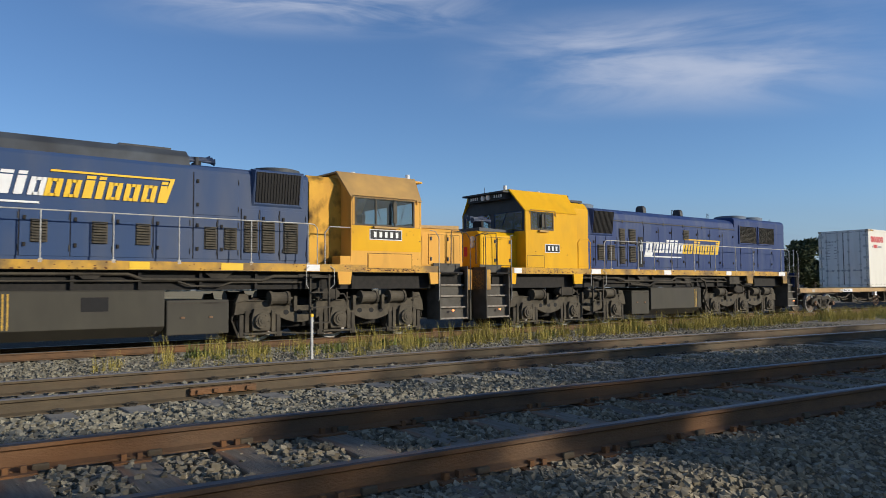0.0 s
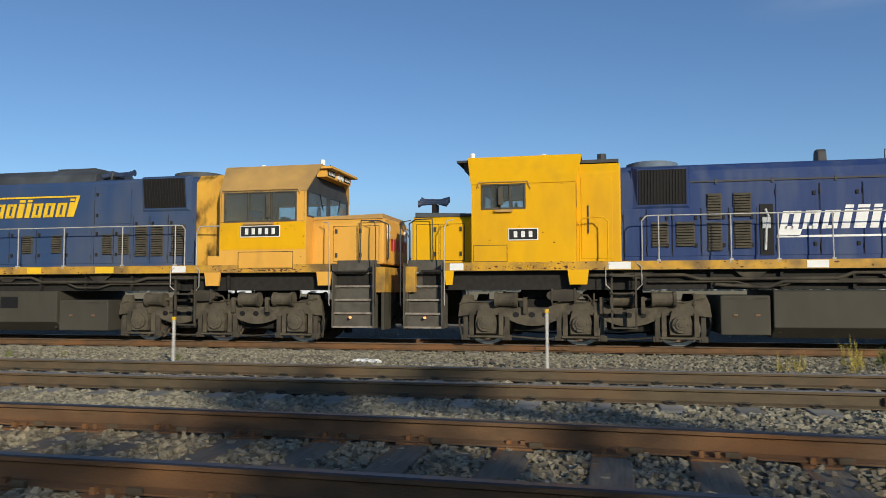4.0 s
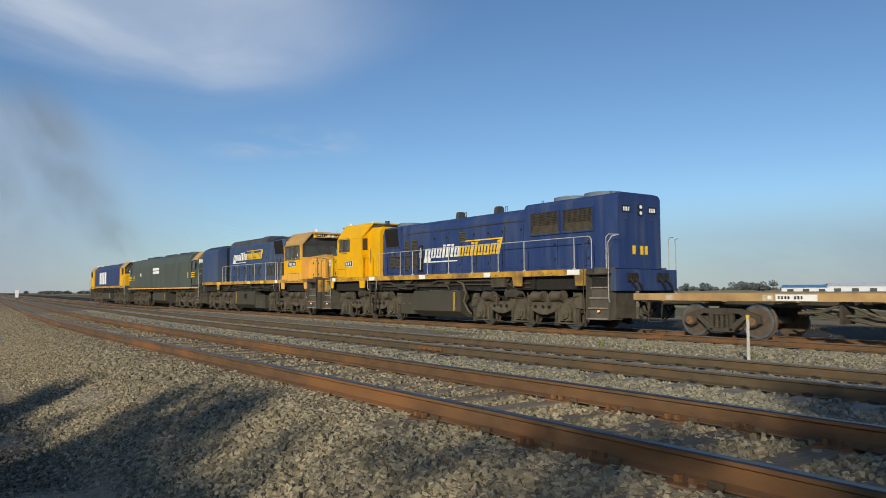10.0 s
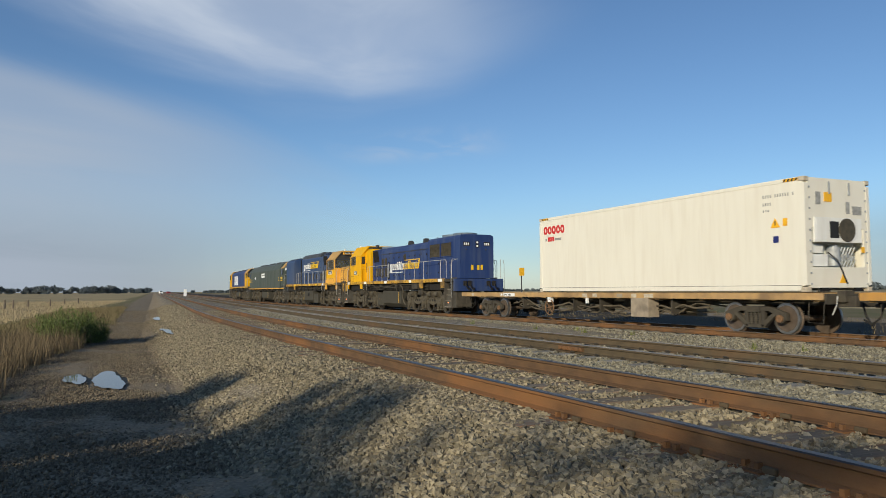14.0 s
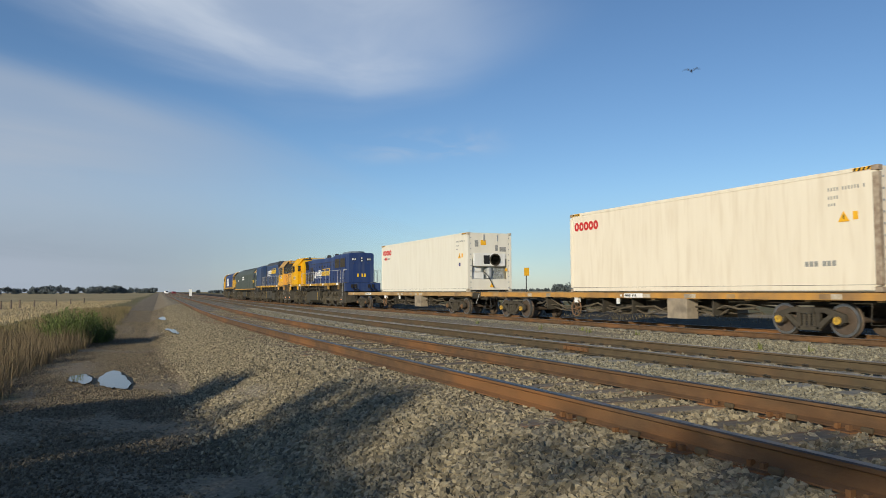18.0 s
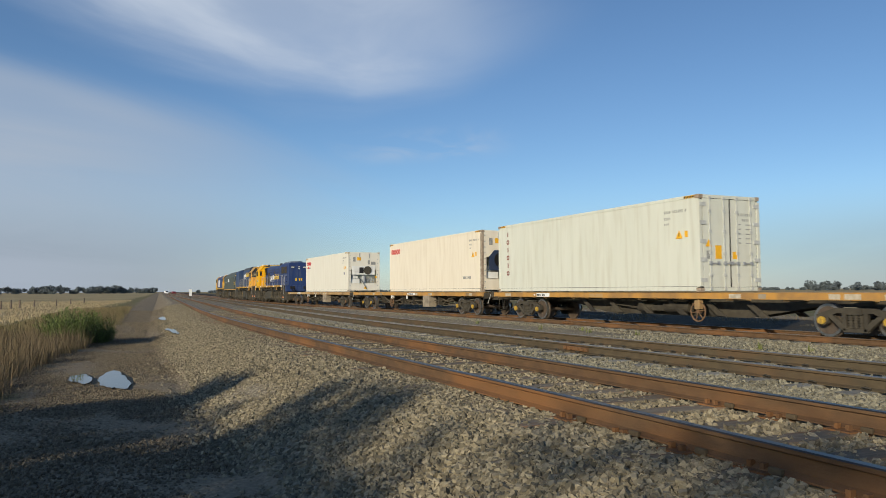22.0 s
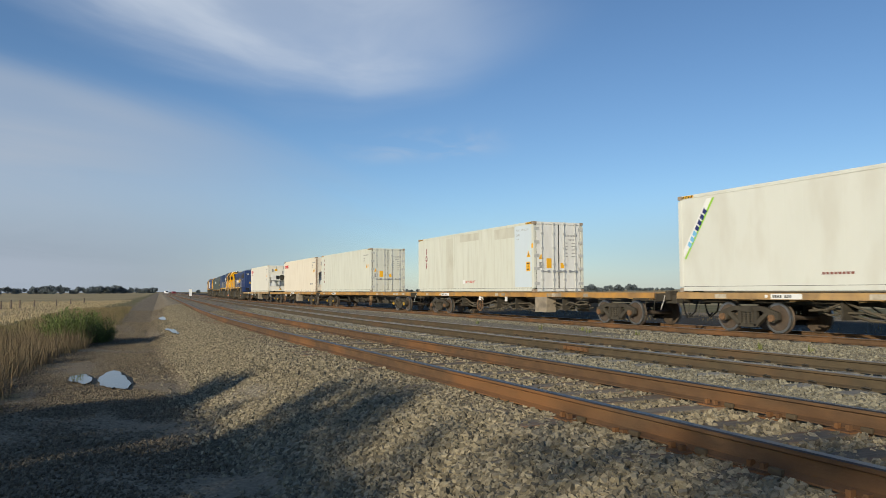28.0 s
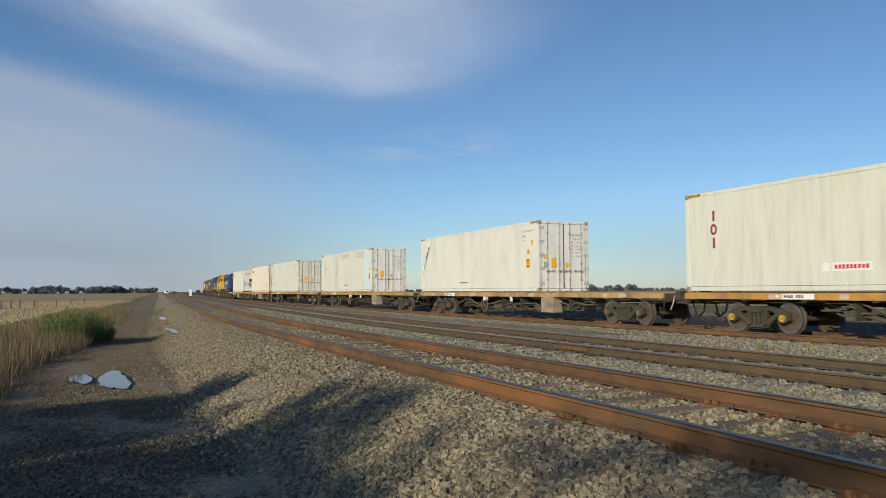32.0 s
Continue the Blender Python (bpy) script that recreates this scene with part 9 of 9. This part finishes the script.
def build_smoke():
    """The leading engine's exhaust: drifting sheets of thin dark smoke, one behind the other, leaning back as they rise."""
    t = thing("exhaust_smoke", "thin dark exhaust smoke drifting over the train", "smoke", kind="stuff")
    for k, (dx, dz, w, h, alpha) in enumerate(((0.0, 26.0, 17.0, 34.0, 0.40), (-5.0, 34.0, 20.0, 26.0, 0.34), (7.0, 16.0, 15.0, 24.0, 0.30), (-9.0, 22.0, 22.0, 30.0, 0.26))):
        verts, faces, uv = [], [], []
        n = 12
        for j in range(n + 1):
            for i in range(n + 1):
                u, v = i / n, j / n
                verts.append((dx + (u - 0.5) * w - 9.0 * (v - 0.5), 2.0 * k + 3.0 * math.sin(3.1 * u), dz + (v - 0.5) * h))
                uv.append((u, v))
        for j in range(n):
            for i in range(n):
                faces.append((j * (n + 1) + i, j * (n + 1) + i + 1, (j + 1) * (n + 1) + i + 1, (j + 1) * (n + 1) + i))
        me = bpy.data.meshes.new("smoke_sheet")
        me.from_pydata(verts, [], faces)
        lay = me.uv_layers.new(name="UVMap")
        for lp in me.loops:
            lay.data[lp.index].uv = uv[lp.vertex_index]
        me.materials.append(soft_cloud_material("smoke_%s" % "abcd"[k], 2.7 + 1.9 * k, alpha, (0.16, 0.17, 0.17), 1.0, 0.42, 0.42, 0.42, 0.42, 1.3, 0.5, 0.55, True))
        part("smoke_sheet", me, None, t)
    return t


SMOKE = build_smoke()

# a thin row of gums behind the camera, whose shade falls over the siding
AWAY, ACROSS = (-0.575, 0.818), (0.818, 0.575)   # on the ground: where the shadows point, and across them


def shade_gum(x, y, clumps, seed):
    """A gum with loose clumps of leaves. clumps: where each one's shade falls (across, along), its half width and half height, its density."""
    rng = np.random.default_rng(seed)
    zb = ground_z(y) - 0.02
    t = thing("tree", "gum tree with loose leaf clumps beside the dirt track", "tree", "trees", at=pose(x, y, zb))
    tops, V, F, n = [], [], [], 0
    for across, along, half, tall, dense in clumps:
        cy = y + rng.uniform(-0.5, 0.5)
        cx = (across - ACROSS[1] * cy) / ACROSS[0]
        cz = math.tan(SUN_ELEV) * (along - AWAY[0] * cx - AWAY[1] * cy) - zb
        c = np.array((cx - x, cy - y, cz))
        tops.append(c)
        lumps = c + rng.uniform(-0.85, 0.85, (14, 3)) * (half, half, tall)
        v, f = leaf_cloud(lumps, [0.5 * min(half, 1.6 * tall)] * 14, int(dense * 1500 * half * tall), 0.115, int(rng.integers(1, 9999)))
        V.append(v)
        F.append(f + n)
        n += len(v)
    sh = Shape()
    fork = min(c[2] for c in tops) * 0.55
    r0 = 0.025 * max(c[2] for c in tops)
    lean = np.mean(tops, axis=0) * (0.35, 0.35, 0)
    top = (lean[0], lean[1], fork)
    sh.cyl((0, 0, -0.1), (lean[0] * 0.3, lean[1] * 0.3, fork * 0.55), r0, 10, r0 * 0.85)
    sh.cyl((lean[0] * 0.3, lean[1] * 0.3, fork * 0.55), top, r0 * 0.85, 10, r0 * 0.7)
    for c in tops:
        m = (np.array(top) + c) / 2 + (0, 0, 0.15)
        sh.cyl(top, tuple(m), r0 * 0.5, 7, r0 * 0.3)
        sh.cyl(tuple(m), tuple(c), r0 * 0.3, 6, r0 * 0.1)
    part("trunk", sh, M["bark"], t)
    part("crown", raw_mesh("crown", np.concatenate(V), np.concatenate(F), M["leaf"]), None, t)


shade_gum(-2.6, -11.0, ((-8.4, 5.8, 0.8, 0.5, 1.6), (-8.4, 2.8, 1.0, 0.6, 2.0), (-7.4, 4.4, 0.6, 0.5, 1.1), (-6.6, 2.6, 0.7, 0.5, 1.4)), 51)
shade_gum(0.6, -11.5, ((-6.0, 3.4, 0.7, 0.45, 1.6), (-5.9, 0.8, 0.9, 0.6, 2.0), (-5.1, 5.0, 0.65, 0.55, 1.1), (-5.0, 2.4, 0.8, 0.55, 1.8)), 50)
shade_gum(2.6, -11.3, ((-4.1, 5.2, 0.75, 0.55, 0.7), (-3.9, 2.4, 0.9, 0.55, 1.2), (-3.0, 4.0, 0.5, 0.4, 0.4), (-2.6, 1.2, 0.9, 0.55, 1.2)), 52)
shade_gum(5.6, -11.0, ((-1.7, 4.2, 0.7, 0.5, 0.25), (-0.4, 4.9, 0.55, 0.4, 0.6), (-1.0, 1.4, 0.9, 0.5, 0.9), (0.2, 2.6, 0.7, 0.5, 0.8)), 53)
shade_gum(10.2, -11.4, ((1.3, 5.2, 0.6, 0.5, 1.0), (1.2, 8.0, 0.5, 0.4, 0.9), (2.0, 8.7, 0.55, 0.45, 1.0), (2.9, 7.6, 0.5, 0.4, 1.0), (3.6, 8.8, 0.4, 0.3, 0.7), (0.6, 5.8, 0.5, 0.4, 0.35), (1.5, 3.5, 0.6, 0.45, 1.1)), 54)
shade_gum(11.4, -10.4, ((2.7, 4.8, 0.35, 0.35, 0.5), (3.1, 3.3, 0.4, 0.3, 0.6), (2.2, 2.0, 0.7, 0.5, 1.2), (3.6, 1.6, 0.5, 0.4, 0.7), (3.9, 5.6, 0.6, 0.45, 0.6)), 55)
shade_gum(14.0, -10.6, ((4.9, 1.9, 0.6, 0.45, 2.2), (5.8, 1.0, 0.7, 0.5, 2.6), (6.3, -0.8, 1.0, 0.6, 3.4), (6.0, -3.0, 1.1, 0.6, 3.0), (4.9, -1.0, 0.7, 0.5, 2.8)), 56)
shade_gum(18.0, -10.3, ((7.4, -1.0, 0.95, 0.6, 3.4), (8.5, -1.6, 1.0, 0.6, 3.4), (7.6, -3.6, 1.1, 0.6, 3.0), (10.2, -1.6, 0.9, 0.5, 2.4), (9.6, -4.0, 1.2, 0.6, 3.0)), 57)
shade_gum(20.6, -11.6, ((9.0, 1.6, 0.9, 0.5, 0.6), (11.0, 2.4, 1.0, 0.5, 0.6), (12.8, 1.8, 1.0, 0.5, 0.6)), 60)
# two unseen dense trees, added to block sky light from the near right ground
for x, h, c, n, seed in ((22.5, 6.6, 3.6, 14000, 58), (28.0, 7.2, 4.2, 16000, 59)):
    build_tree(x, -10.6, -0.55, h, c, seed, n, 0.15, "unseen dense gum tree added to deepen the shade", 0.3)


# ---------------------------------------------------------------- what moves


def travelled(t):
    """How far the train has rolled along x since the start; it gathers speed slowly."""
    s = t / 16.0 - 1.0
    return ((((-0.4564 * s + 0.01015) * s + 0.72154) * s - 2.76437) * s - 76.26801) * s - 73.23155


def on_track(u, t, z):
    x = u + travelled(t)
    return pose(x, TRAIN_Y + bend(x), z, 0, 0, math.degrees(math.atan(bend_slope(x))))


def motions():
    ticks = [i * 1.0 for i in range(33)]
    for ob, u in VEHICLES:
        walk(ob, [(t, on_track(u, t, 0.0)) for t in ticks])
    for ob, u in CONTAINERS:
        walk(ob, [(t, on_track(u, t, DECK_Z)) for t in ticks])
    flight = ((0.0, -330.0, 281.0, 12.0), (10.0, -154.0, 131.0, 9.0), (16.0, -49.5, 41.5, 7.3), (17.0, -31.0, 27.7, 7.1), (17.5, -21.9, 21.2, 6.95),
              (18.0, -14.6, 13.9, 6.92), (18.5, -6.5, 6.8, 7.0), (20.0, 20.0, -16.5, 8.0), (24.0, 90.0, -76.0, 12.0), (32.0, 230.0, -196.0, 25.0))
    walk(BIRD, [(t, pose(x, y, z, -2, 24 * math.sin(2.1 * t), -131)) for t, x, y, z in flight])
    drift = ((0.0, -52.0), (5.0, -63.0), (7.5, -73.0), (8.0, -74.8), (9.0, -78.0), (10.0, -81.5), (11.0, -85.5), (12.0, -93.5), (13.0, -103.0), (14.0, -109.0), (18.0, -118.0), (32.0, -135.0))
    walk(SMOKE, [(t, pose(150 * math.sin(radians(a)), 150 * math.cos(radians(a)), 0, 0, 0, -a)) for t, a in drift])
    fine = [i * 4 / 30.0 for i in range(240)] + [32.0]
    for ob, x, r in ROLLING:
        walk(ob, [(t, pose(x, 0, r, 0, math.degrees(travelled(t) / r), 0)) for t in fine])


motions()
